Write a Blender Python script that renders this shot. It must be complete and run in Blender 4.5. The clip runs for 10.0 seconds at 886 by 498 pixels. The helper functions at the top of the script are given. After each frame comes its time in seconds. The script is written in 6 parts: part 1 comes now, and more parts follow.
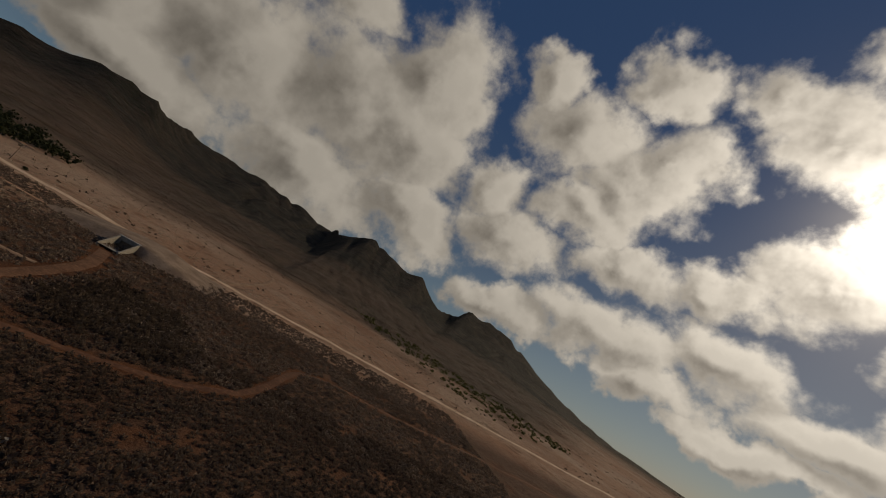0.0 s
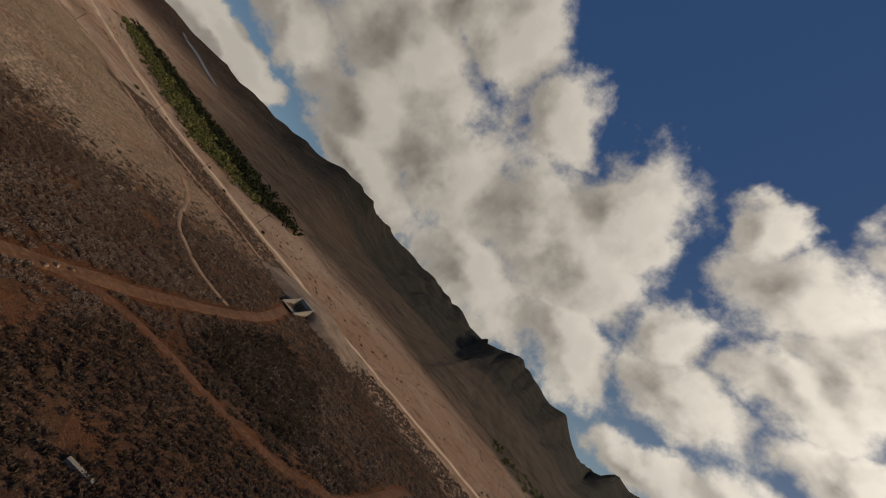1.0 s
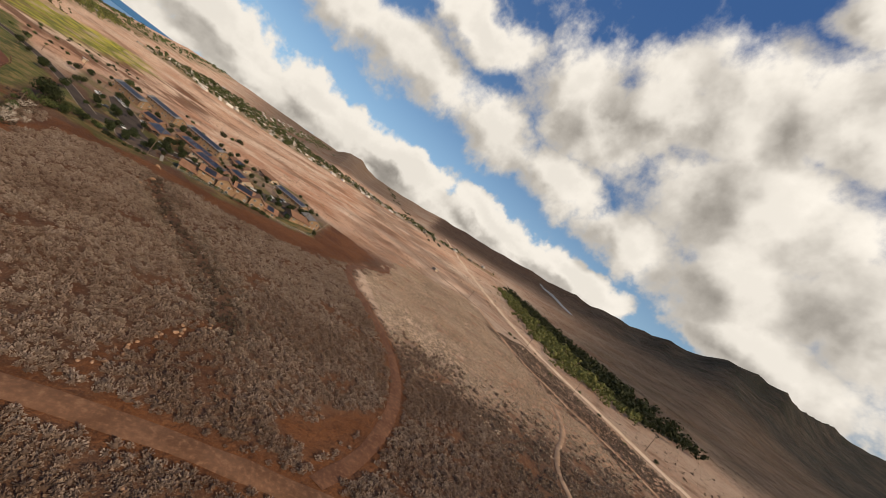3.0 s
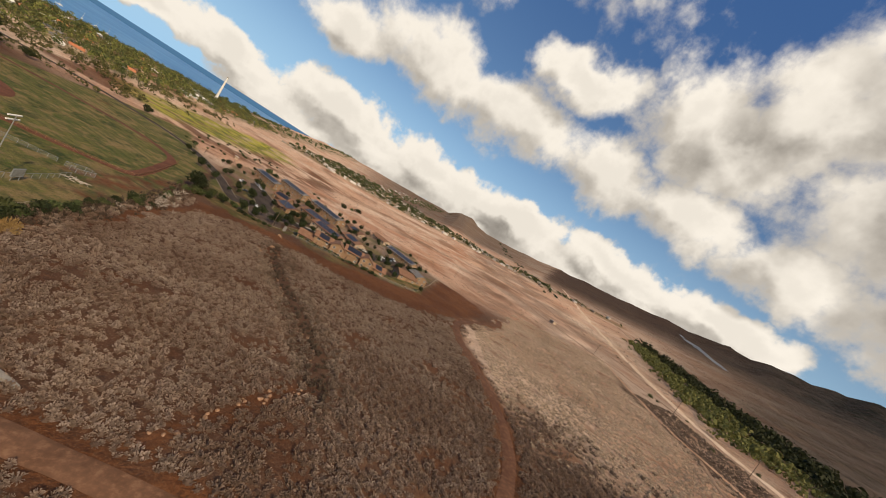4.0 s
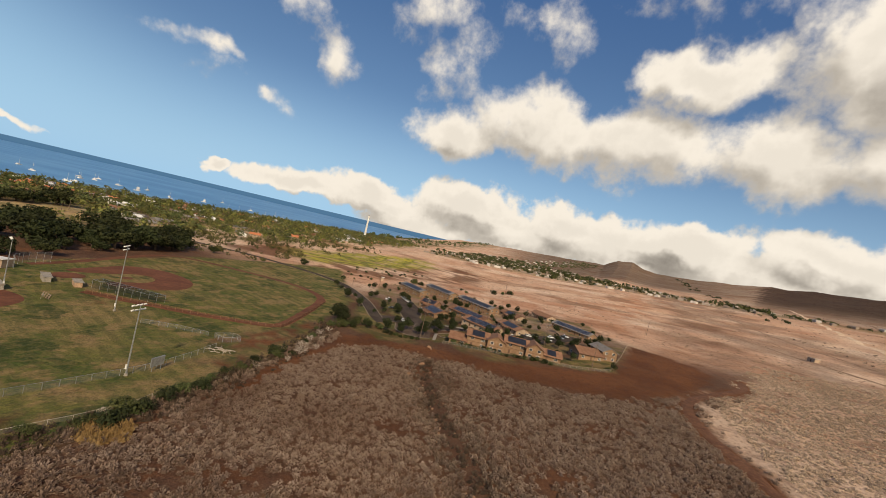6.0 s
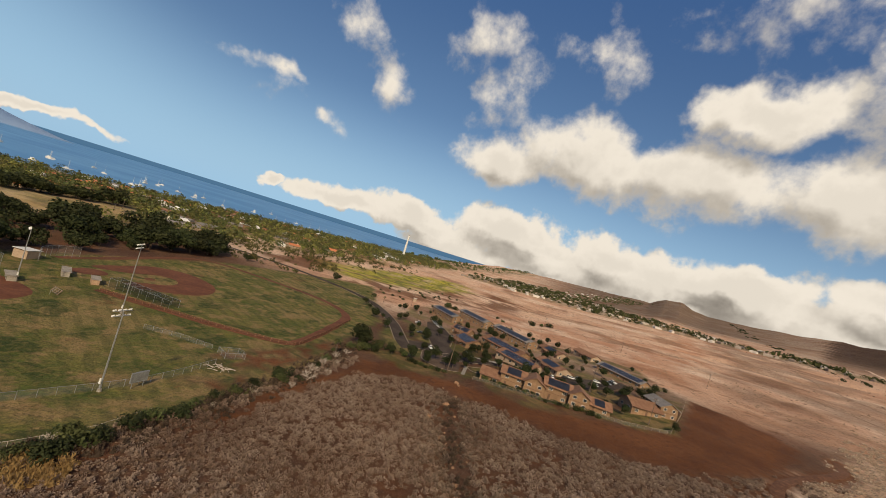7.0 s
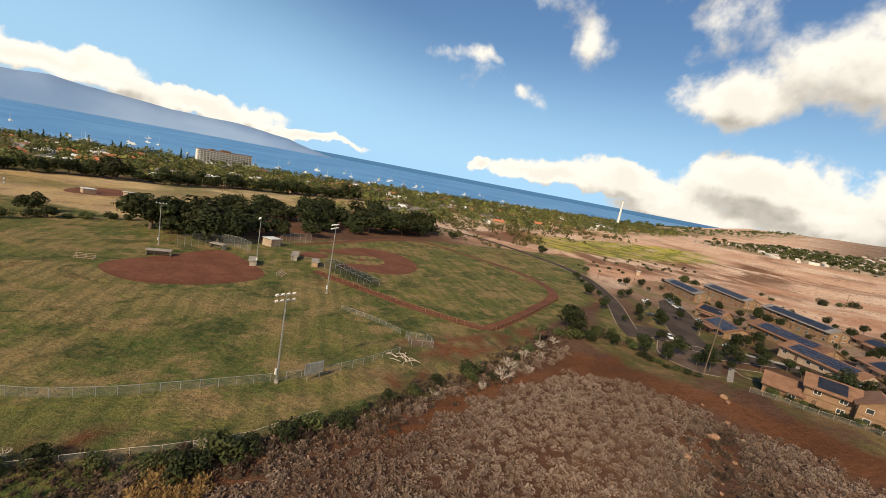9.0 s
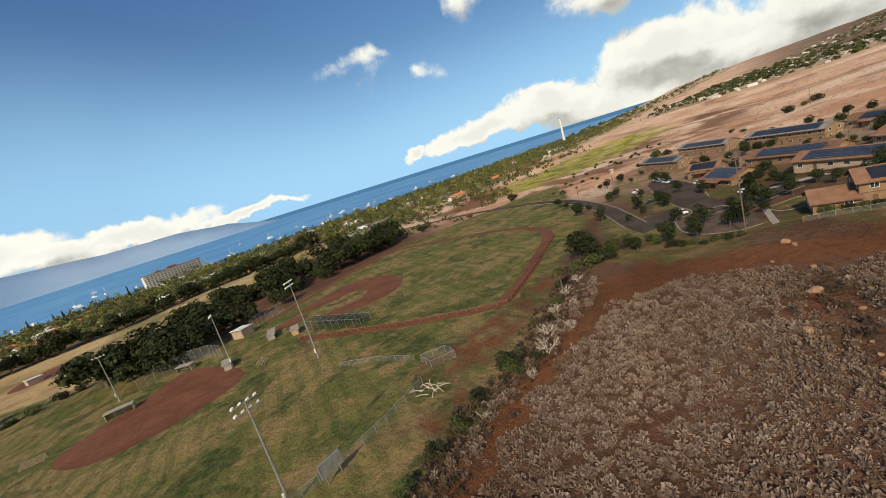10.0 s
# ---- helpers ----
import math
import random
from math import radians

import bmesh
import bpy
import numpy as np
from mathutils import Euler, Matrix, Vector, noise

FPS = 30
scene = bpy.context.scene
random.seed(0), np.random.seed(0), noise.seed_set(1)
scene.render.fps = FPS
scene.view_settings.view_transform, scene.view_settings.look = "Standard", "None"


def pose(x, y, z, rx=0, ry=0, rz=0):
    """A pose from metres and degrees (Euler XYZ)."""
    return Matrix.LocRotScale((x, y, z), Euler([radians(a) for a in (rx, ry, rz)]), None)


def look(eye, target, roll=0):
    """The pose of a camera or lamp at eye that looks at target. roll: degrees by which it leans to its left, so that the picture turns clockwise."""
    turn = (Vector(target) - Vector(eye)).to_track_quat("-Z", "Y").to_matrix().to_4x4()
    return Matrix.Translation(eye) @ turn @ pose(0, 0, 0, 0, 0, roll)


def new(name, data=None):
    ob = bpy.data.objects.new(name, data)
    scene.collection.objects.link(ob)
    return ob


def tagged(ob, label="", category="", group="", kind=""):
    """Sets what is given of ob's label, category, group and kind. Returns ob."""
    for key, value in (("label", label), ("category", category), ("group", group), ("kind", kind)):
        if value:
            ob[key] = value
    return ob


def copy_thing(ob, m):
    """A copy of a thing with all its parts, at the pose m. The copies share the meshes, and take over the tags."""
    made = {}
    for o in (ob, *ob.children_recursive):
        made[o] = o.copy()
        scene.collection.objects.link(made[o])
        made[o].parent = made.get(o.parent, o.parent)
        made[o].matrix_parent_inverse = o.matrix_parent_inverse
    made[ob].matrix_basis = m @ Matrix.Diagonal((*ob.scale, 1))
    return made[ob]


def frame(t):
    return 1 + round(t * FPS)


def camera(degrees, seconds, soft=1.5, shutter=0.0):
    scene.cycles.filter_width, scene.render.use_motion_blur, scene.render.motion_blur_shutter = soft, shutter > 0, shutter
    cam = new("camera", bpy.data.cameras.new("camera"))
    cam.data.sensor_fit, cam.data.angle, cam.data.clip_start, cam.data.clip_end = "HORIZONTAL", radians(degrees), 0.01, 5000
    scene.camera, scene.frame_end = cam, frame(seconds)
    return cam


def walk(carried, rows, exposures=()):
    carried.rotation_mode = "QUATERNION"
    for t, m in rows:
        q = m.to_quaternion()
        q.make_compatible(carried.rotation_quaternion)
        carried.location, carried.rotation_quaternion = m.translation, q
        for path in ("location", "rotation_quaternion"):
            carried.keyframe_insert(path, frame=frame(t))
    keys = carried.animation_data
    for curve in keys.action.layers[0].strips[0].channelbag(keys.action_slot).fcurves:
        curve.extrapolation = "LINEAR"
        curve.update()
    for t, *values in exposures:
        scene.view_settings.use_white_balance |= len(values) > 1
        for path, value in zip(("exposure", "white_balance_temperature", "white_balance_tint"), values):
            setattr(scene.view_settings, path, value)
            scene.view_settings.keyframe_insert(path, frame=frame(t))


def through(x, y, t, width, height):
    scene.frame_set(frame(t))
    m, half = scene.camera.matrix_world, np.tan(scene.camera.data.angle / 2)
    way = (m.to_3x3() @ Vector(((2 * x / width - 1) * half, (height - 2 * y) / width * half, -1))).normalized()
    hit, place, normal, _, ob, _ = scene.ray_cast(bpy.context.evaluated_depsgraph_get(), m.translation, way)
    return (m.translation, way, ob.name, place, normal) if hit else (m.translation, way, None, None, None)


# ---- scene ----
cam = camera(94.2, 10.0, soft=0.75)
PATH = [
    (0.0, pose(0.01, 0.01, 56.76, 106.60, -29.34, -20.51)),
    (0.5, pose(0.27, 9.17, 58.84, 112.94, -43.65, -13.14)),
    (1.0, pose(-0.60, 17.71, 60.69, 109.07, -47.83, 0.72)),
    (1.5, pose(-3.17, 25.47, 61.88, 103.44, -50.18, 20.14)),
    (2.0, pose(-7.31, 32.55, 62.25, 92.74, -44.73, 43.81)),
    (2.5, pose(-13.36, 38.59, 62.05, 88.98, -44.04, 57.90)),
    (2.7, pose(-15.93, 40.75, 61.93, 89.44, -42.19, 61.80)),
    (3.8, pose(-30.63, 52.53, 61.71, 86.76, -30.17, 82.87)),
    (4.0, pose(-34.30, 53.37, 61.61, 85.97, -32.79, 86.95)),
    (4.5, pose(-44.02, 54.44, 61.25, 82.50, -24.10, 95.28)),
    (5.0, pose(-54.40, 54.11, 60.70, 84.37, -22.70, 101.41)),
    (5.5, pose(-64.82, 53.00, 59.73, 87.19, -17.80, 104.79)),
    (5.7, pose(-68.95, 52.38, 59.31, 87.82, -15.53, 106.42)),
    (6.8, pose(-92.45, 46.37, 57.92, 89.60, -15.08, 112.64)),
    (7.0, pose(-96.32, 45.04, 57.56, 90.09, -17.36, 114.09)),
    (7.5, pose(-105.59, 41.36, 56.53, 89.89, -25.42, 119.78)),
    (8.0, pose(-114.15, 36.93, 55.22, 86.32, -34.08, 129.10)),
    (8.5, pose(-122.00, 31.66, 53.85, 81.57, -28.26, 139.17)),
    (9.0, pose(-129.46, 25.49, 51.79, 79.46, -10.66, 142.92)),
    (9.5, pose(-137.08, 18.31, 49.41, 77.90, 8.87, 140.12)),
    (10.0, pose(-144.92, 11.39, 46.75, 78.09, 16.89, 134.97)),
]
walk(cam, PATH, exposures=((0.0, -1.5, 7900, 10), (0.5, -1.2, 7800, 10), (1.0, -0.88, 7600, 10), (1.5, -0.5, 7400, 10), (2.5, 0.0, 7300, 10), (4.0, 0.08, 7500, 10),
                           (5.5, 0.08, 7650, 10), (7.0, -0.05, 7750, 10), (7.5, -0.08, 7750, 10), (8.0, 0.0, 7700, 10), (8.5, 0.15, 7600, 10), (9.0, 0.33, 7450, 8), (10.0, 0.22, 7000, 4)))

# ---------------------------------------------------------------- node helpers
class Net:
    """A small builder for node trees."""

    def __init__(self, tree):
        self.t, self.n, self.l = tree, tree.nodes, tree.links

    def node(self, kind, **props):
        nd = self.n.new(kind)
        for key, value in props.items():
            setattr(nd, key, value)
        return nd

    def put(self, socket, value):
        if isinstance(value, bpy.types.NodeSocket):
            self.l.new(value, socket)
        elif value is not None:
            socket.default_value = value

    def math(self, op, a, b=None, c=None, clamp=False):
        nd = self.node("ShaderNodeMath", operation=op, use_clamp=clamp)
        for i, v in enumerate((a, b, c)):
            if v is not None:
                self.put(nd.inputs[i], v)
        return nd.outputs[0]

    def vec(self, op, a, b=None, c=None):
        nd = self.node("ShaderNodeVectorMath", operation=op)
        for i, v in enumerate((a, b, c)):
            if v is not None:
                self.put(nd.inputs[i], v)
        return nd.outputs[1] if op in ("LENGTH", "DOT_PRODUCT", "DISTANCE") else nd.outputs[0]

    def noise(self, vector, scale, detail=4.0, rough=0.55, color=False, distortion=0.0):
        nd = self.node("ShaderNodeTexNoise")
        self.put(nd.inputs["Vector"], vector)
        nd.inputs["Scale"].default_value = scale
        nd.inputs["Detail"].default_value = detail
        nd.inputs["Roughness"].default_value = rough
        nd.inputs["Distortion"].default_value = distortion
        return nd.outputs[1] if color else nd.outputs[0]

    def voronoi(self, vector, scale, feature="F1", out=0):
        nd = self.node("ShaderNodeTexVoronoi", feature=feature)
        self.put(nd.inputs["Vector"], vector)
        nd.inputs["Scale"].default_value = scale
        return nd.outputs[out]

    def span(self, v, a, b, lo=0.0, hi=1.0, smooth=True):
        nd = self.node("ShaderNodeMapRange", interpolation_type="SMOOTHSTEP" if smooth else "LINEAR")
        self.put(nd.inputs[0], v)
        for i, x in enumerate((a, b, lo, hi)):
            nd.inputs[i + 1].default_value = x
        return nd.outputs[0]

    def mix(self, f, a, b, blend="MIX"):
        nd = self.node("ShaderNodeMix", data_type="RGBA", blend_type=blend)
        self.put(nd.inputs[0], f)
        for i, v in ((6, a), (7, b)):
            if isinstance(v, tuple):
                v = (*v, 1.0)[:4]
            self.put(nd.inputs[i], v)
        return nd.outputs[2]

    def attr(self, name, out=2):
        return self.node("ShaderNodeAttribute", attribute_name=name).outputs[out]


SUN_AZ, SUN_EL = -64.0, 34.0          # degrees; azimuth counter-clockwise from +y
sun_dir = Vector((-math.sin(radians(SUN_AZ)) * math.cos(radians(SUN_EL)),
                  math.cos(radians(SUN_AZ)) * math.cos(radians(SUN_EL)), math.sin(radians(SUN_EL))))

# cloud banks: azimuth, elevation, half width, half height in degrees
BANK_MOUNTAIN = [(7, 25, 18, 12), (22, 20, 17, 10), (33, 17, 15, 9), (1, 33, 11, 9), (40, 24, 17, 12), (46, 32, 14, 10),
                 (10, 13, 15, 6), (30, 12, 16, 4), (35, 36, 13, 9), (60, 25, 10, 9), (-6, 16, 8, 6), (18, 36, 9, 6), (0, 24, 12, 9), (40, 45, 7, 5)]
BANK_SUN = [(-24, 36, 12, 7), (-32, 32, 10, 7), (-17, 41, 6, 4), (-38, 37, 7, 6), (-54, 42, 10, 6), (-66, 37, 10, 9), (-56, 27, 8, 5),
            (-24, 11, 9, 3.5), (-36, 14, 11, 4.5), (-49, 16, 9, 4.5), (-61, 12, 9, 3), (-68, 22, 6, 4), (-20, 20, 9, 5), (-36, 23, 9, 4)]
BANK_SUN_LOW = [(-28, 27, 10, 4.5), (-46, 24, 8, 3.5), (-13, 25, 8, 5), (-47, 45, 9, 4), (-31, 45, 8, 3.5), (-60, 31, 6, 4), (-42, 10.5, 9, 3), (-54, 8, 10, 2.4), (-73, 29, 6, 6), (-70, 14, 8, 3), (-64, 48, 9, 3)]
BANK_HORIZON = [(66, 3.0, 16, 3.2), (84, 2.6, 16, 3.4), (100, 2.0, 15, 3.2), (113, 1.2, 11, 2.6), (118, 2.8, 14, 2.2), (100, 4.0, 17, 2.8), (80, 4.8, 17, 2.8), (61, 6, 14, 2.6), (128, 2.3, 7, 1.8), (119, 3.6, 7, 2.8), (107, 5, 9, 3.4), (92, 5, 10, 3.2), (78, 5.6, 10, 3.0), (64, 6.2, 10, 2.8),
                (51, 7.2, 9, 2.6), (137, 2.3, 2, 1.1)]
BANK_UPPER = [(110, 14, 7, 4), (99, 17, 10, 5.5), (85, 17, 11, 5.5), (72, 16, 10, 5.5), (60, 15.5, 9, 5), (48, 15, 9, 5),
              (67, 27, 8, 7), (55, 30, 9, 7), (80, 25, 8, 4)]
WISPS = [(133, 24, 7, 5), (129, 20, 6, 5), (117, 27, 7, 7), (113, 22, 7, 8), (101, 29, 8, 5), (136, 12, 9, 2.6), (82, 37, 14, 10), (142, 14, 6, 2),
         (95, 40, 6, 4), (-29, 49, 5, 3)]
BANK_ISLAND = [(174, 2.2, 12, 1.5), (186, 3.4, 11, 2.0), (162, 1.0, 8, 0.8), (200, 4.6, 12, 2.4)]

world = bpy.data.worlds.new("world")
scene.world = world
world.use_nodes = True
world.node_tree.nodes.clear()
W = Net(world.node_tree)
sky = W.node("ShaderNodeTexSky", sky_type="NISHITA", sun_disc=False, sun_elevation=radians(SUN_EL), sun_rotation=radians(-SUN_AZ),
             altitude=60, air_density=1.0, dust_density=0.6, ozone_density=2.2)
tc = W.node("ShaderNodeTexCoord").outputs["Generated"]
sep = W.node("ShaderNodeSeparateXYZ")
W.put(sep.inputs[0], tc)
el = W.math("MULTIPLY", W.math("ARCSINE", sep.outputs[2]), 57.2958)
az0 = W.math("MULTIPLY", W.math("ARCTAN2", W.math("MULTIPLY", sep.outputs[0], -1.0), sep.outputs[1]), 57.2958)
az = W.math("ADD", az0, W.math("MULTIPLY", W.math("LESS_THAN", az0, -100.0), 360.0))


def cloud_group():
    """Cover of the sky by cloud at an azimuth and elevation: the banks, torn by noise."""
    g = bpy.data.node_groups.new("clouds", "ShaderNodeTree")
    g.interface.new_socket("place", in_out="INPUT", socket_type="NodeSocketVector")
    g.interface.new_socket("dir", in_out="INPUT", socket_type="NodeSocketVector")
    g.interface.new_socket("cover", in_out="OUTPUT", socket_type="NodeSocketFloat")
    g.interface.new_socket("body", in_out="OUTPUT", socket_type="NodeSocketFloat")
    n = Net(g)
    gin, gout = n.node("NodeGroupInput"), n.node("NodeGroupOutput")
    place, dirv = gin.outputs[0], gin.outputs[1]
    warp = n.vec("SUBTRACT", n.noise(dirv, 5.0, 5.0, 0.6, color=True), (0.5, 0.5, 0.5))
    place = n.vec("MULTIPLY_ADD", warp, (15.0, 9.0, 0.0), place)
    near = None
    for bank in (BANK_MOUNTAIN, BANK_SUN, BANK_SUN_LOW, BANK_HORIZON, BANK_UPPER, WISPS, BANK_ISLAND):
        for a, e, ra, re in bank:
            ra, re = (ra * 1.7, re * 1.7) if bank is WISPS else (ra, re)
            d = n.vec("LENGTH", n.vec("MULTIPLY_ADD", place, (1 / ra, 1 / re, 0), (-a / ra, -e / re, 0)))
            d = n.math("ADD", d, 0.74) if bank is WISPS else d
            near = d if near is None else n.math("MINIMUM", near, d)
    body = n.math("SUBTRACT", 1.0, near)
    fine = n.math("SUBTRACT", n.noise(dirv, 11.0, 8.0, 0.58), 0.5)
    n.put(gout.inputs[0], n.math("ADD", n.math("MAXIMUM", body, -0.6), n.math("MULTIPLY", fine, 1.55)))
    n.put(gout.inputs[1], n.math("ADD", n.math("MAXIMUM", body, -0.6), n.math("MULTIPLY", n.math("SUBTRACT", n.noise(dirv, 9.0, 3.0, 0.5), 0.5), 1.2)))
    return g


clouds = cloud_group()


def cloud_cover(place, dirv):
    nd = W.node("ShaderNodeGroup", node_tree=clouds)
    W.put(nd.inputs[0], place)
    W.put(nd.inputs[1], dirv)
    return nd.outputs[0], nd.outputs[1]


xy = W.node("ShaderNodeCombineXYZ")
W.put(xy.inputs[0], az)
W.put(xy.inputs[1], el)
cover, body = cloud_cover(xy.outputs[0], tc)
toward = W.vec("NORMALIZE", W.vec("MULTIPLY_ADD", tuple(sun_dir), (0.075, 0.075, 0.075), tc))
sep2 = W.node("ShaderNodeSeparateXYZ")
W.put(sep2.inputs[0], toward)
el2 = W.math("MULTIPLY", W.math("ARCSINE", sep2.outputs[2]), 57.2958)
az2a = W.math("MULTIPLY", W.math("ARCTAN2", W.math("MULTIPLY", sep2.outputs[0], -1.0), sep2.outputs[1]), 57.2958)
az2 = W.math("ADD", az2a, W.math("MULTIPLY", W.math("LESS_THAN", az2a, -100.0), 360.0))
xy2 = W.node("ShaderNodeCombineXYZ")
W.put(xy2.inputs[0], az2)
W.put(xy2.inputs[1], el2)
cover2, body2 = cloud_cover(xy2.outputs[0], toward)

alpha = W.mix(W.span(el, 6.0, 16.0), W.span(cover, -0.04, 0.28), W.span(cover, -0.14, 0.44))
thick = W.span(cover, 0.1, 1.0)
lit = W.math("ADD", W.math("MULTIPLY", W.span(W.math("SUBTRACT", body, body2), -0.42, 0.36), 0.68), W.math("MULTIPLY", W.span(W.math("SUBTRACT", cover, cover2), -0.42, 0.36), 0.32))
angle = W.math("ARCCOSINE", W.vec("DOT_PRODUCT", tc, tuple(sun_dir)))
glow = W.math("EXPONENT", W.math("MULTIPLY", W.math("POWER", W.math("DIVIDE", angle, 0.095), 1.5), -1.0))
glow2 = W.math("EXPONENT", W.math("MULTIPLY", W.math("DIVIDE", angle, 0.42), -1.0))
cloud_dark = (0.225, 0.216, 0.210, 1)
cloud_lit = (0.93, 0.925, 0.915, 1)
cloud_col = W.mix(W.math("MULTIPLY", lit, W.span(thick, 0.0, 1.0, 1.0, 0.72)), cloud_dark, cloud_lit)
cloud_col = W.mix(W.math("MULTIPLY", W.math("SUBTRACT", 1.0, thick), 0.55), cloud_col, (0.72, 0.71, 0.70, 1))
boost = W.math("ADD", 1.0, W.math("ADD", W.math("MULTIPLY", glow, 10.0), W.math("MULTIPLY", glow2, 2.9)))
cloud_col = W.vec("SCALE", cloud_col)
cloud_col.node.inputs[3].default_value = 1.0
W.put(cloud_col.node.inputs[3], boost)
sky_s = W.vec("SCALE", sky.outputs[0])
sky_s.node.inputs[3].default_value = 0.07
sun_haze = W.vec("SCALE", (1.0, 0.93, 0.82))
W.put(sun_haze.node.inputs[3], W.math("MULTIPLY", glow, 5.0))
clear = W.vec("ADD", sky_s, sun_haze)
away = W.span(angle, 1.2, 2.5, 0.25, 0.92)
south = W.span(W.math("ABSOLUTE", W.math("SUBTRACT", az, 190.0)), 12.0, 48.0, 1.0, 0.0)
haze = W.math("MULTIPLY", W.span(W.math("SUBTRACT", el, W.math("MULTIPLY", south, 8.0)), -2.0, 18.0, 1.0, 0.0), W.math("MAXIMUM", away, W.math("MULTIPLY", south, 0.7)))
high = W.math("MULTIPLY", W.span(el, 0.0, 44.0, 0.54, 0.0), away)
clear = W.mix(W.span(el, 2.0, 40.0, 0.0, 0.72), clear, (0.032, 0.118, 0.365, 1))
clear = W.mix(high, clear, (0.10, 0.33, 0.78, 1))
clear = W.mix(haze, clear, (0.33, 0.61, 0.94, 1))
total = W.mix(alpha, clear, cloud_col)
sea_far = W.mix(W.span(el, -3.0, -0.3), (0.055, 0.15, 0.30, 1), (0.07, 0.18, 0.34, 1))
total = W.mix(W.span(el, -0.32, -0.24), sea_far, total)
bg = W.node("ShaderNodeBackground")
W.put(bg.inputs[0], total)
bg.inputs[1].default_value = 1.0
out = W.node("ShaderNodeOutputWorld")
W.put(out.inputs[0], bg.outputs[0])

sun = new("sun", bpy.data.lights.new("sun", "SUN"))
sun.data.energy, sun.data.angle, sun.data.color = 3.9, radians(0.8), (1.0, 0.875, 0.69)
sun.matrix_world = look((0, 0, 300), Vector((0, 0, 300)) - sun_dir)

# ---------------------------------------------------------------- materials
def material(name, rough=0.9, metal=0.0, spec=0.3):
    m = bpy.data.materials.new(name)
    m.use_nodes = True
    n = Net(m.node_tree)
    bsdf = m.node_tree.nodes["Principled BSDF"]
    bsdf.inputs["Roughness"].default_value = rough
    bsdf.inputs["Metallic"].default_value = metal
    bsdf.inputs["Specular IOR Level"].default_value = spec
    return m, n, bsdf


def coords(n):
    return n.node("ShaderNodeTexCoord").outputs["Object"]


def bumped(n, bsdf, height, strength=0.5, distance=0.1):
    b = n.node("ShaderNodeBump")
    b.inputs["Strength"].default_value = strength
    b.inputs["Distance"].default_value = distance
    n.put(b.inputs["Height"], height)
    n.put(bsdf.inputs["Normal"], b.outputs[0])


def mottled(name, a, b, scale, rough=0.9, metal=0.0, bump=0.0, fine=8.0, spec=0.3, c=None, random_shift=0.0):
    """Two tones mixed by coarse noise, a third by fine noise, with relief."""
    m, n, bsdf = material(name, rough, metal, spec)
    p = coords(n)
    col = n.mix(n.span(n.noise(p, scale, 5.0, 0.6), 0.35, 0.65), a, b)
    f = n.noise(p, scale * fine, 4.0, 0.6)
    if c:
        col = n.mix(n.span(f, 0.5, 0.75, 0.0, 0.8), col, c)
    col = n.mix(0.35, col, n.mix(n.span(f, 0.3, 0.7), (0.25, 0.25, 0.25), (0.75, 0.75, 0.75)), "OVERLAY")
    if random_shift:
        r = n.node("ShaderNodeObjectInfo").outputs["Random"]
        v = n.node("ShaderNodeHueSaturation")
        n.put(v.inputs["Value"], n.span(r, 0, 1, 1 - random_shift, 1 + random_shift, smooth=False))
        n.put(v.inputs["Color"], col)
        col = v.outputs[0]
    n.put(bsdf.inputs["Base Color"], col)
    if bump:
        bumped(n, bsdf, f, 0.6, bump)
    return m


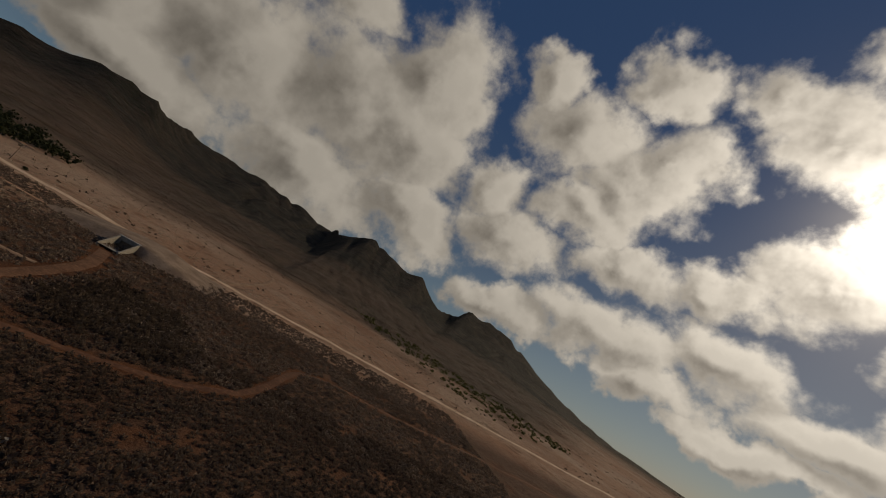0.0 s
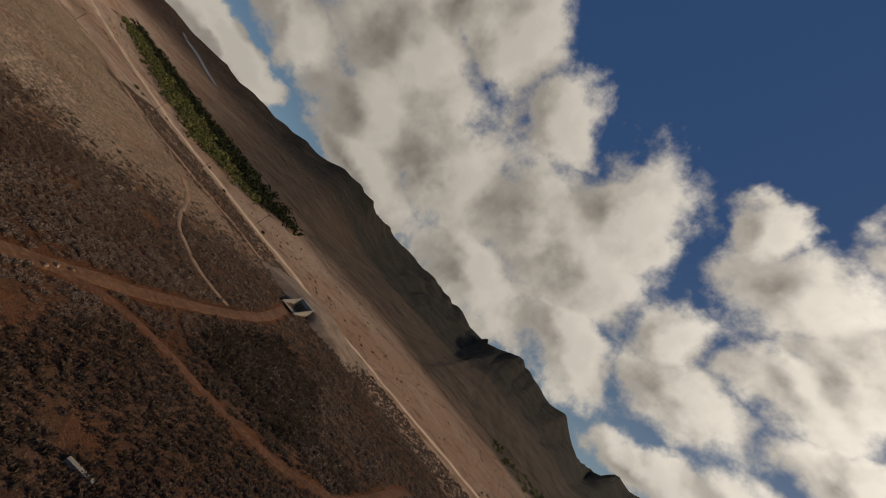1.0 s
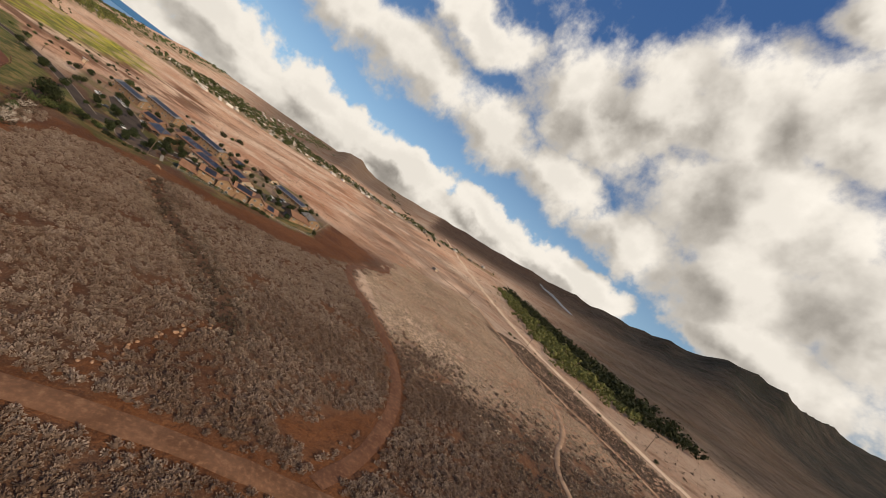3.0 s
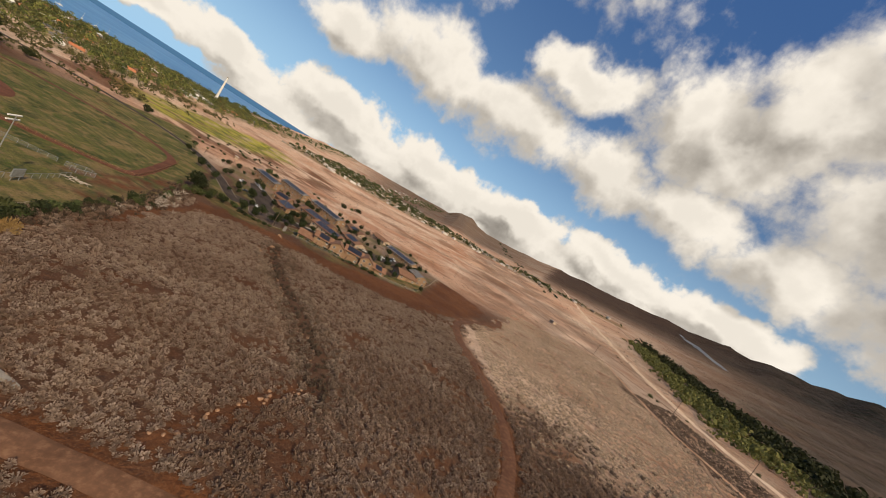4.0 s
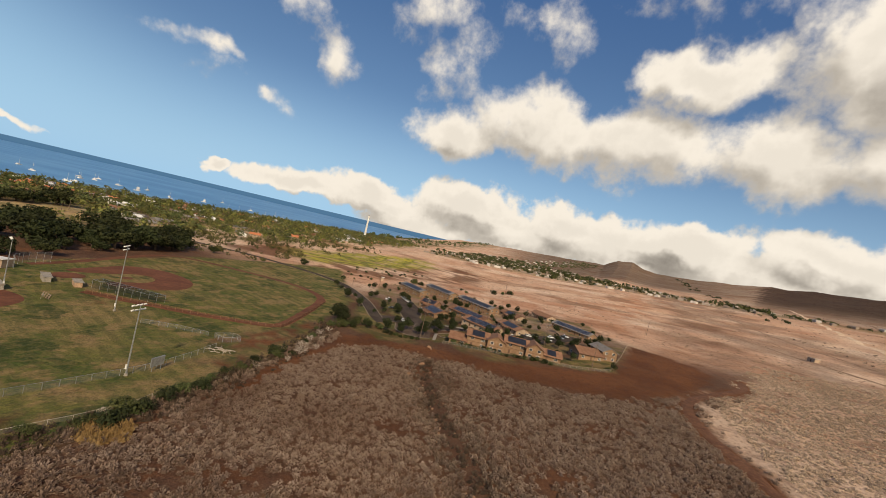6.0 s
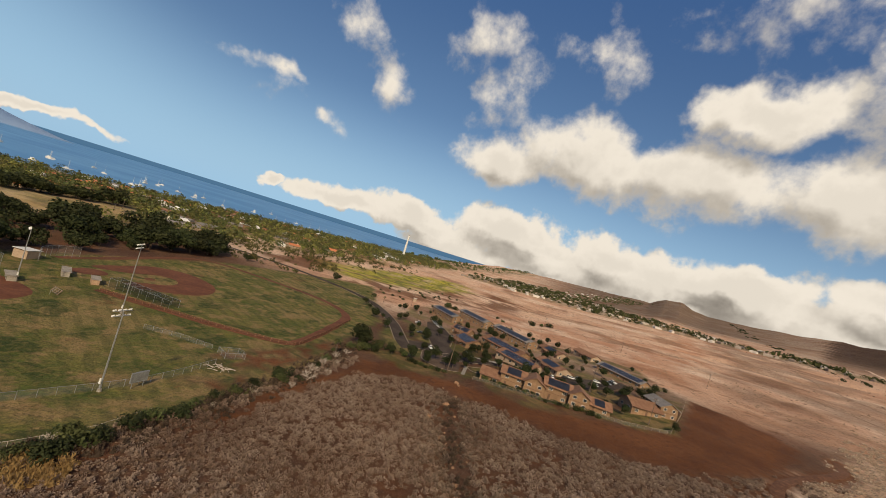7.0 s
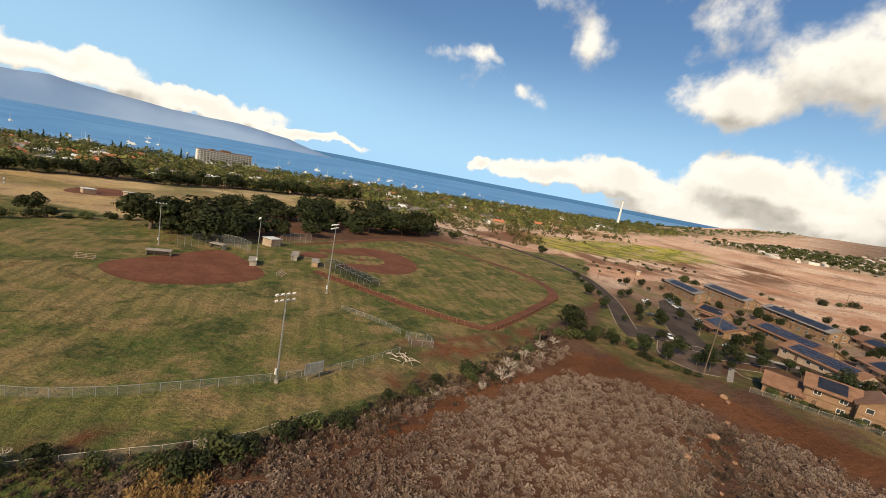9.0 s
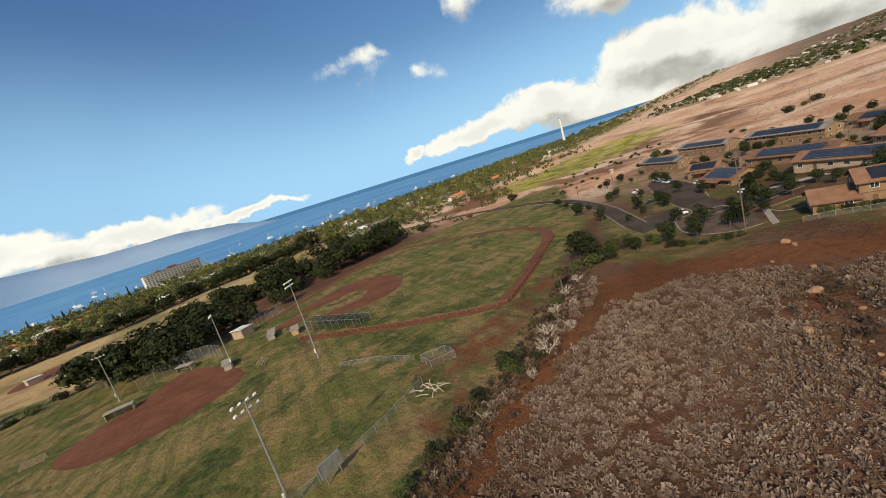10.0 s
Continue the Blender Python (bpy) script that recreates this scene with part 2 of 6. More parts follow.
def ground_material():
    m, n, bsdf = material("ground", 0.95, 0, 0.15)
    p = coords(n)
    big = n.noise(p, 0.006, 5.0, 0.6)
    mid = n.noise(p, 0.045, 5.0, 0.6)
    fine = n.noise(p, 0.5, 5.0, 0.65)
    tiny = n.noise(p, 2.6, 3.0, 0.6)
    # dry brush
    brush = n.mix(n.span(mid, 0.35, 0.68), (0.082, 0.038, 0.022), (0.12, 0.064, 0.040))
    brush = n.mix(n.span(fine, 0.42, 0.68, 0, 0.75), brush, (0.05, 0.024, 0.014))
    brush = n.mix(n.span(big, 0.45, 0.65, 0, 0.5), brush, (0.14, 0.072, 0.042))
    brush = n.mix(n.span(tiny, 0.5, 0.7, 0, 0.6), brush, (0.18, 0.11, 0.07))
    # bare red soil
    soil = n.mix(n.span(mid, 0.3, 0.7), (0.088, 0.030, 0.011), (0.150, 0.055, 0.021))
    soil = n.mix(n.span(tiny, 0.45, 0.70, 0, 0.55), soil, (0.19, 0.086, 0.040))
    soil = n.mix(n.span(fine, 0.5, 0.66, 0, 0.55), soil, (0.060, 0.024, 0.011))
    # mown grass
    wave = n.node("ShaderNodeTexWave", wave_type="BANDS", bands_direction="X")
    rot = n.node("ShaderNodeVectorRotate", rotation_type="Z_AXIS")
    rot.inputs["Angle"].default_value = 0.35
    n.put(rot.inputs["Vector"], p)
    n.put(wave.inputs["Vector"], rot.outputs[0])
    wave.inputs["Scale"].default_value = 0.06
    wave.inputs["Distortion"].default_value = 2.5
    grass = n.mix(n.span(mid, 0.36, 0.62), (0.066, 0.088, 0.019), (0.145, 0.130, 0.036))
    grass = n.mix(n.span(n.noise(p, 0.022, 5.0, 0.7), 0.48, 0.62, 0, 0.85), grass, (0.26, 0.175, 0.078))
    grass = n.mix(n.span(wave.outputs[0], 0.45, 0.8, 0, 0.42), grass, (0.040, 0.054, 0.014))
    grass = n.mix(n.span(n.noise(p, 0.10, 4.0, 0.65), 0.50, 0.60, 0, 0.8), grass, (0.27, 0.17, 0.08))
    grass = n.mix(n.span(n.noise(p, 0.07, 4.0, 0.6, distortion=0.6), 0.53, 0.62, 0, 0.85), grass, (0.030, 0.046, 0.011))
    grass = n.mix(n.span(n.noise(p, 0.045, 6.0, 0.7, distortion=0.4), 0.60, 0.68, 0, 0.7), grass, (0.15, 0.066, 0.030))
    grass = n.mix(n.span(fine, 0.42, 0.64, 0, 0.6), grass, (0.165, 0.125, 0.044))
    grass = n.mix(n.span(n.noise(p, 1.6, 3.0, 0.7), 0.48, 0.60, 0, 0.45), grass, (0.032, 0.044, 0.012))
    # the plain of pale dry straw over red earth
    plain = n.mix(n.span(big, 0.35, 0.65), (0.57, 0.335, 0.215), (0.71, 0.52, 0.38))
    plain = n.mix(n.span(n.noise(p, 0.010, 6.0, 0.7, distortion=0.8), 0.50, 0.64, 0, 0.4), plain, (0.47, 0.21, 0.11))
    plain = n.mix(n.span(n.noise(p, 0.02, 8.0, 0.75, distortion=1.0), 0.52, 0.66, 0, 0.45), plain, (0.28, 0.155, 0.10))
    plain = n.mix(n.span(n.noise(p, 0.15, 7.0, 0.8), 0.52, 0.64, 0, 0.5), plain, (0.21, 0.12, 0.078))
    plain = n.mix(n.span(fine, 0.5, 0.66, 0, 0.6), plain, (0.14, 0.082, 0.052))
    plain = n.mix(n.span(tiny, 0.5, 0.65, 0, 0.35), plain, (0.62, 0.44, 0.31))
    # old furrows and wheel lines along the slope
    lines = n.node("ShaderNodeMapping")
    lines.inputs["Rotation"].default_value = (0, 0, -0.30)
    lines.inputs["Scale"].default_value = (0.016, 0.11, 1.0)
    n.put(lines.inputs[0], n.vec("MULTIPLY_ADD", n.noise(p, 0.008, 3.0, 0.5, color=True), (60.0, 60.0, 0.0), p))
    plain = n.mix(n.span(n.noise(lines.outputs[0], 1.0, 4.0, 0.7), 0.56, 0.70, 0, 0.28), plain, (0.22, 0.13, 0.085))
    plain = n.mix(n.attr("red"), plain, n.mix(n.span(mid, 0.35, 0.65), (0.30, 0.105, 0.045), (0.46, 0.20, 0.10)))
    # yellow-green weeds
    weeds = n.mix(n.span(n.noise(p, 0.06, 4.0, 0.7), 0.38, 0.6), (0.13, 0.13, 0.03), (0.36, 0.31, 0.05))
    # mountain: brown grass and dark scrub in the gullies, cloud shade painted in
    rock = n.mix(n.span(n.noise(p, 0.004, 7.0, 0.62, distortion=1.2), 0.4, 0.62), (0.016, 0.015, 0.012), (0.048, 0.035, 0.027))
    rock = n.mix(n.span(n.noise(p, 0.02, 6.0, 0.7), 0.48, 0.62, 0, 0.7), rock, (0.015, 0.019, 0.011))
    rock = n.mix(n.span(n.noise(lines.outputs[0], 0.7, 5.0, 0.7), 0.55, 0.66, 0, 0.6), rock, (0.11, 0.072, 0.05))
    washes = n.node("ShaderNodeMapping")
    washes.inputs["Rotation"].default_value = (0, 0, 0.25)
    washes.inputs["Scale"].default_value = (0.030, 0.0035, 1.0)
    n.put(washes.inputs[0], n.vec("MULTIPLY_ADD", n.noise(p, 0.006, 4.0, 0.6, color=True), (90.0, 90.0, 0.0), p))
    # near-black ravine lines: scrub and gully shade painted into the colour
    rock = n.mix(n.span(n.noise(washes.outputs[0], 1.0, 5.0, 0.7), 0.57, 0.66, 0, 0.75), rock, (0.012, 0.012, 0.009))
    rock = n.mix(n.span(n.noise(washes.outputs[0], 1.7, 5.0, 0.7), 0.60, 0.70, 0, 0.55), rock, (0.13, 0.088, 0.06))
    col = brush
    col = n.mix(n.attr("plain"), col, plain)
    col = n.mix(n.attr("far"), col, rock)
    col = n.mix(n.attr("soil"), col, soil)
    col = n.mix(n.attr("weeds"), col, weeds)
    col = n.mix(n.attr("grass"), col, grass)
    n.put(bsdf.inputs["Base Color"], col)
    h = n.math("ADD", fine, n.math("MULTIPLY", mid, 2.0))
    h = n.math("SUBTRACT", h, n.math("MULTIPLY", n.math("MULTIPLY", n.attr("far"), n.span(n.noise(washes.outputs[0], 1.0, 5.0, 0.7), 0.5, 0.66)), 14.0))
    bumped(n, bsdf, n.math("ADD", h, n.math("MULTIPLY", n.noise(p, 0.13, 7.0, 0.8), 1.5)), 0.8, 0.9)
    return m


MAT_GROUND = ground_material()
MAT_TRACK = mottled("red_dirt_road", (0.122, 0.054, 0.026), (0.172, 0.082, 0.043), 0.15, 0.95, bump=0.05, fine=6, c=(0.21, 0.11, 0.06))
MAT_TRACK_DARK = mottled("dark_red_dirt", (0.098, 0.038, 0.018), (0.140, 0.060, 0.030), 0.15, 0.95, bump=0.05, fine=6, c=(0.165, 0.08, 0.043))
MAT_PALE = mottled("pale_dirt_road", (0.54, 0.38, 0.25), (0.66, 0.49, 0.35), 0.08, 0.95, bump=0.05, fine=6)
MAT_FARM = mottled("brown_farm_dirt", (0.22, 0.13, 0.08), (0.31, 0.20, 0.13), 0.08, 0.95, bump=0.05, fine=6)
MAT_FARM_PALE = mottled("reddish_farm_dirt", (0.34, 0.185, 0.105), (0.44, 0.27, 0.17), 0.08, 0.95, bump=0.05, fine=6)
MAT_ASPHALT = mottled("asphalt", (0.05, 0.037, 0.03), (0.074, 0.056, 0.046), 0.1, 0.95, bump=0.01, fine=12, spec=0.08)
MAT_INFIELD = mottled("infield_clay", (0.100, 0.032, 0.014), (0.140, 0.050, 0.024), 0.08, 0.95, bump=0.02, fine=9)


def sea_material():
    m, n, bsdf = material("sea", 0.45, 0, 0.12)
    p = coords(n)
    y = n.node("ShaderNodeSeparateXYZ")
    n.put(y.inputs[0], p)
    col = n.mix(n.span(n.noise(p, 0.003, 4.0, 0.6), 0.35, 0.7), (0.065, 0.20, 0.40), (0.12, 0.28, 0.48))
    n.put(bsdf.inputs["Base Color"], col)
    mp = n.node("ShaderNodeMapping")
    mp.inputs["Scale"].default_value = (0.35, 1.0, 1.0)
    n.put(mp.inputs[0], p)
    bumped(n, bsdf, n.noise(mp.outputs[0], 0.25, 4.0, 0.6), 0.6, 0.6)
    return m


MAT_SEA = sea_material()
# the haze of the channel is put into this blue base colour
MAT_ISLAND, _n, _b = material("haze_painted_island", 1.0, 0, 0.0)
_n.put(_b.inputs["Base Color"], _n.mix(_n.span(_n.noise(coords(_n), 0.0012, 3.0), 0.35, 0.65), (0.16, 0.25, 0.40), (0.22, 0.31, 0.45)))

# ---------------------------------------------------------------- the lie of the land
def smooth(a, b, v):
    t = np.clip((v - a) / (b - a), 0.0, 1.0)
    return t * t * (3 - 2 * t)


def base_height(x, y):
    zs = 5.8 + 0.087 * y
    zf = 0.6 + 0.02 * (y + 60) - 0.12 * np.clip(-925 - y, 0, 120)
    d = zs - zf
    return zf + 0.5 * (d + np.sqrt(d * d + 4.0))


# skyline: azimuth, elevation, distance
SKYLINE = [(-75, 0.2, 3500), (-53, 0.5, 3900), (-44, 2.0, 3900), (-37.5, 3.8, 3900), (-31, 6.4, 3900), (-26, 8.5, 3900), (-21, 8.7, 3900),
           (-19, 7.0, 3900), (-17, 7.2, 3150), (-13, 9.3, 3050), (-8, 9.9, 3000), (-4, 11.0, 3000), (-0.5, 9.2, 2950), (1.5, 8.5, 4200),
           (8, 9.0, 4300), (12, 9.4, 4300), (16, 9.0, 4300), (20, 9.0, 4100), (25, 9.3, 2700), (29.5, 9.8, 2400), (35, 8.1, 2500),
           (42, 6.4, 2600), (50, 5.2, 2800), (60, 4.1, 3200), (65, 3.5, 3400), (70, 2.9, 3600), (75, 2.1, 4000)]
SKYLINE += [(80.3, 1.75, 4200), (81.8, 1.95, 4200), (83.2, 2.45, 4200), (84.8, 2.35, 4200), (86.4, 1.4, 4200), (91, 1.05, 4300), (97.5, 0.75, 4300), (105, 0.2, 4400), (109, -0.2, 4500), (114, -0.6, 4500), (120, -0.9, 4500)]
SKY_A, SKY_E, SKY_R = (np.array([row[i] for row in SKYLINE], float) for i in range(3))


def fbm(x, y, scale, octaves, seed):
    """Cheap smooth noise from rotated sines."""
    rng = np.random.RandomState(seed)
    v, amp, f = 0.0, 1.0, 1.0 / scale
    for _ in range(octaves):
        for _ in range(3):
            a, ph = rng.uniform(0, 2 * np.pi, 2)
            k = f * rng.uniform(0.7, 1.4)
            v = v + amp * np.sin((x * np.cos(a) + y * np.sin(a)) * k * 6.283 + ph + 1.7 * np.sin((x * np.sin(a) - y * np.cos(a)) * k * 3.1 + ph * 2))
        amp, f = amp * 0.5, f * 2.1
    return v / 3.0


def height(x, y, detail=True):
    """Height of the ground: the slope of the coast, the mountains behind, small banks."""
    x, y = np.asarray(x, float), np.asarray(y, float)
    h = base_height(x, y)
    dx, dy = x + 60, y - 25
    r = np.hypot(dx, dy) + 1e-6
    a = np.degrees(np.arctan2(-dx, dy))
    a = np.where(a < -100, a + 360, a)
    e_sky, r_sky = np.interp(a, SKY_A, SKY_E), np.interp(a, SKY_A, SKY_R)
    e_here = np.degrees(np.arctan2(h - 58, r))
    k = np.clip((r - 450) / (r_sky - 450), 0, 1) ** 1.6
    k = k * smooth(-90, -70, a) * (1 - smooth(108, 122, a))
    e = e_here * (1 - k) + e_sky * k - np.clip((r - r_sky) / 900, 0, 1.5) * 2.2 * (k > 0)
    hh = 58 + r * np.tan(np.radians(e))
    m = smooth(1100, 2600, r) * k
    gul = np.abs(fbm(a * 30, r * 0.10, 260, 3, 3))
    hh = hh - m * 42 * (0.55 - np.clip(gul, 0, 1)) * np.clip(e_sky / 8, 0, 1)
    # spurs running down from the ridge, and ravines between them
    spur = np.abs(np.sin(np.radians(a * 14 + 40 * fbm(a * 10, r * 0.05, 120, 2, 6))))
    hh = hh - 28 * smooth(1500, 2300, r) * (1 - smooth(0.86, 1.0, r / r_sky)) * (1 - spur) ** 1.5 * np.clip(e_sky / 9, 0, 1) * (1 - smooth(30, 48, a))
    # washes and low terraces on the middle slope
    hh = hh - 5.0 * smooth(520, 800, r) * (1 - smooth(2000, 2600, r)) * np.clip(fbm(x * 1.6, y * 0.35, 210, 4, 12), 0, 1)
    far_cap = np.where(k > 0, hh, h)
    h = np.where(r > 450, far_cap, h)
    if detail:
        near = 1 - smooth(380, 800, r)
        h = h + near * 0.5 * fbm(x, y, 60, 3, 5) * smooth(-70, -20, y)
        # the gully running down through the brush, and the bank above the playing fields
        gx = np.clip((-x - 120) / 100, 0, 1)
        gy = 58 - 52 * gx
        inside = smooth(-232, -215, x) * (1 - smooth(-136, -122, x))
        h = h - 2.2 * inside * np.exp(-((y - gy) / 3.0) ** 2)
    return h


def axis(lo, hi, step, far_lo, far_hi, ratio=1.09):
    mid = np.arange(lo, hi + step / 2, step)
    out, s, v = [], step, hi
    while v < far_hi:
        s *= ratio
        v += min(s, 75)
        out.append(min(v, far_hi))
    left, s, v = [], step, lo
    while v > far_lo:
        s *= ratio
        v -= min(s, 75)
        left.append(max(v, far_lo))
    return np.array(left[::-1] + list(mid) + out)


def pale_cover(x, y):
    """The pale dry grass above the winding track, thinning out towards the red road."""
    return poly_mask(x, y, PALE_SLOPE, 8) * smooth(5, 75, near_line(x, y, PALE_EDGE) + 8 * fbm(x, y, 45, 3, 37))


def near_line(x, y, pts):
    """Distance to a polyline."""
    best = np.full(x.shape, 1e9)
    for (ax, ay), (bx, by) in zip(pts[:-1], pts[1:]):
        ux, uy = bx - ax, by - ay
        t = np.clip(((x - ax) * ux + (y - ay) * uy) / (ux * ux + uy * uy), 0, 1)
        best = np.minimum(best, np.hypot(x - ax - t * ux, y - ay - t * uy))
    return best


def in_poly(x, y, pts):
    inside = np.zeros(x.shape, bool)
    for (ax, ay), (bx, by) in zip(pts, pts[1:] + pts[:1]):
        hit = ((ay > y) != (by > y)) & (x < (bx - ax) * (y - ay) / (by - ay + 1e-12) + ax)
        inside ^= hit
    return inside


def poly_mask(x, y, pts, soft):
    """1 inside a polygon, 0 outside, with a ragged edge."""
    d = near_line(x, y, pts + pts[:1]) * np.where(in_poly(x, y, pts), 1, -1)
    d = d + soft * 0.8 * fbm(x, y, soft * 6, 3, 11)
    return smooth(-soft, soft, d)


ROAD_MAIN = [(-95, -40), (-90, -6), (-86, 12), (-87, 40), (-84, 66), (-81, 85), (-78, 105), (-75, 130), (-75, 160), (-77, 195), (-86, 222), (-92, 238)]
ROAD_BEND = [(-86, 80), (-98, 92), (-117, 103), (-139, 111), (-164, 114), (-197, 111), (-232, 105), (-255, 103), (-272, 106), (-295, 119), (-320, 143), (-345, 150)]
ROAD_TRACK = [(-77, 104), (-69, 115), (-59, 121), (-44, 125), (-28, 130), (-14, 137), (0, 150), (8, 178), (14, 205), (30, 217), (55, 214), (89, 220), (148, 227), (300, 240)]
ROAD_PALE = [(-1650, 700), (-1250, 590), (-909, 482), (-529, 370), (-400, 335), (-330, 318), (-260, 314), (-187, 314), (-106, 312), (-51, 314), (20, 319), (145, 330), (271, 338), (600, 372)]
LOT = [(-252, -48), (-262, -15), (-268, 28), (-296, 79), (-384, 96), (-470, 69), (-470, -11), (-500, -100), (-446, -122), (-330, -80)]
DIRT_STRIP = [(-224, -35), (-245, -22), (-250, 10), (-246, 44), (-254, 80), (-292, 114), (-345, 138), (-380, 120), (-392, 98), (-300, 82), (-268, 30), (-262, -15), (-250, -45)]
PARK = [(-60, -45), (-100, -30), (-140, -36), (-180, -38), (-215, -45), (-250, -62), (-330, -88), (-420, -150), (-470, -185), (-420, -210), (-330, -230), (-240, -215), (-190, -205), (-120, -260), (-40, -330), (120, -330), (120, -60)]
PARK_FAR = [(60, -228), (-60, -226), (-130, -242), (-190, -315), (-250, -345), (-340, -390), (-420, -508), (-300, -480), (-216, -462), (-125, -432), (-20, -405), (120, -400)]
MEADOW = [(-470, -250), (-540, -205), (-640, -180), (-760, -180), (-920, -250), (-820, -315), (-640, -305), (-520, -300)]
PALE_SLOPE = [(-140, 114), (-164, 115), (-197, 112), (-232, 106), (-255, 104), (-272, 107), (-295, 120), (-320, 144), (-345, 151), (-420, 190), (-420, 280), (-330, 257), (-243, 247), (-205, 254), (-152, 257), (-112, 252), (-118, 205), (-128, 150)]
FARM_LOWER = [(-420, 285), (-330, 262), (-243, 252), (-205, 259), (-152, 262), (-112, 258)]
FARM_CROSS = [(-236, 250), (-190, 230), (-165, 214), (-142, 190), (-126, 178), (-98, 168), (-79, 172)]
FARM_UPPER = [(-60, 300), (-56, 318), (-48, 345), (-40, 420), (-42, 520), (-70, 580), (-190, 640)]
WASH = [(-68, 152), (-64, 196), (-38, 197), (-18, 150), (-34, 140), (-52, 138)]
PALE_EDGE = [(-120, 104), (-136, 116), (-124, 150), (-112, 205), (-88, 250)]
BERM = [(-129, 52), (-121, 48), (-114, 45), (-108, 42), (-101, 39), (-95, 37)]
LANE = [(-262, -34), (-227, -36), (-213, -36), (-199, -36), (-186, -33), (-172, -30)]
SCRAPE = [(-72, 48), (-70, 92), (-58, 96), (-52, 70), (-60, 44)]
RED_PLAIN = [(-415, -170), (-425, -240), (-412, -300), (-440, -345), (-540, -352), (-620, -290), (-700, -210), (-900, -170), (-900, -60), (-650, -90), (-520, -130)]
LAWNS = [[(-290, -62), (-306, -62), (-306, -44), (-288, -33), (-281, -46)], [(-300, -12), (-310, -4), (-296, 0), (-290, -8)], [(-328, -82), (-322, -70), (-300, -60), (-302, -68)],
         [(-358, -80), (-352, -66), (-334, -59), (-338, -69)], [(-296, 52), (-306, 50), (-330, 84), (-298, 80)], [(-282, 2), (-288, 54), (-296, 54), (-289, 2)], [(-322, -56), (-346, -62), (-338, -50), (-318, -44)]]
BELT = [(-126, -204), (-160, -194), (-186, -200), (-205, -216), (-260, -236), (-330, -252), (-350, -275), (-345, -312), (-250, -335), (-180, -285), (-140, -245)]
TOWN_GREEN = [(260, -330), (-300, -345), (-700, -365), (-1100, -440), (-1800, -570), (-4300, -730), (-4300, -960), (260, -960)]


def settled(x, y):
    """Above 0 inside the belt of houses beyond the plain, in metres."""
    mid = np.interp(y, [-400, 0, 200, 330, 460, 700], [-1750, -1780, -1560, -1440, -1340, -1180])
    half = np.interp(y, [-400, 0, 200, 330, 460, 700], [480, 420, 230, 130, 90, 50])
    return half - np.abs(x - mid)


gx_, gy_ = axis(-520, 140, 3.2, -4900, 4900, 1.03), axis(-330, 360, 3.2, -1150, 4900, 1.06)
GX, GY = np.meshgrid(gx_, gy_)
GZ = height(GX, GY)


def grid_mesh(name, X, Y, Z):
    ny, nx = X.shape
    idx = np.arange(nx * ny).reshape(ny, nx)
    quads = np.stack([idx[:-1, :-1], idx[:-1, 1:], idx[1:, 1:], idx[1:, :-1]], -1).reshape(-1, 4)
    return raw_mesh(name, np.stack([X, Y, Z], -1).reshape(-1, 3), quads)


def raw_mesh(name, verts, faces, smooth_faces=True):
    """A mesh from numpy arrays; faces all of one size."""
    me = bpy.data.meshes.new(name)
    nf, k = faces.shape
    me.vertices.add(len(verts))
    me.vertices.foreach_set("co", np.ascontiguousarray(verts, np.float32).ravel())
    me.loops.add(nf * k)
    me.loops.foreach_set("vertex_index", np.ascontiguousarray(faces, np.int32).ravel())
    me.polygons.add(nf)
    me.polygons.foreach_set("loop_start", np.arange(0, nf * k, k, dtype=np.int32))
    if smooth_faces:
        me.polygons.foreach_set("use_smooth", np.ones(nf, bool))
    me.update(calc_edges=True)
    return me


def put_attr(me, name, values):
    at = me.attributes.new(name, "FLOAT", "POINT")
    at.data.foreach_set("value", np.ascontiguousarray(values, np.float32).ravel())


ground_me = grid_mesh("ground", GX, GY, GZ)
R_ = np.hypot(GX + 60, GY - 25)
A_ = np.degrees(np.arctan2(-(GX + 60), GY - 25))
A_ = np.where(A_ < -100, A_ + 360, A_)
grass_mask = np.maximum(poly_mask(GX, GY, PARK, 3), 0.12 * poly_mask(GX, GY, PARK_FAR, 6), 0.85 * poly_mask(GX, GY, BELT, 8))
lawn_mask = np.maximum.reduce([0.75 * poly_mask(GX, GY, LOT, 2) * smooth(-0.2, 0.4, fbm(GX, GY, 40, 3, 21))] + [poly_mask(GX, GY, q, 1.2) for q in LAWNS])
soil_mask = np.maximum.reduce([poly_mask(GX, GY, DIRT_STRIP, 3), 1 - smooth(3, 8, near_line(GX, GY, ROAD_MAIN) + 2 * fbm(GX, GY, 20, 3, 8)),
                               1 - smooth(2, 6, near_line(GX, GY, ROAD_BEND) + 1.5 * fbm(GX, GY, 20, 3, 9)),
                               1 - smooth(2, 5, near_line(GX, GY, ROAD_TRACK) + 1.5 * fbm(GX, GY, 20, 3, 9)),
                               poly_mask(GX, GY, [(-88, 78), (-120, 104), (-112, 84), (-100, 72)], 3),
                               0.6 * poly_mask(GX, GY, SCRAPE, 4), 0.9 * (1 - smooth(1.2, 4.0, near_line(GX, GY, BERM) + 1.5 * fbm(GX, GY, 9, 3, 45))), 1 - smooth(1.2, 4, near_line(GX, GY, LANE) + 2 * fbm(GX, GY, 14, 3, 39))])
soil_mask = np.maximum(soil_mask, 0.5 * smooth(0.3, 0.8, fbm(GX, GY, 180, 5, 31)) * smooth(-420, -520, GX) * smooth(-500, -250, GY) * (1 - smooth(150, 400, GY)))
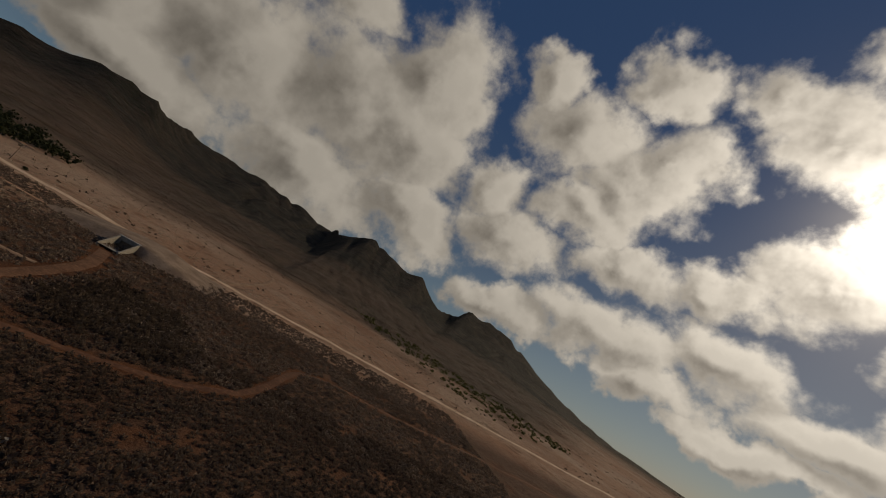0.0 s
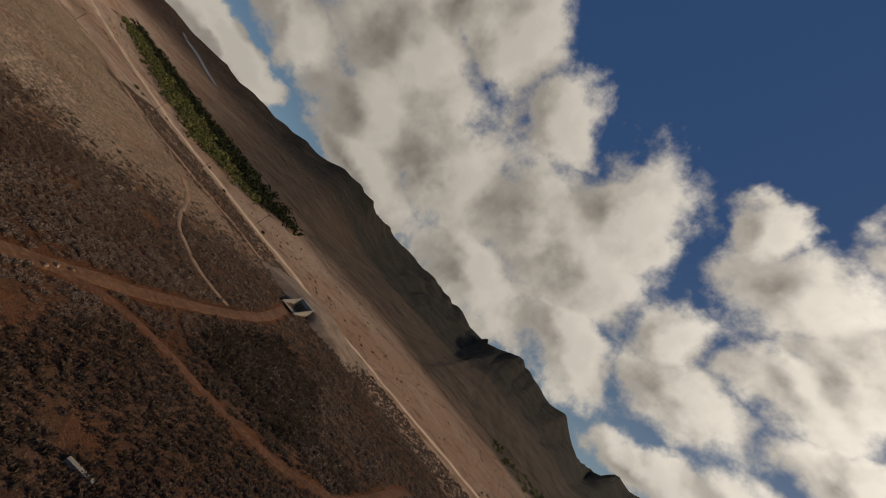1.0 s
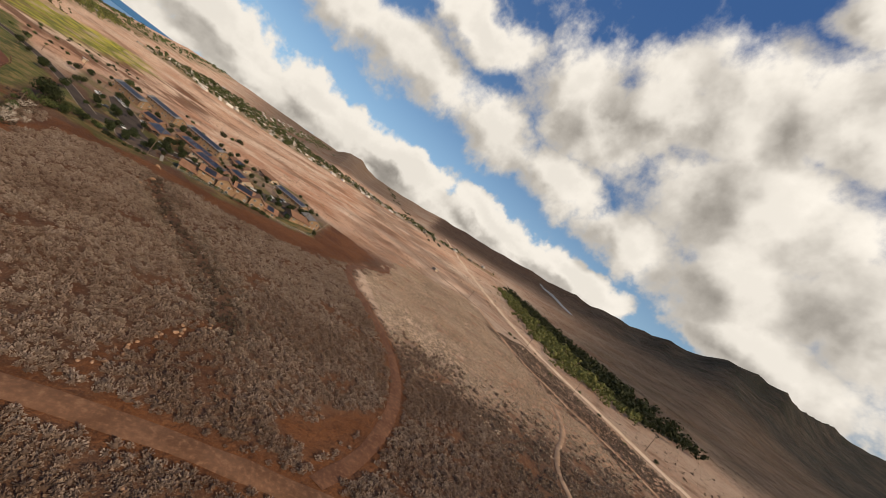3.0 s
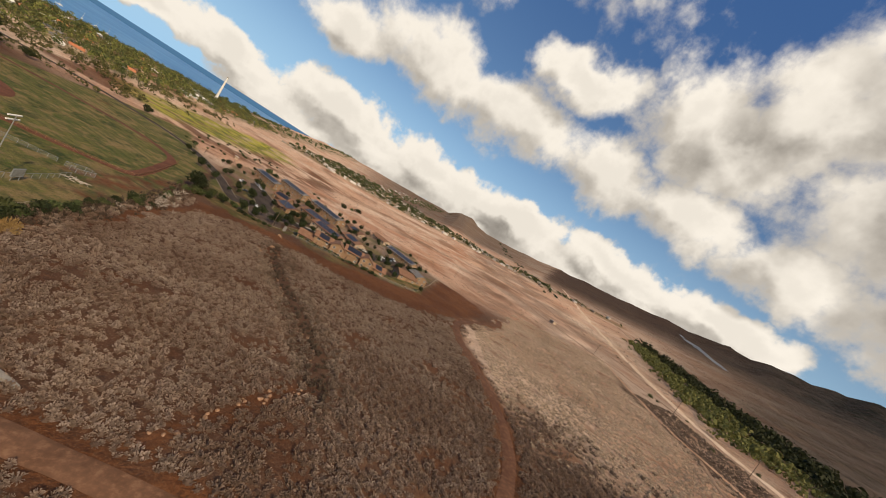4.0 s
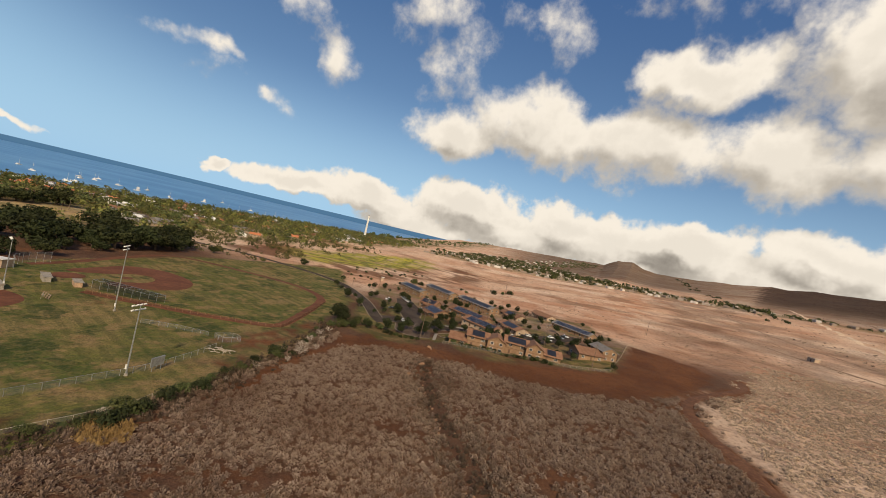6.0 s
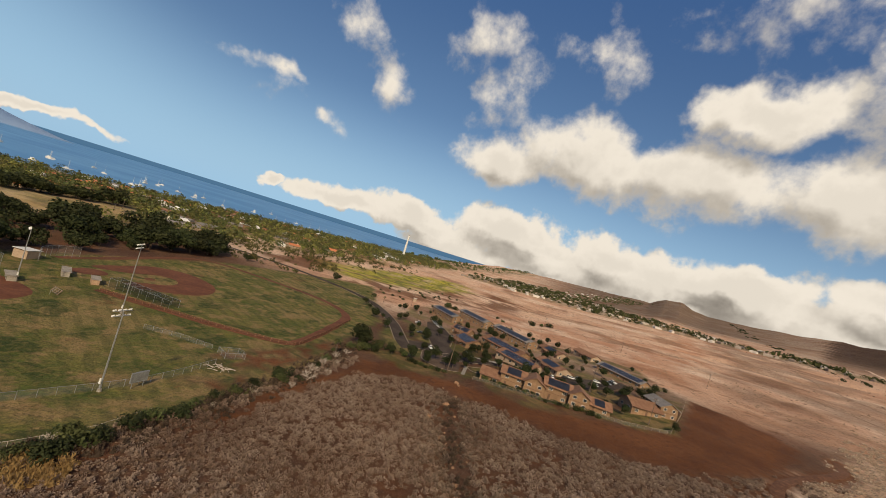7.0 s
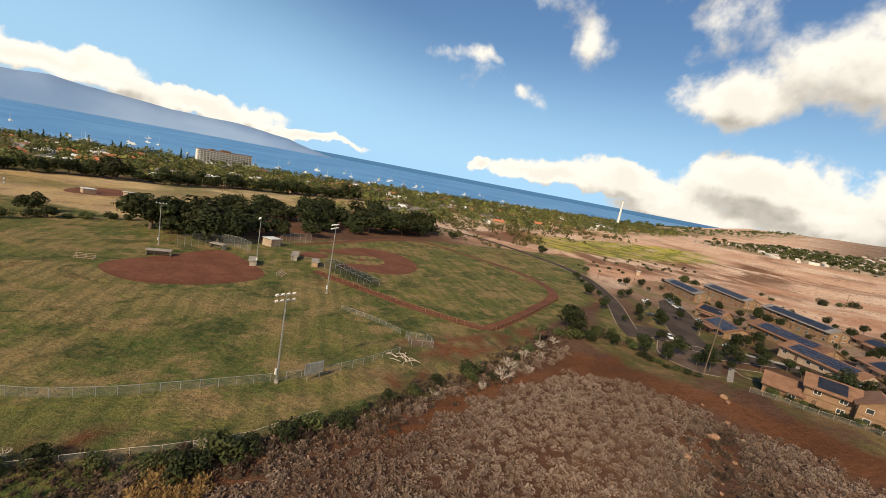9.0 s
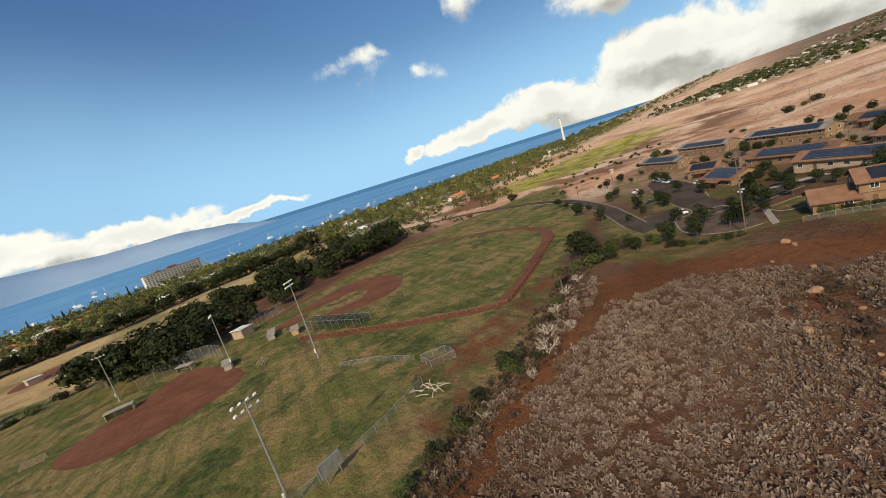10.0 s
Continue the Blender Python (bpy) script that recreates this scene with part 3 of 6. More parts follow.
red_belt = poly_mask(GX, GY, [(-480, -110), (-470, 90), (-420, 128), (-560, 150), (-900, 215), (-1250, 300), (-1300, 230), (-950, 110), (-700, 20), (-620, -90)], 26)
put_attr(ground_me, "red", np.maximum(0.6 * red_belt * smooth(-0.5, 0.4, fbm(GX, GY, 120, 3, 99)), 0.3 * smooth(0.1, 0.7, fbm(GX, GY, 210, 3, 93)) * (R_ > 300)))
soil_mask = np.maximum(soil_mask, 0.85 * poly_mask(GX, GY, RED_PLAIN, 22) * smooth(-0.5, 0.3, fbm(GX, GY, 90, 3, 98)))
worn = np.maximum.reduce([poly_mask(GX, GY, q, 3.5) for q in ([(-194, -68), (-208, -68), (-240, -62), (-236, -54), (-206, -50), (-194, -52)], [(-176, -53), (-192, -52), (-193, -46), (-180, -45)],
                                                              [(-116, -53), (-130, -50), (-131, -45), (-117, -46)], [(-228, -64), (-250, -70), (-262, -62), (-246, -56)])])
worn = worn * smooth(-0.7, 0.3, fbm(GX, GY, 14, 3, 99))
grass_mask = grass_mask * (1 - worn)
soil_mask = np.maximum(soil_mask, worn)
soil_mask = np.maximum(soil_mask, 0.55 * smooth(0.45, 0.9, fbm(GX, GY, 34, 4, 33)) * (R_ < 420))
plain_mask = np.maximum(smooth(-330, -430, GX) * smooth(-560, -400, GY - 0.25 * (GX + 430) * (GX < -430)), smooth(255, 300, GY)) * (1 - smooth(1200, 2300, R_) * (A_ < 70))
plain_mask = plain_mask * (1 - 0.6 * poly_mask(GX, GY, LOT, 4)) * (1 - 0.5 * smooth(60, 30, A_) * smooth(240, 290, GY))
ramp = 0.75 * pale_cover(GX, GY)
grey = poly_mask(GX, GY, [(-400, 130), (-420, 300), (-560, 345), (-900, 400), (-1500, 430), (-1500, 280), (-760, 190), (-520, 130)], 25)
plain_mask = plain_mask * (1 - 0.5 * grey * smooth(-0.9, 0.3, fbm(GX, GY, 110, 3, 96)))
stubble = poly_mask(GX, GY, [(-520, 300), (-420, 288), (-330, 265), (-243, 255), (-152, 265), (-100, 262), (60, 262), (60, 312), (-330, 312), (-520, 362)], 5)
plain_mask = np.maximum(plain_mask * (1 - 0.3 * stubble), 0.6 * stubble)
plain_mask = np.maximum.reduce([plain_mask, ramp, poly_mask(GX, GY, PARK_FAR, 6)])
put_attr(ground_me, "grass", np.maximum.reduce([grass_mask, 0.9 * lawn_mask, 0.7 * poly_mask(GX, GY, TOWN_GREEN, 30) * smooth(-0.5, 0.3, fbm(GX, GY, 120, 3, 97)), 0.6 * smooth(-20, 60, settled(GX, GY)) * (GY > -420) * (GY < 720)]))
put_attr(ground_me, "soil", soil_mask * (1 - grass_mask))
put_attr(ground_me, "plain", plain_mask)
put_attr(ground_me, "weeds", np.maximum(poly_mask(GX, GY, MEADOW, 18) * (1 - 0.5 * smooth(0.1, 0.5, fbm(GX, GY, 60, 3, 95))), 0.4 * poly_mask(GX, GY, PARK_FAR, 6)))
# uphill side toned darker: mauve-brown scrub plus backlit shade put into the colour
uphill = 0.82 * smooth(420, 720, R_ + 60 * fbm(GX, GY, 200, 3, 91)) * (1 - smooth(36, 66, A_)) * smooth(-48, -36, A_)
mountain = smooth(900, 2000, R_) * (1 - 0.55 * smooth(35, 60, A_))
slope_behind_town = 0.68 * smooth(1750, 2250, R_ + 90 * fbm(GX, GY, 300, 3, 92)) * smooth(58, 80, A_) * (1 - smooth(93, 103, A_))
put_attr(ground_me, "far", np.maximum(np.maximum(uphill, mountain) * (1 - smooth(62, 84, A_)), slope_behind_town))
ground_me.materials.append(MAT_GROUND)
ground = tagged(new("ground", ground_me), "sloping dry red-brown coastal land rising to mountains", "ground", kind="structure")

sx, sy = np.meshgrid(np.linspace(-4900, 4900, 30), np.linspace(-4950, -900, 14))
sea_me = grid_mesh("sea", sx, sy, np.full(sx.shape, -19.5))
sea_me.materials.append(MAT_SEA)
tagged(new("sea", sea_me), "calm deep blue sea with light ripples", "sea", kind="structure")


def ribbon(name, pts, width, mat, label, category, lift=0.08, crown=0.0, step=3.0, wobble=0.35, kind="structure"):
    """A strip of road draped on the ground along a smoothed polyline."""
    P = np.array(pts, float)
    for _ in range(3):                                  # round the corners
        Q = np.empty((2 * len(P), 2))
        Q[0::2], Q[1::2] = P, P
        Q = np.vstack([P[:1], np.column_stack([(0.75 * P[:-1] + 0.25 * P[1:]), (0.25 * P[:-1] + 0.75 * P[1:])]).reshape(-1, 2), P[-1:]])
        P = Q
    seg = np.hypot(*np.diff(P, axis=0).T)
    s = np.concatenate([[0], np.cumsum(seg)])
    t = np.arange(0, s[-1], step)
    X, Y = np.interp(t, s, P[:, 0]), np.interp(t, s, P[:, 1])
    dx, dy = np.gradient(X), np.gradient(Y)
    L = np.hypot(dx, dy) + 1e-9
    nx, ny = -dy / L, dx / L
    cols = np.array([-0.5, -0.3, 0.0, 0.3, 0.5])
    rng = np.random.RandomState(len(pts))
    wl = width + wobble * fbm(t, t * 0, 22, 3, 4) + rng.uniform(-0.15, 0.15, len(t)) * wobble
    XX = X[:, None] + nx[:, None] * cols * wl[:, None]
    YY = Y[:, None] + ny[:, None] * cols * wl[:, None]
    ZZ = sheet_height(XX, YY) + lift + crown * (1 - (2 * cols) ** 2)
    ZZ[:, [0, -1]] -= lift * 0.7
    me = grid_mesh(name, XX, YY, ZZ)
    me.materials.append(mat)
    return tagged(new(name, me), label, category, kind=kind)


def sheet_height(x, y):
    """Height of the ground sheet as it is meshed."""
    x, y = np.asarray(x, float), np.asarray(y, float)
    i = np.clip(np.searchsorted(gx_, x) - 1, 0, len(gx_) - 2)
    j = np.clip(np.searchsorted(gy_, y) - 1, 0, len(gy_) - 2)
    u = (x - gx_[i]) / (gx_[i + 1] - gx_[i])
    v = (y - gy_[j]) / (gy_[j + 1] - gy_[j])
    return (GZ[j, i] * (1 - u) * (1 - v) + GZ[j, i + 1] * u * (1 - v) + GZ[j + 1, i] * (1 - u) * v + GZ[j + 1, i + 1] * u * v)


def gz(x, y):
    return float(sheet_height(x, y))


ribbon("dirt_road", ROAD_MAIN, 5.2, MAT_TRACK, "packed red dirt road through dry brush", "road", lift=0.15)
ribbon("dirt_road", ROAD_BEND, 4.0, MAT_TRACK_DARK, "narrow winding red dirt track", "road", lift=0.15)
ribbon("dirt_road", ROAD_TRACK, 3.4, MAT_TRACK_DARK, "narrow red dirt track along a bank", "road", lift=0.15)
ribbon("farm_track", FARM_LOWER, 3.0, MAT_FARM_PALE, "reddish dirt farm track below the haul road", "road", lift=0.3)
ribbon("farm_track", FARM_CROSS, 2.4, MAT_FARM, "narrow brown dirt track across the slope", "road", lift=0.3)
ribbon("farm_track", FARM_UPPER, 4.0, MAT_FARM, "brown dirt track curving up the dry slope", "road", lift=0.4)
ribbon("farm_track", [(-1500, 800), (-1050, 640), (-700, 545), (-470, 480)], 5.0, MAT_FARM, "brown dirt track behind the strip grove", "road", lift=0.6)
ribbon("farm_track", [(-640, 220), (-560, 240), (-470, 262), (-400, 290), (-330, 309)], 3.0, MAT_FARM, "brown dirt track on the dry plain", "road", lift=0.4)
ribbon("farm_track", [(-980, 330), (-760, 300), (-600, 300), (-480, 322), (-400, 331)], 3.0, MAT_FARM, "brown dirt track along the dry plain", "road", lift=0.4)
ribbon("haul_road", ROAD_PALE, 8.0, MAT_PALE, "pale straight dirt haul road across the slope", "road", lift=0.45)

# the island across the channel
ia = np.radians(np.linspace(156, 200, 80))
prof = np.interp(np.degrees(ia), [156, 161.6, 168, 175, 180, 185, 190, 197, 200], [0, 0.5, 1.2, 1.35, 1.7, 2.2, 1.8, 1.0, 0.4])
rows_ = []
for k, rr in ((0.0, 4500), (0.45, 4600), (1.0, 4750), (0.6, 4880)):
    hz = -25 + k * np.clip(prof / 0.6, 0, 1) * (70 + 4700 * np.tan(np.radians(prof)) + 6 * fbm(np.degrees(ia) * 10, ia * 0, 60, 3, 2))
    rows_.append(np.stack([-60 - np.sin(ia) * rr, 25 + np.cos(ia) * rr, hz], -1))
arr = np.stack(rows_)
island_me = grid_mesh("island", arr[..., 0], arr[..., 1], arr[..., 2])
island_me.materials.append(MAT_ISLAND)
tagged(new("island", island_me), "blue mountainous island across the channel, haze painted into its colour", "island", kind="structure")

# ---------------------------------------------------------------- kit for the things
MAT_CONCRETE = mottled("concrete", (0.23, 0.20, 0.165), (0.31, 0.275, 0.23), 0.4, 0.9, bump=0.02, fine=8, c=(0.25, 0.22, 0.19))
MAT_STEEL = mottled("galvanised_steel", (0.26, 0.265, 0.265), (0.36, 0.365, 0.365), 0.6, 0.5, metal=0.6, fine=6)
MAT_WOODPOLE = mottled("weathered_pole_wood", (0.10, 0.07, 0.05), (0.17, 0.12, 0.09), 1.2, 0.9, bump=0.01, fine=6)
MAT_WALL = mottled("tan_stucco", (0.20, 0.12, 0.07), (0.25, 0.152, 0.092), 0.5, 0.9, bump=0.01, fine=14, random_shift=0.12)
MAT_WALL_LIGHT = mottled("cream_stucco", (0.31, 0.225, 0.16), (0.38, 0.285, 0.21), 0.5, 0.9, bump=0.01, fine=14, random_shift=0.1)
MAT_ROOF = mottled("brown_shingles", (0.17, 0.085, 0.05), (0.225, 0.118, 0.072), 0.5, 0.85, bump=0.03, fine=9, c=(0.16, 0.08, 0.048), random_shift=0.15)
MAT_ROOF_GREY = mottled("grey_shingles", (0.16, 0.145, 0.135), (0.22, 0.20, 0.185), 0.5, 0.85, bump=0.03, fine=9, random_shift=0.15)
MAT_TRIM = mottled("dark_brown_trim", (0.10, 0.055, 0.035), (0.14, 0.08, 0.05), 0.8, 0.7, fine=5)
MAT_WHITE = mottled("white_paint", (0.55, 0.535, 0.50), (0.66, 0.645, 0.61), 0.5, 0.6, fine=8)
MAT_GLASS_DARK = mottled("dark_window_glass", (0.02, 0.025, 0.03), (0.04, 0.045, 0.05), 0.3, 0.12, spec=0.6)
MAT_TYRE = mottled("tyre_rubber", (0.015, 0.015, 0.015), (0.025, 0.025, 0.025), 3.0, 0.9)
MAT_BENCHWOOD = mottled("bench_wood", (0.30, 0.19, 0.12), (0.40, 0.26, 0.17), 1.5, 0.85, fine=6)
MAT_RUSTFENCE = mottled("rusty_fence_screen", (0.17, 0.085, 0.05), (0.24, 0.13, 0.08), 0.4, 0.9, fine=6)
MAT_ROCK = mottled("red_boulder", (0.21, 0.115, 0.068), (0.32, 0.19, 0.118), 0.5, 0.95, bump=0.08, fine=5, c=(0.20, 0.11, 0.07), random_shift=0.2)
MAT_BARK = mottled("bark", (0.09, 0.065, 0.05), (0.15, 0.11, 0.085), 1.5, 0.95, bump=0.02, fine=5)
MAT_DEADWOOD = mottled("bleached_dead_wood", (0.36, 0.30, 0.25), (0.48, 0.41, 0.35), 1.5, 0.95, fine=5)


def solar_material():
    m, n, bsdf = material("solar_cells", 0.35, 0, 0.3)
    p = coords(n)
    br = n.node("ShaderNodeTexBrick", offset=0.0)
    n.put(br.inputs["Vector"], p)
    for k, v in (("Scale", 1.0), ("Mortar Size", 0.025), ("Brick Width", 1.0), ("Row Height", 1.65)):
        br.inputs[k].default_value = v
    br.inputs["Color1"].default_value = (0.014, 0.018, 0.032, 1)
    br.inputs["Color2"].default_value = (0.02, 0.024, 0.04, 1)
    br.inputs["Mortar"].default_value = (0.24, 0.25, 0.27, 1)
    n.put(bsdf.inputs["Base Color"], br.outputs[0])
    return m


MAT_SOLAR = solar_material()
MAT_SOLAR_BLACK = mottled("black_solar_heater", (0.014, 0.014, 0.016), (0.025, 0.025, 0.028), 0.6, 0.3, spec=0.5)


def leaf_material(name, a, b, c, through=0.25):
    """Foliage that varies from leaf clump to leaf clump and from tree to tree."""
    m, n, bsdf = material(name, 0.75, 0, 0.2)
    isl = n.node("ShaderNodeNewGeometry").outputs["Random Per Island"]
    rnd = n.node("ShaderNodeObjectInfo").outputs["Random"]
    col = n.mix(isl, a, b)
    col = n.mix(n.span(n.noise(coords(n), 0.35, 3.0), 0.42, 0.68, 0, 0.8), col, c)
    v = n.node("ShaderNodeHueSaturation")
    n.put(v.inputs["Value"], n.span(rnd, 0, 1, 0.75, 1.25, smooth=False))
    n.put(v.inputs["Hue"], n.span(rnd, 0, 1, 0.485, 0.515, smooth=False))
    n.put(v.inputs["Color"], col)
    n.put(bsdf.inputs["Base Color"], v.outputs[0])
    tr = n.node("ShaderNodeBsdfTranslucent")
    n.put(tr.inputs[0], v.outputs[0])
    mx = n.node("ShaderNodeMixShader")
    mx.inputs[0].default_value = through
    n.put(mx.inputs[1], bsdf.outputs[0])
    n.put(mx.inputs[2], tr.outputs[0])
    n.put(m.node_tree.nodes["Material Output"].inputs[0], mx.outputs[0])
    return m


MAT_LEAF_DARK = leaf_material("dark_leaves", (0.014, 0.020, 0.007), (0.036, 0.044, 0.015), (0.050, 0.055, 0.020))
MAT_LEAF = leaf_material("green_leaves", (0.030, 0.044, 0.014), (0.085, 0.098, 0.034), (0.12, 0.12, 0.045))
MAT_LEAF_YELLOW = leaf_material("yellow_green_leaves", (0.075, 0.085, 0.024), (0.185, 0.175, 0.052), (0.23, 0.20, 0.065))
MAT_LEAF_PINE = leaf_material("pine_needles", (0.018, 0.028, 0.012), (0.035, 0.048, 0.02), (0.045, 0.055, 0.025))
MAT_LEAF_OLIVE = leaf_material("olive_leaves", (0.048, 0.055, 0.018), (0.125, 0.118, 0.038), (0.17, 0.138, 0.052))


class Build:
    """Gathers boxes, prisms and tubes into one mesh."""

    def __init__(self):
        self.v, self.f = [], []

    def add(self, verts, faces):
        k = len(self.v)
        self.v += [tuple(p) for p in verts]
        self.f += [tuple(i + k for i in f) for f in faces]
        return self

    def box(self, x0, y0, z0, x1, y1, z1, m=None):
        vs = [(x, y, z) for z in (z0, z1) for x, y in ((x0, y0), (x1, y0), (x1, y1), (x0, y1))]
        if m is not None:
            vs = [m @ Vector(p) for p in vs]
        return self.add(vs, [(3, 2, 1, 0), (4, 5, 6, 7), (0, 1, 5, 4), (1, 2, 6, 5), (2, 3, 7, 6), (3, 0, 4, 7)])

    def tube(self, a, b, ra, rb=None, sides=8):
        a, b = Vector(a), Vector(b)
        rb = ra if rb is None else rb
        q = (b - a).to_track_quat("Z", "Y")
        vs = []
        for c, r in ((a, ra), (b, rb)):
            vs += [c + q @ Vector((r * math.cos(6.28319 * i / sides), r * math.sin(6.28319 * i / sides), 0)) for i in range(sides)]
        fs = [(i, (i + 1) % sides, sides + (i + 1) % sides, sides + i) for i in range(sides)]
        return self.add(vs, fs + [tuple(range(sides))[::-1], tuple(range(sides, 2 * sides))])

    def prism(self, outline, y0, y1):
        """An outline in x and z, drawn out along y."""
        k = len(outline)
        vs = [(x, y0, z) for x, z in outline] + [(x, y1, z) for x, z in outline]
        return self.add(vs, [(i, (i + 1) % k, k + (i + 1) % k, k + i) for i in range(k)] + [tuple(range(k))[::-1], tuple(range(k, 2 * k))])

    def mesh(self, name):
        me = bpy.data.meshes.new(name)
        me.from_pydata(self.v, [], self.f)
        bm = bmesh.new()
        bm.from_mesh(me)
        bmesh.ops.recalc_face_normals(bm, faces=bm.faces)
        bm.to_mesh(me)
        bm.free()
        return me


def part(name, b, mat, parent, label=""):
    """Links a mesh as one part under a thing or a part."""
    me = b.mesh(name) if isinstance(b, Build) else b
    if mat and not me.materials:
        me.materials.append(mat)
    ob = new(name, me)
    ob.parent = parent
    if label:
        tagged(ob, label)
    return ob


def thing(name, label, category, group="", kind="", m=None):
    ob = tagged(new(name), label, category, group, kind)
    if m is not None:
        ob.matrix_basis = m
    return ob


def at(x, y, yaw=0.0, dz=0.0):
    return pose(x, y, gz(x, y) + dz, 0, 0, yaw)


# ---------------------------------------------------------------- plants
def leaf_cloud(lobes, count, size, rng, up=0.35, flat=False):
    """Small leaf clumps (folded quads) spread through round lobes (x, y, z, rx, ry, rz), thicker at the skin."""
    L = np.array(lobes, float)
    vol = L[:, 3] * L[:, 4] + L[:, 4] * L[:, 5]
    pick = rng.choice(len(L), count, p=vol / vol.sum())
    d = rng.normal(size=(count, 3))
    d /= np.linalg.norm(d, axis=1, keepdims=True)
    rad = rng.uniform(0.55, 1.05, (count, 1)) ** 0.6
    c = L[pick, :3] + d * rad * L[pick, 3:]
    nrm = d + rng.normal(scale=0.55, size=(count, 3)) + np.array([0, 0, up])
    nrm /= np.linalg.norm(nrm, axis=1, keepdims=True)
    t = np.cross(nrm, rng.normal(size=(count, 3)))
    t /= np.linalg.norm(t, axis=1, keepdims=True)
    b = np.cross(nrm, t)
    s = (size * rng.uniform(0.6, 1.4, count))[:, None]
    v = np.stack([c - t * s - b * s * 0.5, c + t * s * 0.2 - b * s * 0.8 + nrm * s * 0.25, c + t * s + b * s * 0.5, c - t * s * 0.1 + b * s * 0.8 + nrm * s * 0.25], 1)
    return v.reshape(-1, 3), np.arange(count * 4).reshape(-1, 4)


def crown_mesh(name, lobes, count, size, seed, mat, up=0.35):
    v, f = leaf_cloud(lobes, count, size, np.random.RandomState(seed), up)
    me = raw_mesh(name, v, f, False)
    me.materials.append(mat)
    return me


def lobes_for(kind, rng):
    if kind == "broad":
        return [(rng.uniform(-4.5, 4.5), rng.uniform(-4.5, 4.5), rng.uniform(3.2, 7.6), rng.uniform(2.2, 3.8), rng.uniform(2.2, 3.8), rng.uniform(1.5, 2.4)) for _ in range(13)]
    if kind == "round":
        return [(rng.uniform(-1.2, 1.2), rng.uniform(-1.2, 1.2), rng.uniform(3.0, 4.9), rng.uniform(1.2, 1.9), rng.uniform(1.2, 1.9), rng.uniform(1.1, 1.7)) for _ in range(6)]
    if kind == "bush":
        return [(rng.uniform(-1.4, 1.4), rng.uniform(-1.4, 1.4), rng.uniform(0.8, 2.0), rng.uniform(0.9, 1.5), rng.uniform(0.9, 1.5), rng.uniform(0.8, 1.3)) for _ in range(6)]
    return [(0.25 * math.sin(i * 2.2), 0.25 * math.cos(i * 2.2), 3 + i * 1.75, 1.9 - 0.16 * i, 1.9 - 0.16 * i, 1.0) for i in range(10)]      # column pine


def make_tree(name, kind, seed, mat, label, category="tree", count=520, size=0.5):
    rng = np.random.RandomState(seed)
    lobes = lobes_for(kind, rng)
    root = thing(name, label, category)
    b = Build()
    if kind == "broad":
        b.tube((0, 0, -0.4), (0.1, 0.1, 3.0), 0.55, 0.42)
        for l in lobes:
            b.tube((0.1, 0.1, 2.8), (l[0] * 0.8, l[1] * 0.8, l[2] - 0.6), 0.26, 0.08, 6)
    elif kind == "pine":
        b.tube((0, 0, -0.4), (0, 0, 19.5), 0.32, 0.05)
    else:
        h = 2.6 if kind == "round" else 0.8
        b.tube((0, 0, -0.4), (0, 0, h), 0.16, 0.12, 6)
        for l in lobes:
            b.tube((0, 0, h * 0.9), (l[0] * 0.7, l[1] * 0.7, l[2] - 0.3), 0.08, 0.03, 5)
    part("trunk", b, MAT_BARK, root)
    part("crown", crown_mesh("crown", lobes, count, size, seed + 1, mat), None, root)
    return root


def make_palm(seed, height_m=8.0):
    rng = np.random.RandomState(seed)
    root = thing("palm_tree", "tall fan palm with a slim grey trunk", "palm")
    b = Build()
    for i in range(4):
        b.tube((0.05 * i * i * 0.4, 0, height_m * i / 4 - (0.3 if i == 0 else 0)), (0.05 * (i + 1) ** 2 * 0.4, 0, height_m * (i + 1) / 4), 0.24 - 0.02 * i, 0.22 - 0.02 * i, 7)
    part("trunk", b, MAT_BARK, root)
    vs, fs = [], []
    for k in range(26):
        a, dip = k * 2.399, rng.uniform(-0.9, 0.9)
        u = Vector((math.cos(a), math.sin(a), 0))
        w = Vector((-math.sin(a), math.cos(a), 0))
        p = Vector((0.32, 0, height_m))
        n0 = len(vs)
        for j in range(4):
            s = j / 3
            c = p + u * (1.9 * s) + Vector((0, 0, dip * 1.4 * s - 0.9 * s * s))
            wd = 0.5 * math.sin(0.35 + 2.4 * s) * 0.8
            vs += [c - w * wd, c + Vector((0, 0, 0.1)), c + w * wd]
        for j in range(3):
            q = n0 + 3 * j
            fs += [(q, q + 1, q + 4, q + 3), (q + 1, q + 2, q + 5, q + 4)]
    me = bpy.data.meshes.new("fronds")
    me.from_pydata([tuple(v) for v in vs], [], fs)
    me.materials.append(MAT_LEAF)
    part("fronds", me, None, root)
    return root


def make_dead_shrub(seed, h=4.0):
    rng = np.random.RandomState(seed)
    root = thing("dead_shrub", "leafless bleached grey shrub with forking branches", "shrub")
    b = Build()

    def grow(p, d, length, r, depth):
        q = p + d * length
        b.tube(p, q, r, r * 0.6, 5)
        if depth:
            for _ in range(3):
                e = (d + Vector(rng.normal(scale=0.55, size=3))).normalized()
                grow(q, e, length * rng.uniform(0.55, 0.8), r * 0.6, depth - 1)
    for _ in range(5):
        grow(Vector((0, 0, -0.2)), Vector((rng.normal(scale=0.5), rng.normal(scale=0.5), 1)).normalized(), h * 0.36, 0.09, 3)
    part("branchwork", b, MAT_DEADWOOD, root)
    return root


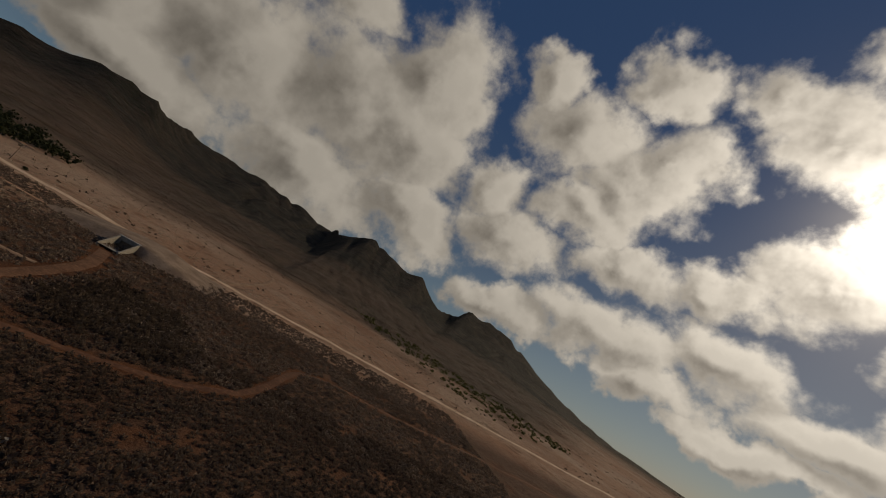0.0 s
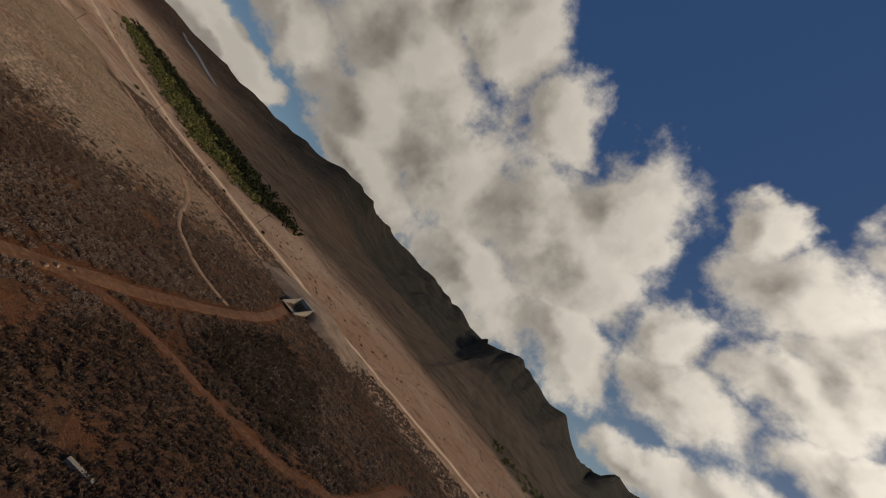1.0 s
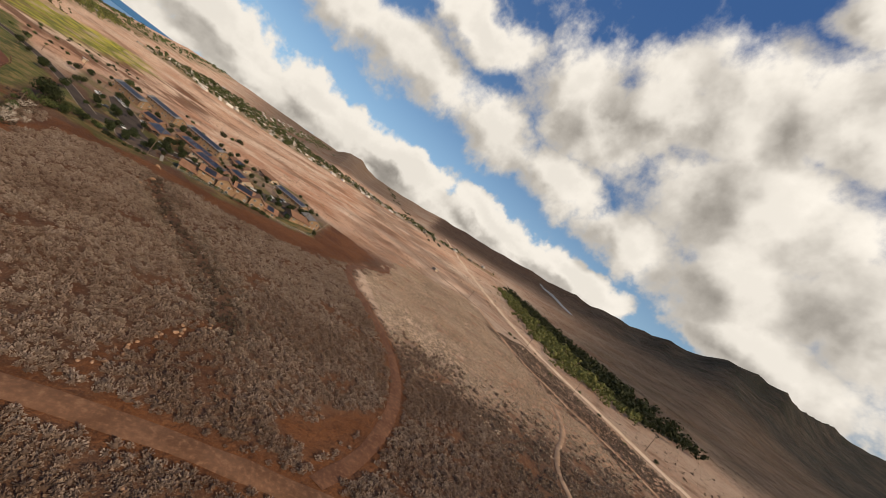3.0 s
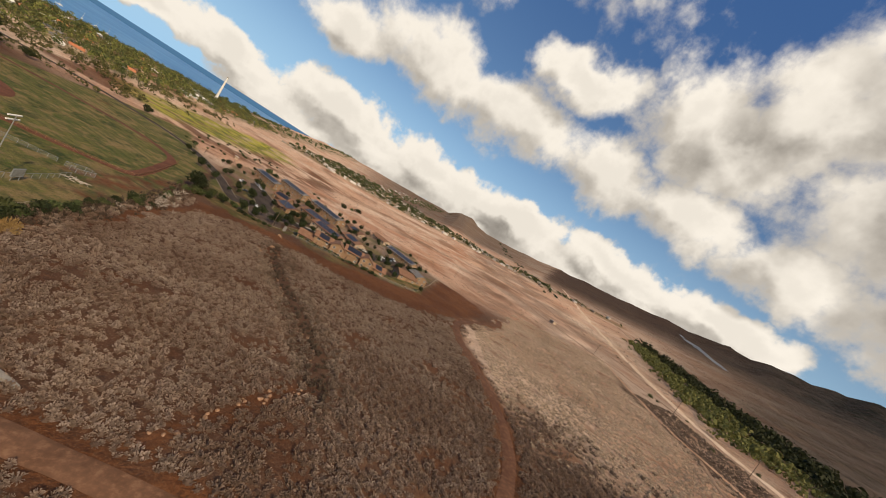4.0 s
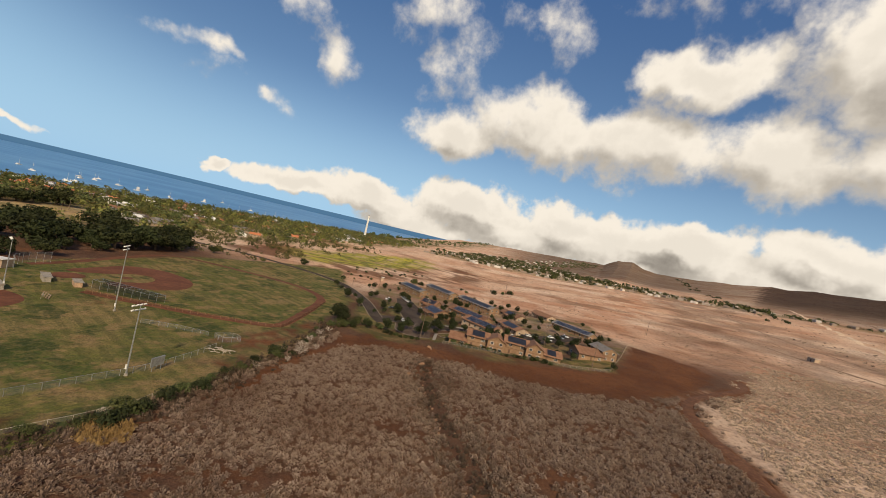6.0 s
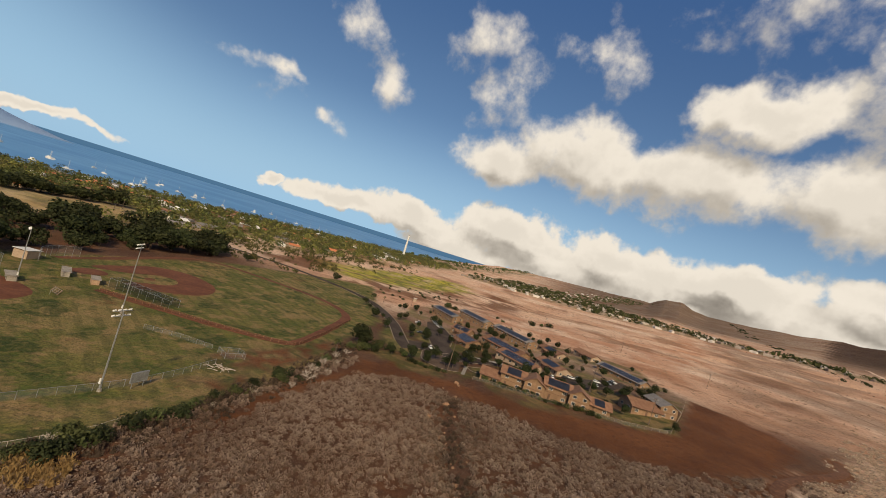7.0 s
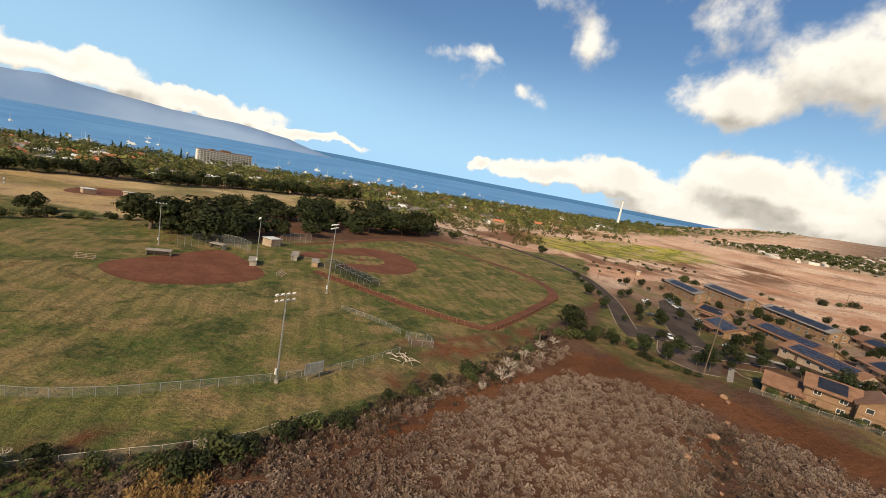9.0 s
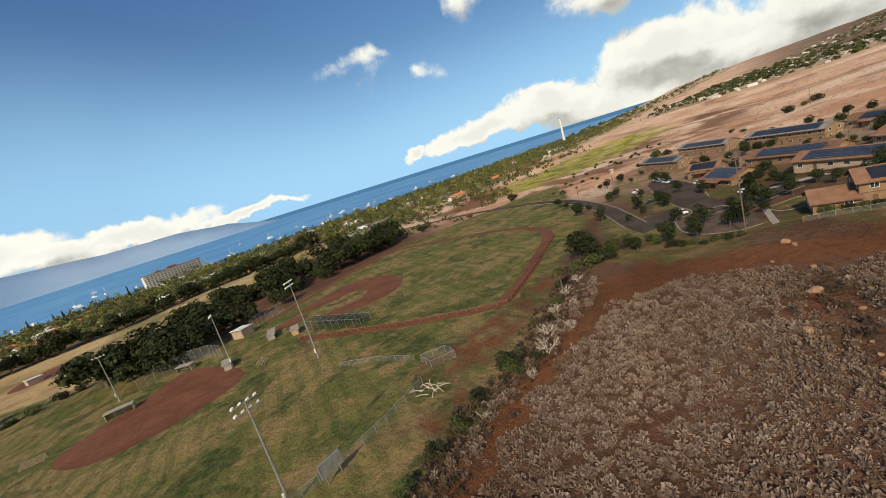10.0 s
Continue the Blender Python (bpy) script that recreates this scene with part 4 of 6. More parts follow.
def spread(protos, places, group, rng, lo=0.8, hi=1.25, label=None):
    """Puts the prototype trees on a list of places: the first ones move there, the rest are copies."""
    for i, (x, y, *s) in enumerate(places):
        k = i % len(protos)
        sc = (s[0] if s else 1.0) * rng.uniform(lo, hi)
        m = at(x, y, rng.uniform(0, 360))
        ob = protos[k]
        if i >= len(protos):
            ob = copy_thing(ob, m)
        else:
            ob.matrix_basis = m
        ob.scale = (sc, sc, sc * rng.uniform(0.9, 1.1))
        ob.location.z -= 0.1
        tagged(ob, group=group)
        if label:
            ob["label"] = label


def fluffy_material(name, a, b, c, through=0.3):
    """Dry brush seen from above: pale fuzzy tips on darker woody stems with shade painted in, different from spray to
    spray and from patch to patch.
    """
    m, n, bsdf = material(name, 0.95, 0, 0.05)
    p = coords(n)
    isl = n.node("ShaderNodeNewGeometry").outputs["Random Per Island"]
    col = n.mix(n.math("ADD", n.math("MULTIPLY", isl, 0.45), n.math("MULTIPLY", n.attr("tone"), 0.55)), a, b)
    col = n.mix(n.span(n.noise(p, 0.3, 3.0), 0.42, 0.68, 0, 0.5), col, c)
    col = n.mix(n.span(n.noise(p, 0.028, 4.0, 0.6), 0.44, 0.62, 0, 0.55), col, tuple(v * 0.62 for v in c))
    # stem tone and the shade between the sprays, both put into the colour
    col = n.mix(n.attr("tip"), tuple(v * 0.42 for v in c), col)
    n.put(bsdf.inputs["Base Color"], col)
    tr = n.node("ShaderNodeBsdfTranslucent")
    n.put(tr.inputs[0], col)
    mx = n.node("ShaderNodeMixShader")
    mx.inputs[0].default_value = through
    n.put(mx.inputs[1], bsdf.outputs[0])
    n.put(mx.inputs[2], tr.outputs[0])
    n.put(m.node_tree.nodes["Material Output"].inputs[0], mx.outputs[0])
    return m


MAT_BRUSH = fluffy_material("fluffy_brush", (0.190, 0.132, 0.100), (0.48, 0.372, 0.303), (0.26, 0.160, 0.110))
# darker copy of the brush, its backlit shade put into the colour
MAT_BRUSH_SHADED = fluffy_material("fluffy_shaded_brush", (0.115, 0.082, 0.062), (0.24, 0.18, 0.138), (0.125, 0.080, 0.056))
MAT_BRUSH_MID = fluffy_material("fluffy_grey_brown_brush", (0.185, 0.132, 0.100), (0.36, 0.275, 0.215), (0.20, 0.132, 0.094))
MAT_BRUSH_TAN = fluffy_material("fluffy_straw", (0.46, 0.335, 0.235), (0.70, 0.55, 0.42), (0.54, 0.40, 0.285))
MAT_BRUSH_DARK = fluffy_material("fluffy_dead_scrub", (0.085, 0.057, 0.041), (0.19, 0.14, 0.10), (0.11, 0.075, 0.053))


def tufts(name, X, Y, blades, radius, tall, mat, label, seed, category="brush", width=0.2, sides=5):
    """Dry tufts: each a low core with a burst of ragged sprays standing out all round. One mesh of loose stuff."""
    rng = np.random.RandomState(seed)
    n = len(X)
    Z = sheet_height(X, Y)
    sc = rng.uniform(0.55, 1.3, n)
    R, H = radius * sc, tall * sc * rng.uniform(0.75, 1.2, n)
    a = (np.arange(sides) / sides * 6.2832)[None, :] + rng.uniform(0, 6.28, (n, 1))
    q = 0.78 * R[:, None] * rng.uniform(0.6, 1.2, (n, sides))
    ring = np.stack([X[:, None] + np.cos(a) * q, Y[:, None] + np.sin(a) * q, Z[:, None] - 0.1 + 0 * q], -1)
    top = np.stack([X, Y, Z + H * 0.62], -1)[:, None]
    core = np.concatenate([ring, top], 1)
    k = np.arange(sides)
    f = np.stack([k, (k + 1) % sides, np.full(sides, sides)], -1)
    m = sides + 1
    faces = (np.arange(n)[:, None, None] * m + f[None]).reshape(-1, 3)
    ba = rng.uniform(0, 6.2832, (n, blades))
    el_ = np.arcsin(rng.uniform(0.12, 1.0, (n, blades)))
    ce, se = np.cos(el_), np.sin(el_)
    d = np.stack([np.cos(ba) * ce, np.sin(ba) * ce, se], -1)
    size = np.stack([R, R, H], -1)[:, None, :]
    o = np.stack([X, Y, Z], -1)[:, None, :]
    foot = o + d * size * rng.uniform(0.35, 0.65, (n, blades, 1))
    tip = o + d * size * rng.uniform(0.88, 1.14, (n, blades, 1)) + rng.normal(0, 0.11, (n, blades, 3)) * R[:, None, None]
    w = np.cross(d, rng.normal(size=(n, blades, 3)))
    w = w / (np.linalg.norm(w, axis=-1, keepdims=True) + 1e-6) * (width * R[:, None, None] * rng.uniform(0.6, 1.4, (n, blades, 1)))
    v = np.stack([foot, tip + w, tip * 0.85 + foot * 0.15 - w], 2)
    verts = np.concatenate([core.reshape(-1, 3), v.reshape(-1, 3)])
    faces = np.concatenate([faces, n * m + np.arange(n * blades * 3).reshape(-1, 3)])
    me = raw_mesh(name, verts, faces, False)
    # low values at core and foot carry the painted shade
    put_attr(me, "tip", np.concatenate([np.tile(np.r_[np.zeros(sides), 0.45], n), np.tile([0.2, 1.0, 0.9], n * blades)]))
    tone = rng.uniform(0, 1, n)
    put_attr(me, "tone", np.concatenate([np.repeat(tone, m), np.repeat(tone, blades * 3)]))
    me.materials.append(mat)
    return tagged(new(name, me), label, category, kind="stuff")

# ---------------------------------------------------------------- the brush
def scatter(x0, x1, y0, y1, step, seed, keep):
    """Jittered grid of places, thinned by keep(x, y)."""
    rng = np.random.RandomState(seed)
    X, Y = np.meshgrid(np.arange(x0, x1, step), np.arange(y0, y1, step))
    X = (X + rng.uniform(-0.48, 0.48, X.shape) * step).ravel()
    Y = (Y + rng.uniform(-0.48, 0.48, Y.shape) * step).ravel()
    ok = rng.uniform(0, 1, X.shape) < keep(X, Y)
    return X[ok], Y[ok]


def brush_density(x, y):
    clear = np.minimum.reduce([smooth(3.0, 5.5, near_line(x, y, ROAD_MAIN)), smooth(2.2, 4.0, near_line(x, y, ROAD_BEND)), smooth(2.0, 3.6, near_line(x, y, ROAD_TRACK)), smooth(1.3, 2.6, near_line(x, y, FARM_CROSS)), smooth(1.6, 3.0, near_line(x, y, FARM_LOWER))])
    d = clear * (1 - poly_mask(x, y, DIRT_STRIP, 3)) * (1 - poly_mask(x, y, PARK, 3)) * (1 - poly_mask(x, y, LOT, 2)) * (1 - poly_mask(x, y, [(-242, -42), (-247, 10), (-244, 44), (-252, 82), (-290, 116), (-345, 140), (-470, 140), (-500, -100), (-330, -92), (-256, -54)], 3))
    d = d * (1 - poly_mask(x, y, [(-88, 78), (-120, 104), (-112, 84), (-100, 72)], 3))
    d = d * (1 - 0.8 * poly_mask(x, y, SCRAPE, 4))
    d = d * smooth(1.2, 4.0, near_line(x, y, LANE) + 2.5 * fbm(x, y, 14, 3, 39))
    d = d * (0.25 + 0.75 * smooth(1.0, 3.0, near_line(x, y, BERM) + fbm(x, y, 9, 3, 45)))
    bare = np.maximum(smooth(0.42, 0.75, fbm(x, y, 34, 4, 33)), 1.3 * smooth(0.7, 1.0, fbm(x, y, 9, 3, 43)))
    return d * np.clip(1 - 0.62 * bare, 0, 1) * (0.8 + 0.2 * smooth(-0.3, 0.2, fbm(x, y, 12, 2, 41)))


def brush_near(x, y):
    return brush_density(x, y) * (1 - pale_cover(x, y)) * smooth(1.2, 3.0, near_line(x, y, GULLY))


GULLY = [(-240, 3), (-218, 10), (-190, 26), (-164, 42), (-146, 52), (-128, 57)]


def by_gully(x, y):
    """1 beside the gully, where the brush is browner."""
    return 1 - smooth(3, 11, near_line(x, y, GULLY) + 5 * fbm(x, y, 22, 3, 48))


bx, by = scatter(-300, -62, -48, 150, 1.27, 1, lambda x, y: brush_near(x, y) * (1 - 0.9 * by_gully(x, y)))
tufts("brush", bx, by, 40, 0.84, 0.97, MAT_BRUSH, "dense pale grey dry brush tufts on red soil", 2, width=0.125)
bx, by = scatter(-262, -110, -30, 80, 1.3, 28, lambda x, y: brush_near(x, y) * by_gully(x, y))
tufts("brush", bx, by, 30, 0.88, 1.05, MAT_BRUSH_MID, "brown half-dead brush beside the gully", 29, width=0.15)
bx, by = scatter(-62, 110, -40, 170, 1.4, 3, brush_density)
tufts("brush", bx, by, 13, 0.92, 0.95, MAT_BRUSH_SHADED, "dense brown dry brush tufts with painted-in shade on dark red soil", 4, width=0.25)
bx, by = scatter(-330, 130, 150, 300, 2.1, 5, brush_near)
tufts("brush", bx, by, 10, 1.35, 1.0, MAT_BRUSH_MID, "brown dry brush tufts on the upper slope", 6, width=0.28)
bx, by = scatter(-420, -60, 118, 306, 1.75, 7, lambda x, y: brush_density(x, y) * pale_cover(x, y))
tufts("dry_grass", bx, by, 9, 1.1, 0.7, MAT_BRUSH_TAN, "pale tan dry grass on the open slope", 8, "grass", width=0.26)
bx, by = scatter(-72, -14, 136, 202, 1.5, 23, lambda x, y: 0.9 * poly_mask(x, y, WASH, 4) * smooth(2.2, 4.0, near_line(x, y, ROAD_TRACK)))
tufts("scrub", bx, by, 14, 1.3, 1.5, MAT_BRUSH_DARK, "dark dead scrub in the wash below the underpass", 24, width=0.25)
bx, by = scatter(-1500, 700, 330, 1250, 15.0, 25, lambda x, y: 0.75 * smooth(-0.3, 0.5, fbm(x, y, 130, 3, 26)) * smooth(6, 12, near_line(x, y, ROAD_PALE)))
tufts("scrub", bx, by, 9, 1.3, 1.1, MAT_BRUSH_SHADED, "dark scrub dotted over the upper slope", 27, width=0.35)
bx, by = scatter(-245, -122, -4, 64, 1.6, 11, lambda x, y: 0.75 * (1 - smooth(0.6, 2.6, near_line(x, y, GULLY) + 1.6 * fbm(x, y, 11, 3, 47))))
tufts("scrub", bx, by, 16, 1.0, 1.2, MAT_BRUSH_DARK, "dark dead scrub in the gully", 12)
bx, by = scatter(-1150, -425, -160, 300, 7.0, 13, lambda x, y: 0.55 * smooth(-0.4, 0.6, fbm(x, y, 120, 3, 14)) * (1 - poly_mask(x, y, LOT, 3)))
tufts("dry_grass", bx, by, 3, 1.5, 0.7, mottled("plain_scrub", (0.17, 0.105, 0.065), (0.27, 0.18, 0.115), 0.1, 0.95), "low brown scrub dotted over the dry plain", 15, "grass", width=0.3)
bx, by = scatter(-700, 200, 322, 520, 6.0, 9, lambda x, y: 0.6 + 0 * x)
tufts("dry_grass", bx, by, 3, 1.7, 0.8, MAT_BRUSH_TAN, "pale tan dry grass above the haul road", 10, "grass")

bank_line = [(-60, -44), (-100, -40), (-116, -41), (-131, -37), (-141, -33), (-153, -32), (-171, -36), (-189, -40), (-204, -40), (-220, -46), (-240, -52), (-258, -58)]
bx, by = scatter(-262, -58, -70, -22, 1.4, 16, lambda x, y: 0.75 * (1 - smooth(2.5, 6.5, near_line(x, y, bank_line) + 2 * fbm(x, y, 15, 2, 17))))
tufts("weeds", bx, by, 16, 0.8, 1.2, MAT_BRUSH_DARK, "brown dead weeds along the bank", 18, "weeds", width=0.2)
bx, by = scatter(-142, -128, -36, -24, 1.0, 19, lambda x, y: 0.9 * (np.hypot(x + 136, y + 29.5) < 5))
tufts("dry_grass", bx, by, 30, 0.9, 1.5, leaf_material("golden_grass", (0.26, 0.155, 0.06), (0.40, 0.26, 0.11), (0.32, 0.20, 0.08), 0.4), "golden orange dry grass clump", 20, "grass", width=0.14)

# ---------------------------------------------------------------- playing fields
def netting_material(name, cover, base):
    m, n, bsdf = material(name, 0.6, 0.3, 0.3)
    bsdf.inputs["Base Color"].default_value = (*base, 1)
    tr = n.node("ShaderNodeBsdfTransparent")
    mx = n.node("ShaderNodeMixShader")
    mx.inputs[0].default_value = cover
    n.put(mx.inputs[1], tr.outputs[0])
    n.put(mx.inputs[2], bsdf.outputs[0])
    n.put(m.node_tree.nodes["Material Output"].inputs[0], mx.outputs[0])
    return m


MAT_NET = netting_material("chain_link", 0.11, (0.45, 0.45, 0.44))
MAT_NET_RUST = netting_material("rusty_chain_link", 0.5, (0.15, 0.07, 0.042))


def patch(name, pts, mat, label, category, lift=0.06, step=2.5):
    """A flat patch with an outline, draped on the ground by a fine grid cut to it."""
    P = [Vector((x, y, 0)) for x, y in pts]
    bm = bmesh.new()
    vs = [bm.verts.new(p) for p in P]
    bm.faces.new(vs)
    bmesh.ops.triangulate(bm, faces=bm.faces[:])
    for _ in range(3):
        long_edges = [e for e in bm.edges if e.calc_length() > step * 3]
        if long_edges:
            bmesh.ops.subdivide_edges(bm, edges=long_edges, cuts=1)
            bmesh.ops.triangulate(bm, faces=bm.faces[:])
    for v in bm.verts:
        v.co.z = gz(v.co.x, v.co.y) + lift
    bmesh.ops.recalc_face_normals(bm, faces=bm.faces)
    if sum(f.normal.z for f in bm.faces) < 0:
        bmesh.ops.reverse_faces(bm, faces=bm.faces[:])
    me = bpy.data.meshes.new(name)
    bm.to_mesh(me)
    bm.free()
    me.materials.append(mat)
    return tagged(new(name, me), label, category, kind="structure")


def rounded(pts, turns=2):
    P = [tuple(p) for p in pts]
    for _ in range(turns):
        Q = []
        for a, b in zip(P, P[1:] + P[:1]):
            Q += [(0.75 * a[0] + 0.25 * b[0], 0.75 * a[1] + 0.25 * b[1]), (0.25 * a[0] + 0.75 * b[0], 0.25 * a[1] + 0.75 * b[1])]
        P = Q
    return P


SOFT_INFIELD = [(-121, -156), (-146, -168), (-167, -184), (-173, -165), (-178, -140), (-168, -130), (-150, -127), (-131, -132)]
BALL_INFIELD = [(-213, -188), (-235, -193), (-251, -197), (-264, -185), (-264, -165), (-258, -150), (-245, -139), (-231, -139), (-212, -151),
                (-217, -160), (-226, -158), (-233, -155), (-242, -159), (-246, -168), (-241, -176), (-229, -176), (-217, -181)]
BALL_TRACK = [(-206, -200), (-227, -205), (-264, -221), (-300, -234), (-316, -226), (-323, -192), (-328, -163), (-330, -139), (-324, -116), (-313, -101),
              (-300, -93), (-262, -78), (-234, -68.5), (-229, -74), (-217, -97), (-206, -124), (-198, -146)]
patch("infield", rounded(SOFT_INFIELD), MAT_INFIELD, "bare red clay softball infield", "infield")
patch("infield", rounded(BALL_INFIELD), MAT_INFIELD, "worn red clay arc of a baseball infield", "infield")
patch("home_plate_circle", rounded([(-204, -180), (-212, -182), (-217, -175), (-213, -168), (-205, -169), (-200, -175)]), MAT_INFIELD, "red clay circle round home plate", "infield")
patch("pitching_mound", rounded([(-229, -168), (-233, -169), (-234, -165), (-231, -163), (-228, -164)]), MAT_INFIELD, "small red clay pitching mound", "infield", lift=0.2)
patch("infield", rounded([(-98, -330), (-112, -322), (-136, -328), (-140, -352), (-126, -366), (-106, -358)]), MAT_INFIELD, "far red clay infield in a straw-coloured field", "infield")
ribbon("warning_track", BALL_TRACK, 5.2, MAT_INFIELD, "red clay warning track round the ball field", "track", lift=0.07, wobble=0.6)


def cylinder_mesh(name, r0, r1, h, sides, mat):
    me = Build().tube((0, 0, 0), (0, 0, h), r0, r1, sides).mesh(name)
    me.materials.append(mat)
    return me


def fence(name, pts, h, spacing, label, net, post_mat=MAT_STEEL, r=0.06, category="fence"):
    """A fence of posts, a top rail and netting along a polyline."""
    P = np.array(pts, float)
    s = np.concatenate([[0], np.cumsum(np.hypot(*np.diff(P, axis=0).T))])
    t = np.linspace(0, s[-1], max(2, int(s[-1] / spacing) + 1))
    X, Y = np.interp(t, s, P[:, 0]), np.interp(t, s, P[:, 1])
    Z = sheet_height(X, Y)
    root = thing(name, label, category, m=pose(X[0], Y[0], Z[0]))
    o = Vector((X[0], Y[0], Z[0]))
    post = cylinder_mesh("post", r, r, h + 0.35, 6, post_mat)
    net_v, net_f = [], []
    for i in range(len(X)):
        p = Vector((X[i], Y[i], Z[i])) - o
        ob = part("post", post, None, root)
        ob.location = p - Vector((0, 0, 0.3))
        if i:
            q = Vector((X[i - 1], Y[i - 1], Z[i - 1])) - o
            part("top_rail", Build().tube(q + Vector((0, 0, h)), p + Vector((0, 0, h)), r * 0.7, sides=5), post_mat, root)
            k = len(net_v)
            net_v += [q + Vector((0, 0, 0.05)), p + Vector((0, 0, 0.05)), p + Vector((0, 0, h)), q + Vector((0, 0, h))]
            net_f.append((k, k + 1, k + 2, k + 3))
    part("netting", Build().add(net_v, net_f), net, root)
    return root


fence("outfield_fence", [(-60, -105), (-85, -85), (-100, -75), (-108, -70), (-120, -63), (-131, -60), (-143, -58), (-154, -56.5), (-165, -55.5), (-177, -57), (-191, -60.5)],
      1.9, 3.2, "grey chain-link outfield fence curving over grass", MAT_NET)
fence("side_fence", [(-190, -97), (-196, -85), (-199, -73)], 1.6, 3.0, "short grey chain-link fence on the grass", MAT_NET)
fence("pen_fence", [(-199, -70), (-205, -66), (-203, -61), (-197, -64), (-199, -70)], 2.0, 3.0, "small chain-link pen beside the outfield", MAT_NET)
fence("ballfield_fence", [(-198, -143), (-208, -117), (-217, -95), (-228, -73), (-233, -66.5), (-262, -76), (-290, -86.5), (-303, -91), (-316, -99)],
      1.5, 3.2, "low rusty fence round the ball field", MAT_NET_RUST, MAT_RUSTFENCE)
fence("backstop", [(-150, -183), (-160, -189), (-169, -191), (-176, -184), (-178, -174)], 5.5, 3.2, "tall chain-link backstop behind the softball infield", MAT_NET)
fence("backstop", [(-195, -188), (-198, -196), (-206, -202), (-217, -203)], 5.5, 3.2, "tall chain-link backstop of the baseball field", MAT_NET)
fence("bank_fence", [(-112, -45.5), (-124, -43), (-136, -40), (-148, -38), (-160, -40)], 1.1, 4.0, "low sagging wire fence at the foot of the bank", MAT_NET, MAT_DEADWOOD, 0.05)


def light_pole(x, y, h, yaw, arms, label):
    root = thing("light_pole", label, "light pole", "ball field lights", m=at(x, y, yaw))
    part("pole", Build().tube((0, 0, -0.3), (0, 0, h), 0.24, 0.12, 10), MAT_STEEL, root)
    part("base", Build().tube((0, 0, -0.3), (0, 0, 0.7), 0.5, 0.45, 10), MAT_CONCRETE, root)
    part("control_box", Build().box(-0.55, -0.25, 2.0, -0.28, 0.25, 3.3), MAT_WHITE, root)
    for k in range(arms):
        z = h - 0.2 - 1.3 * k
        arm = part("cross_arm", Build().box(-2.1, -0.07, z - 0.07, 2.1, 0.07, z + 0.07), MAT_STEEL, root)
        for i in (-3, -1, 1, 3):
            b = Build()
            c = Vector((i * 0.62, 0.35, z + 0.1))
            b.tube(c + Vector((0, -0.3, 0.2)), c + Vector((0, 0.1, -0.05)), 0.16, 0.2, 8)
            b.tube(c + Vector((0, 0.1, -0.05)), c + Vector((0, 0.35, -0.25)), 0.18, 0.27, 10)
            part("floodlight", b, MAT_WHITE, arm, "white floodlight head")
    return root


light_pole(-157, -55.5, 20.0, 190, 2, "tall grey steel light pole with floodlights by the outfield fence")
light_pole(-191.5, -114, 26.5, 215, 2, "very tall grey steel light pole with floodlights between the fields")
light_pole(-99, -160, 26.0, 0, 2, "very tall grey steel light pole with floodlights on the grass")
light_pole(-143.5, -187, 18.5, 160, 1, "grey steel light pole with floodlights behind the softball infield")
light_pole(-176, -154, 20.5, 250, 1, "grey steel light pole with floodlights beside a dugout")


def dugout(x, y, yaw, L=8.0, wall=MAT_CONCRETE, label="open-fronted concrete dugout with a flat roof"):
    root = thing("dugout", label, "dugout", "dugouts", m=at(x, y, yaw))
    part("back_wall", Build().box(-L / 2, 1.3, -0.3, L / 2, 1.5, 2.2), wall, root)
    for s in (-1, 1):
        part("side_wall", Build().box(s * L / 2 - 0.1, -1.2, -0.3, s * L / 2 + 0.1, 1.3, 2.2), wall, root)
        part("post", Build().box(s * L / 6 - 0.06, -1.25, -0.3, s * L / 6 + 0.06, -1.1, 2.2), MAT_STEEL, root)
    part("roof", Build().prism([(-L / 2 - 0.3, 2.2), (L / 2 + 0.3, 2.2), (L / 2 + 0.3, 2.4), (-L / 2 - 0.3, 2.4)], -1.7, 1.7), MAT_CONCRETE, root)
    part("bench", Build().box(-L / 2 + 0.2, 0.7, 0.4, L / 2 - 0.2, 1.1, 0.48), MAT_BENCHWOOD, root)


dugout(-142.5, -167.5, 165)
dugout(-166, -183, 130, 6.5)
dugout(-175, -156, 75, 7.0)
dugout(-196.5, -167, 248, 9.5)
dugout(-202, -155, 248, 7.0, MAT_BENCHWOOD, "weathered wooden dugout beside the ball field")


def shed(x, y, yaw, w, d, h, label):
    root = thing("shed", label, "shed", m=at(x, y, yaw))
    part("wall", Build().box(-w / 2, -d / 2, -0.3, w / 2, d / 2, h), MAT_WALL_LIGHT, root)
    part("roof", Build().prism([(-w / 2 - 0.4, h), (w / 2 + 0.4, h + 0.5), (w / 2 + 0.4, h + 0.7), (-w / 2 - 0.4, h + 0.2)], -d / 2 - 0.4, d / 2 + 0.4), MAT_WHITE, root)
    part("door", Build().box(-0.5, -d / 2 - 0.05, 0, 0.5, -d / 2, 2.05), MAT_TRIM, root)


shed(-193, -194, 30, 7, 6, 3.6, "small cream block shed behind the backstop")
shed(-113, -331, 20, 7, 5, 2.8, "small grey dugout hut on the far park field")
shed(-134, -331, 60, 5, 4, 2.8, "small cream hut beside the far infield")
shed(-515, 258, 20, 7, 5, 3.0, "lone small pale hut on the dry plain")


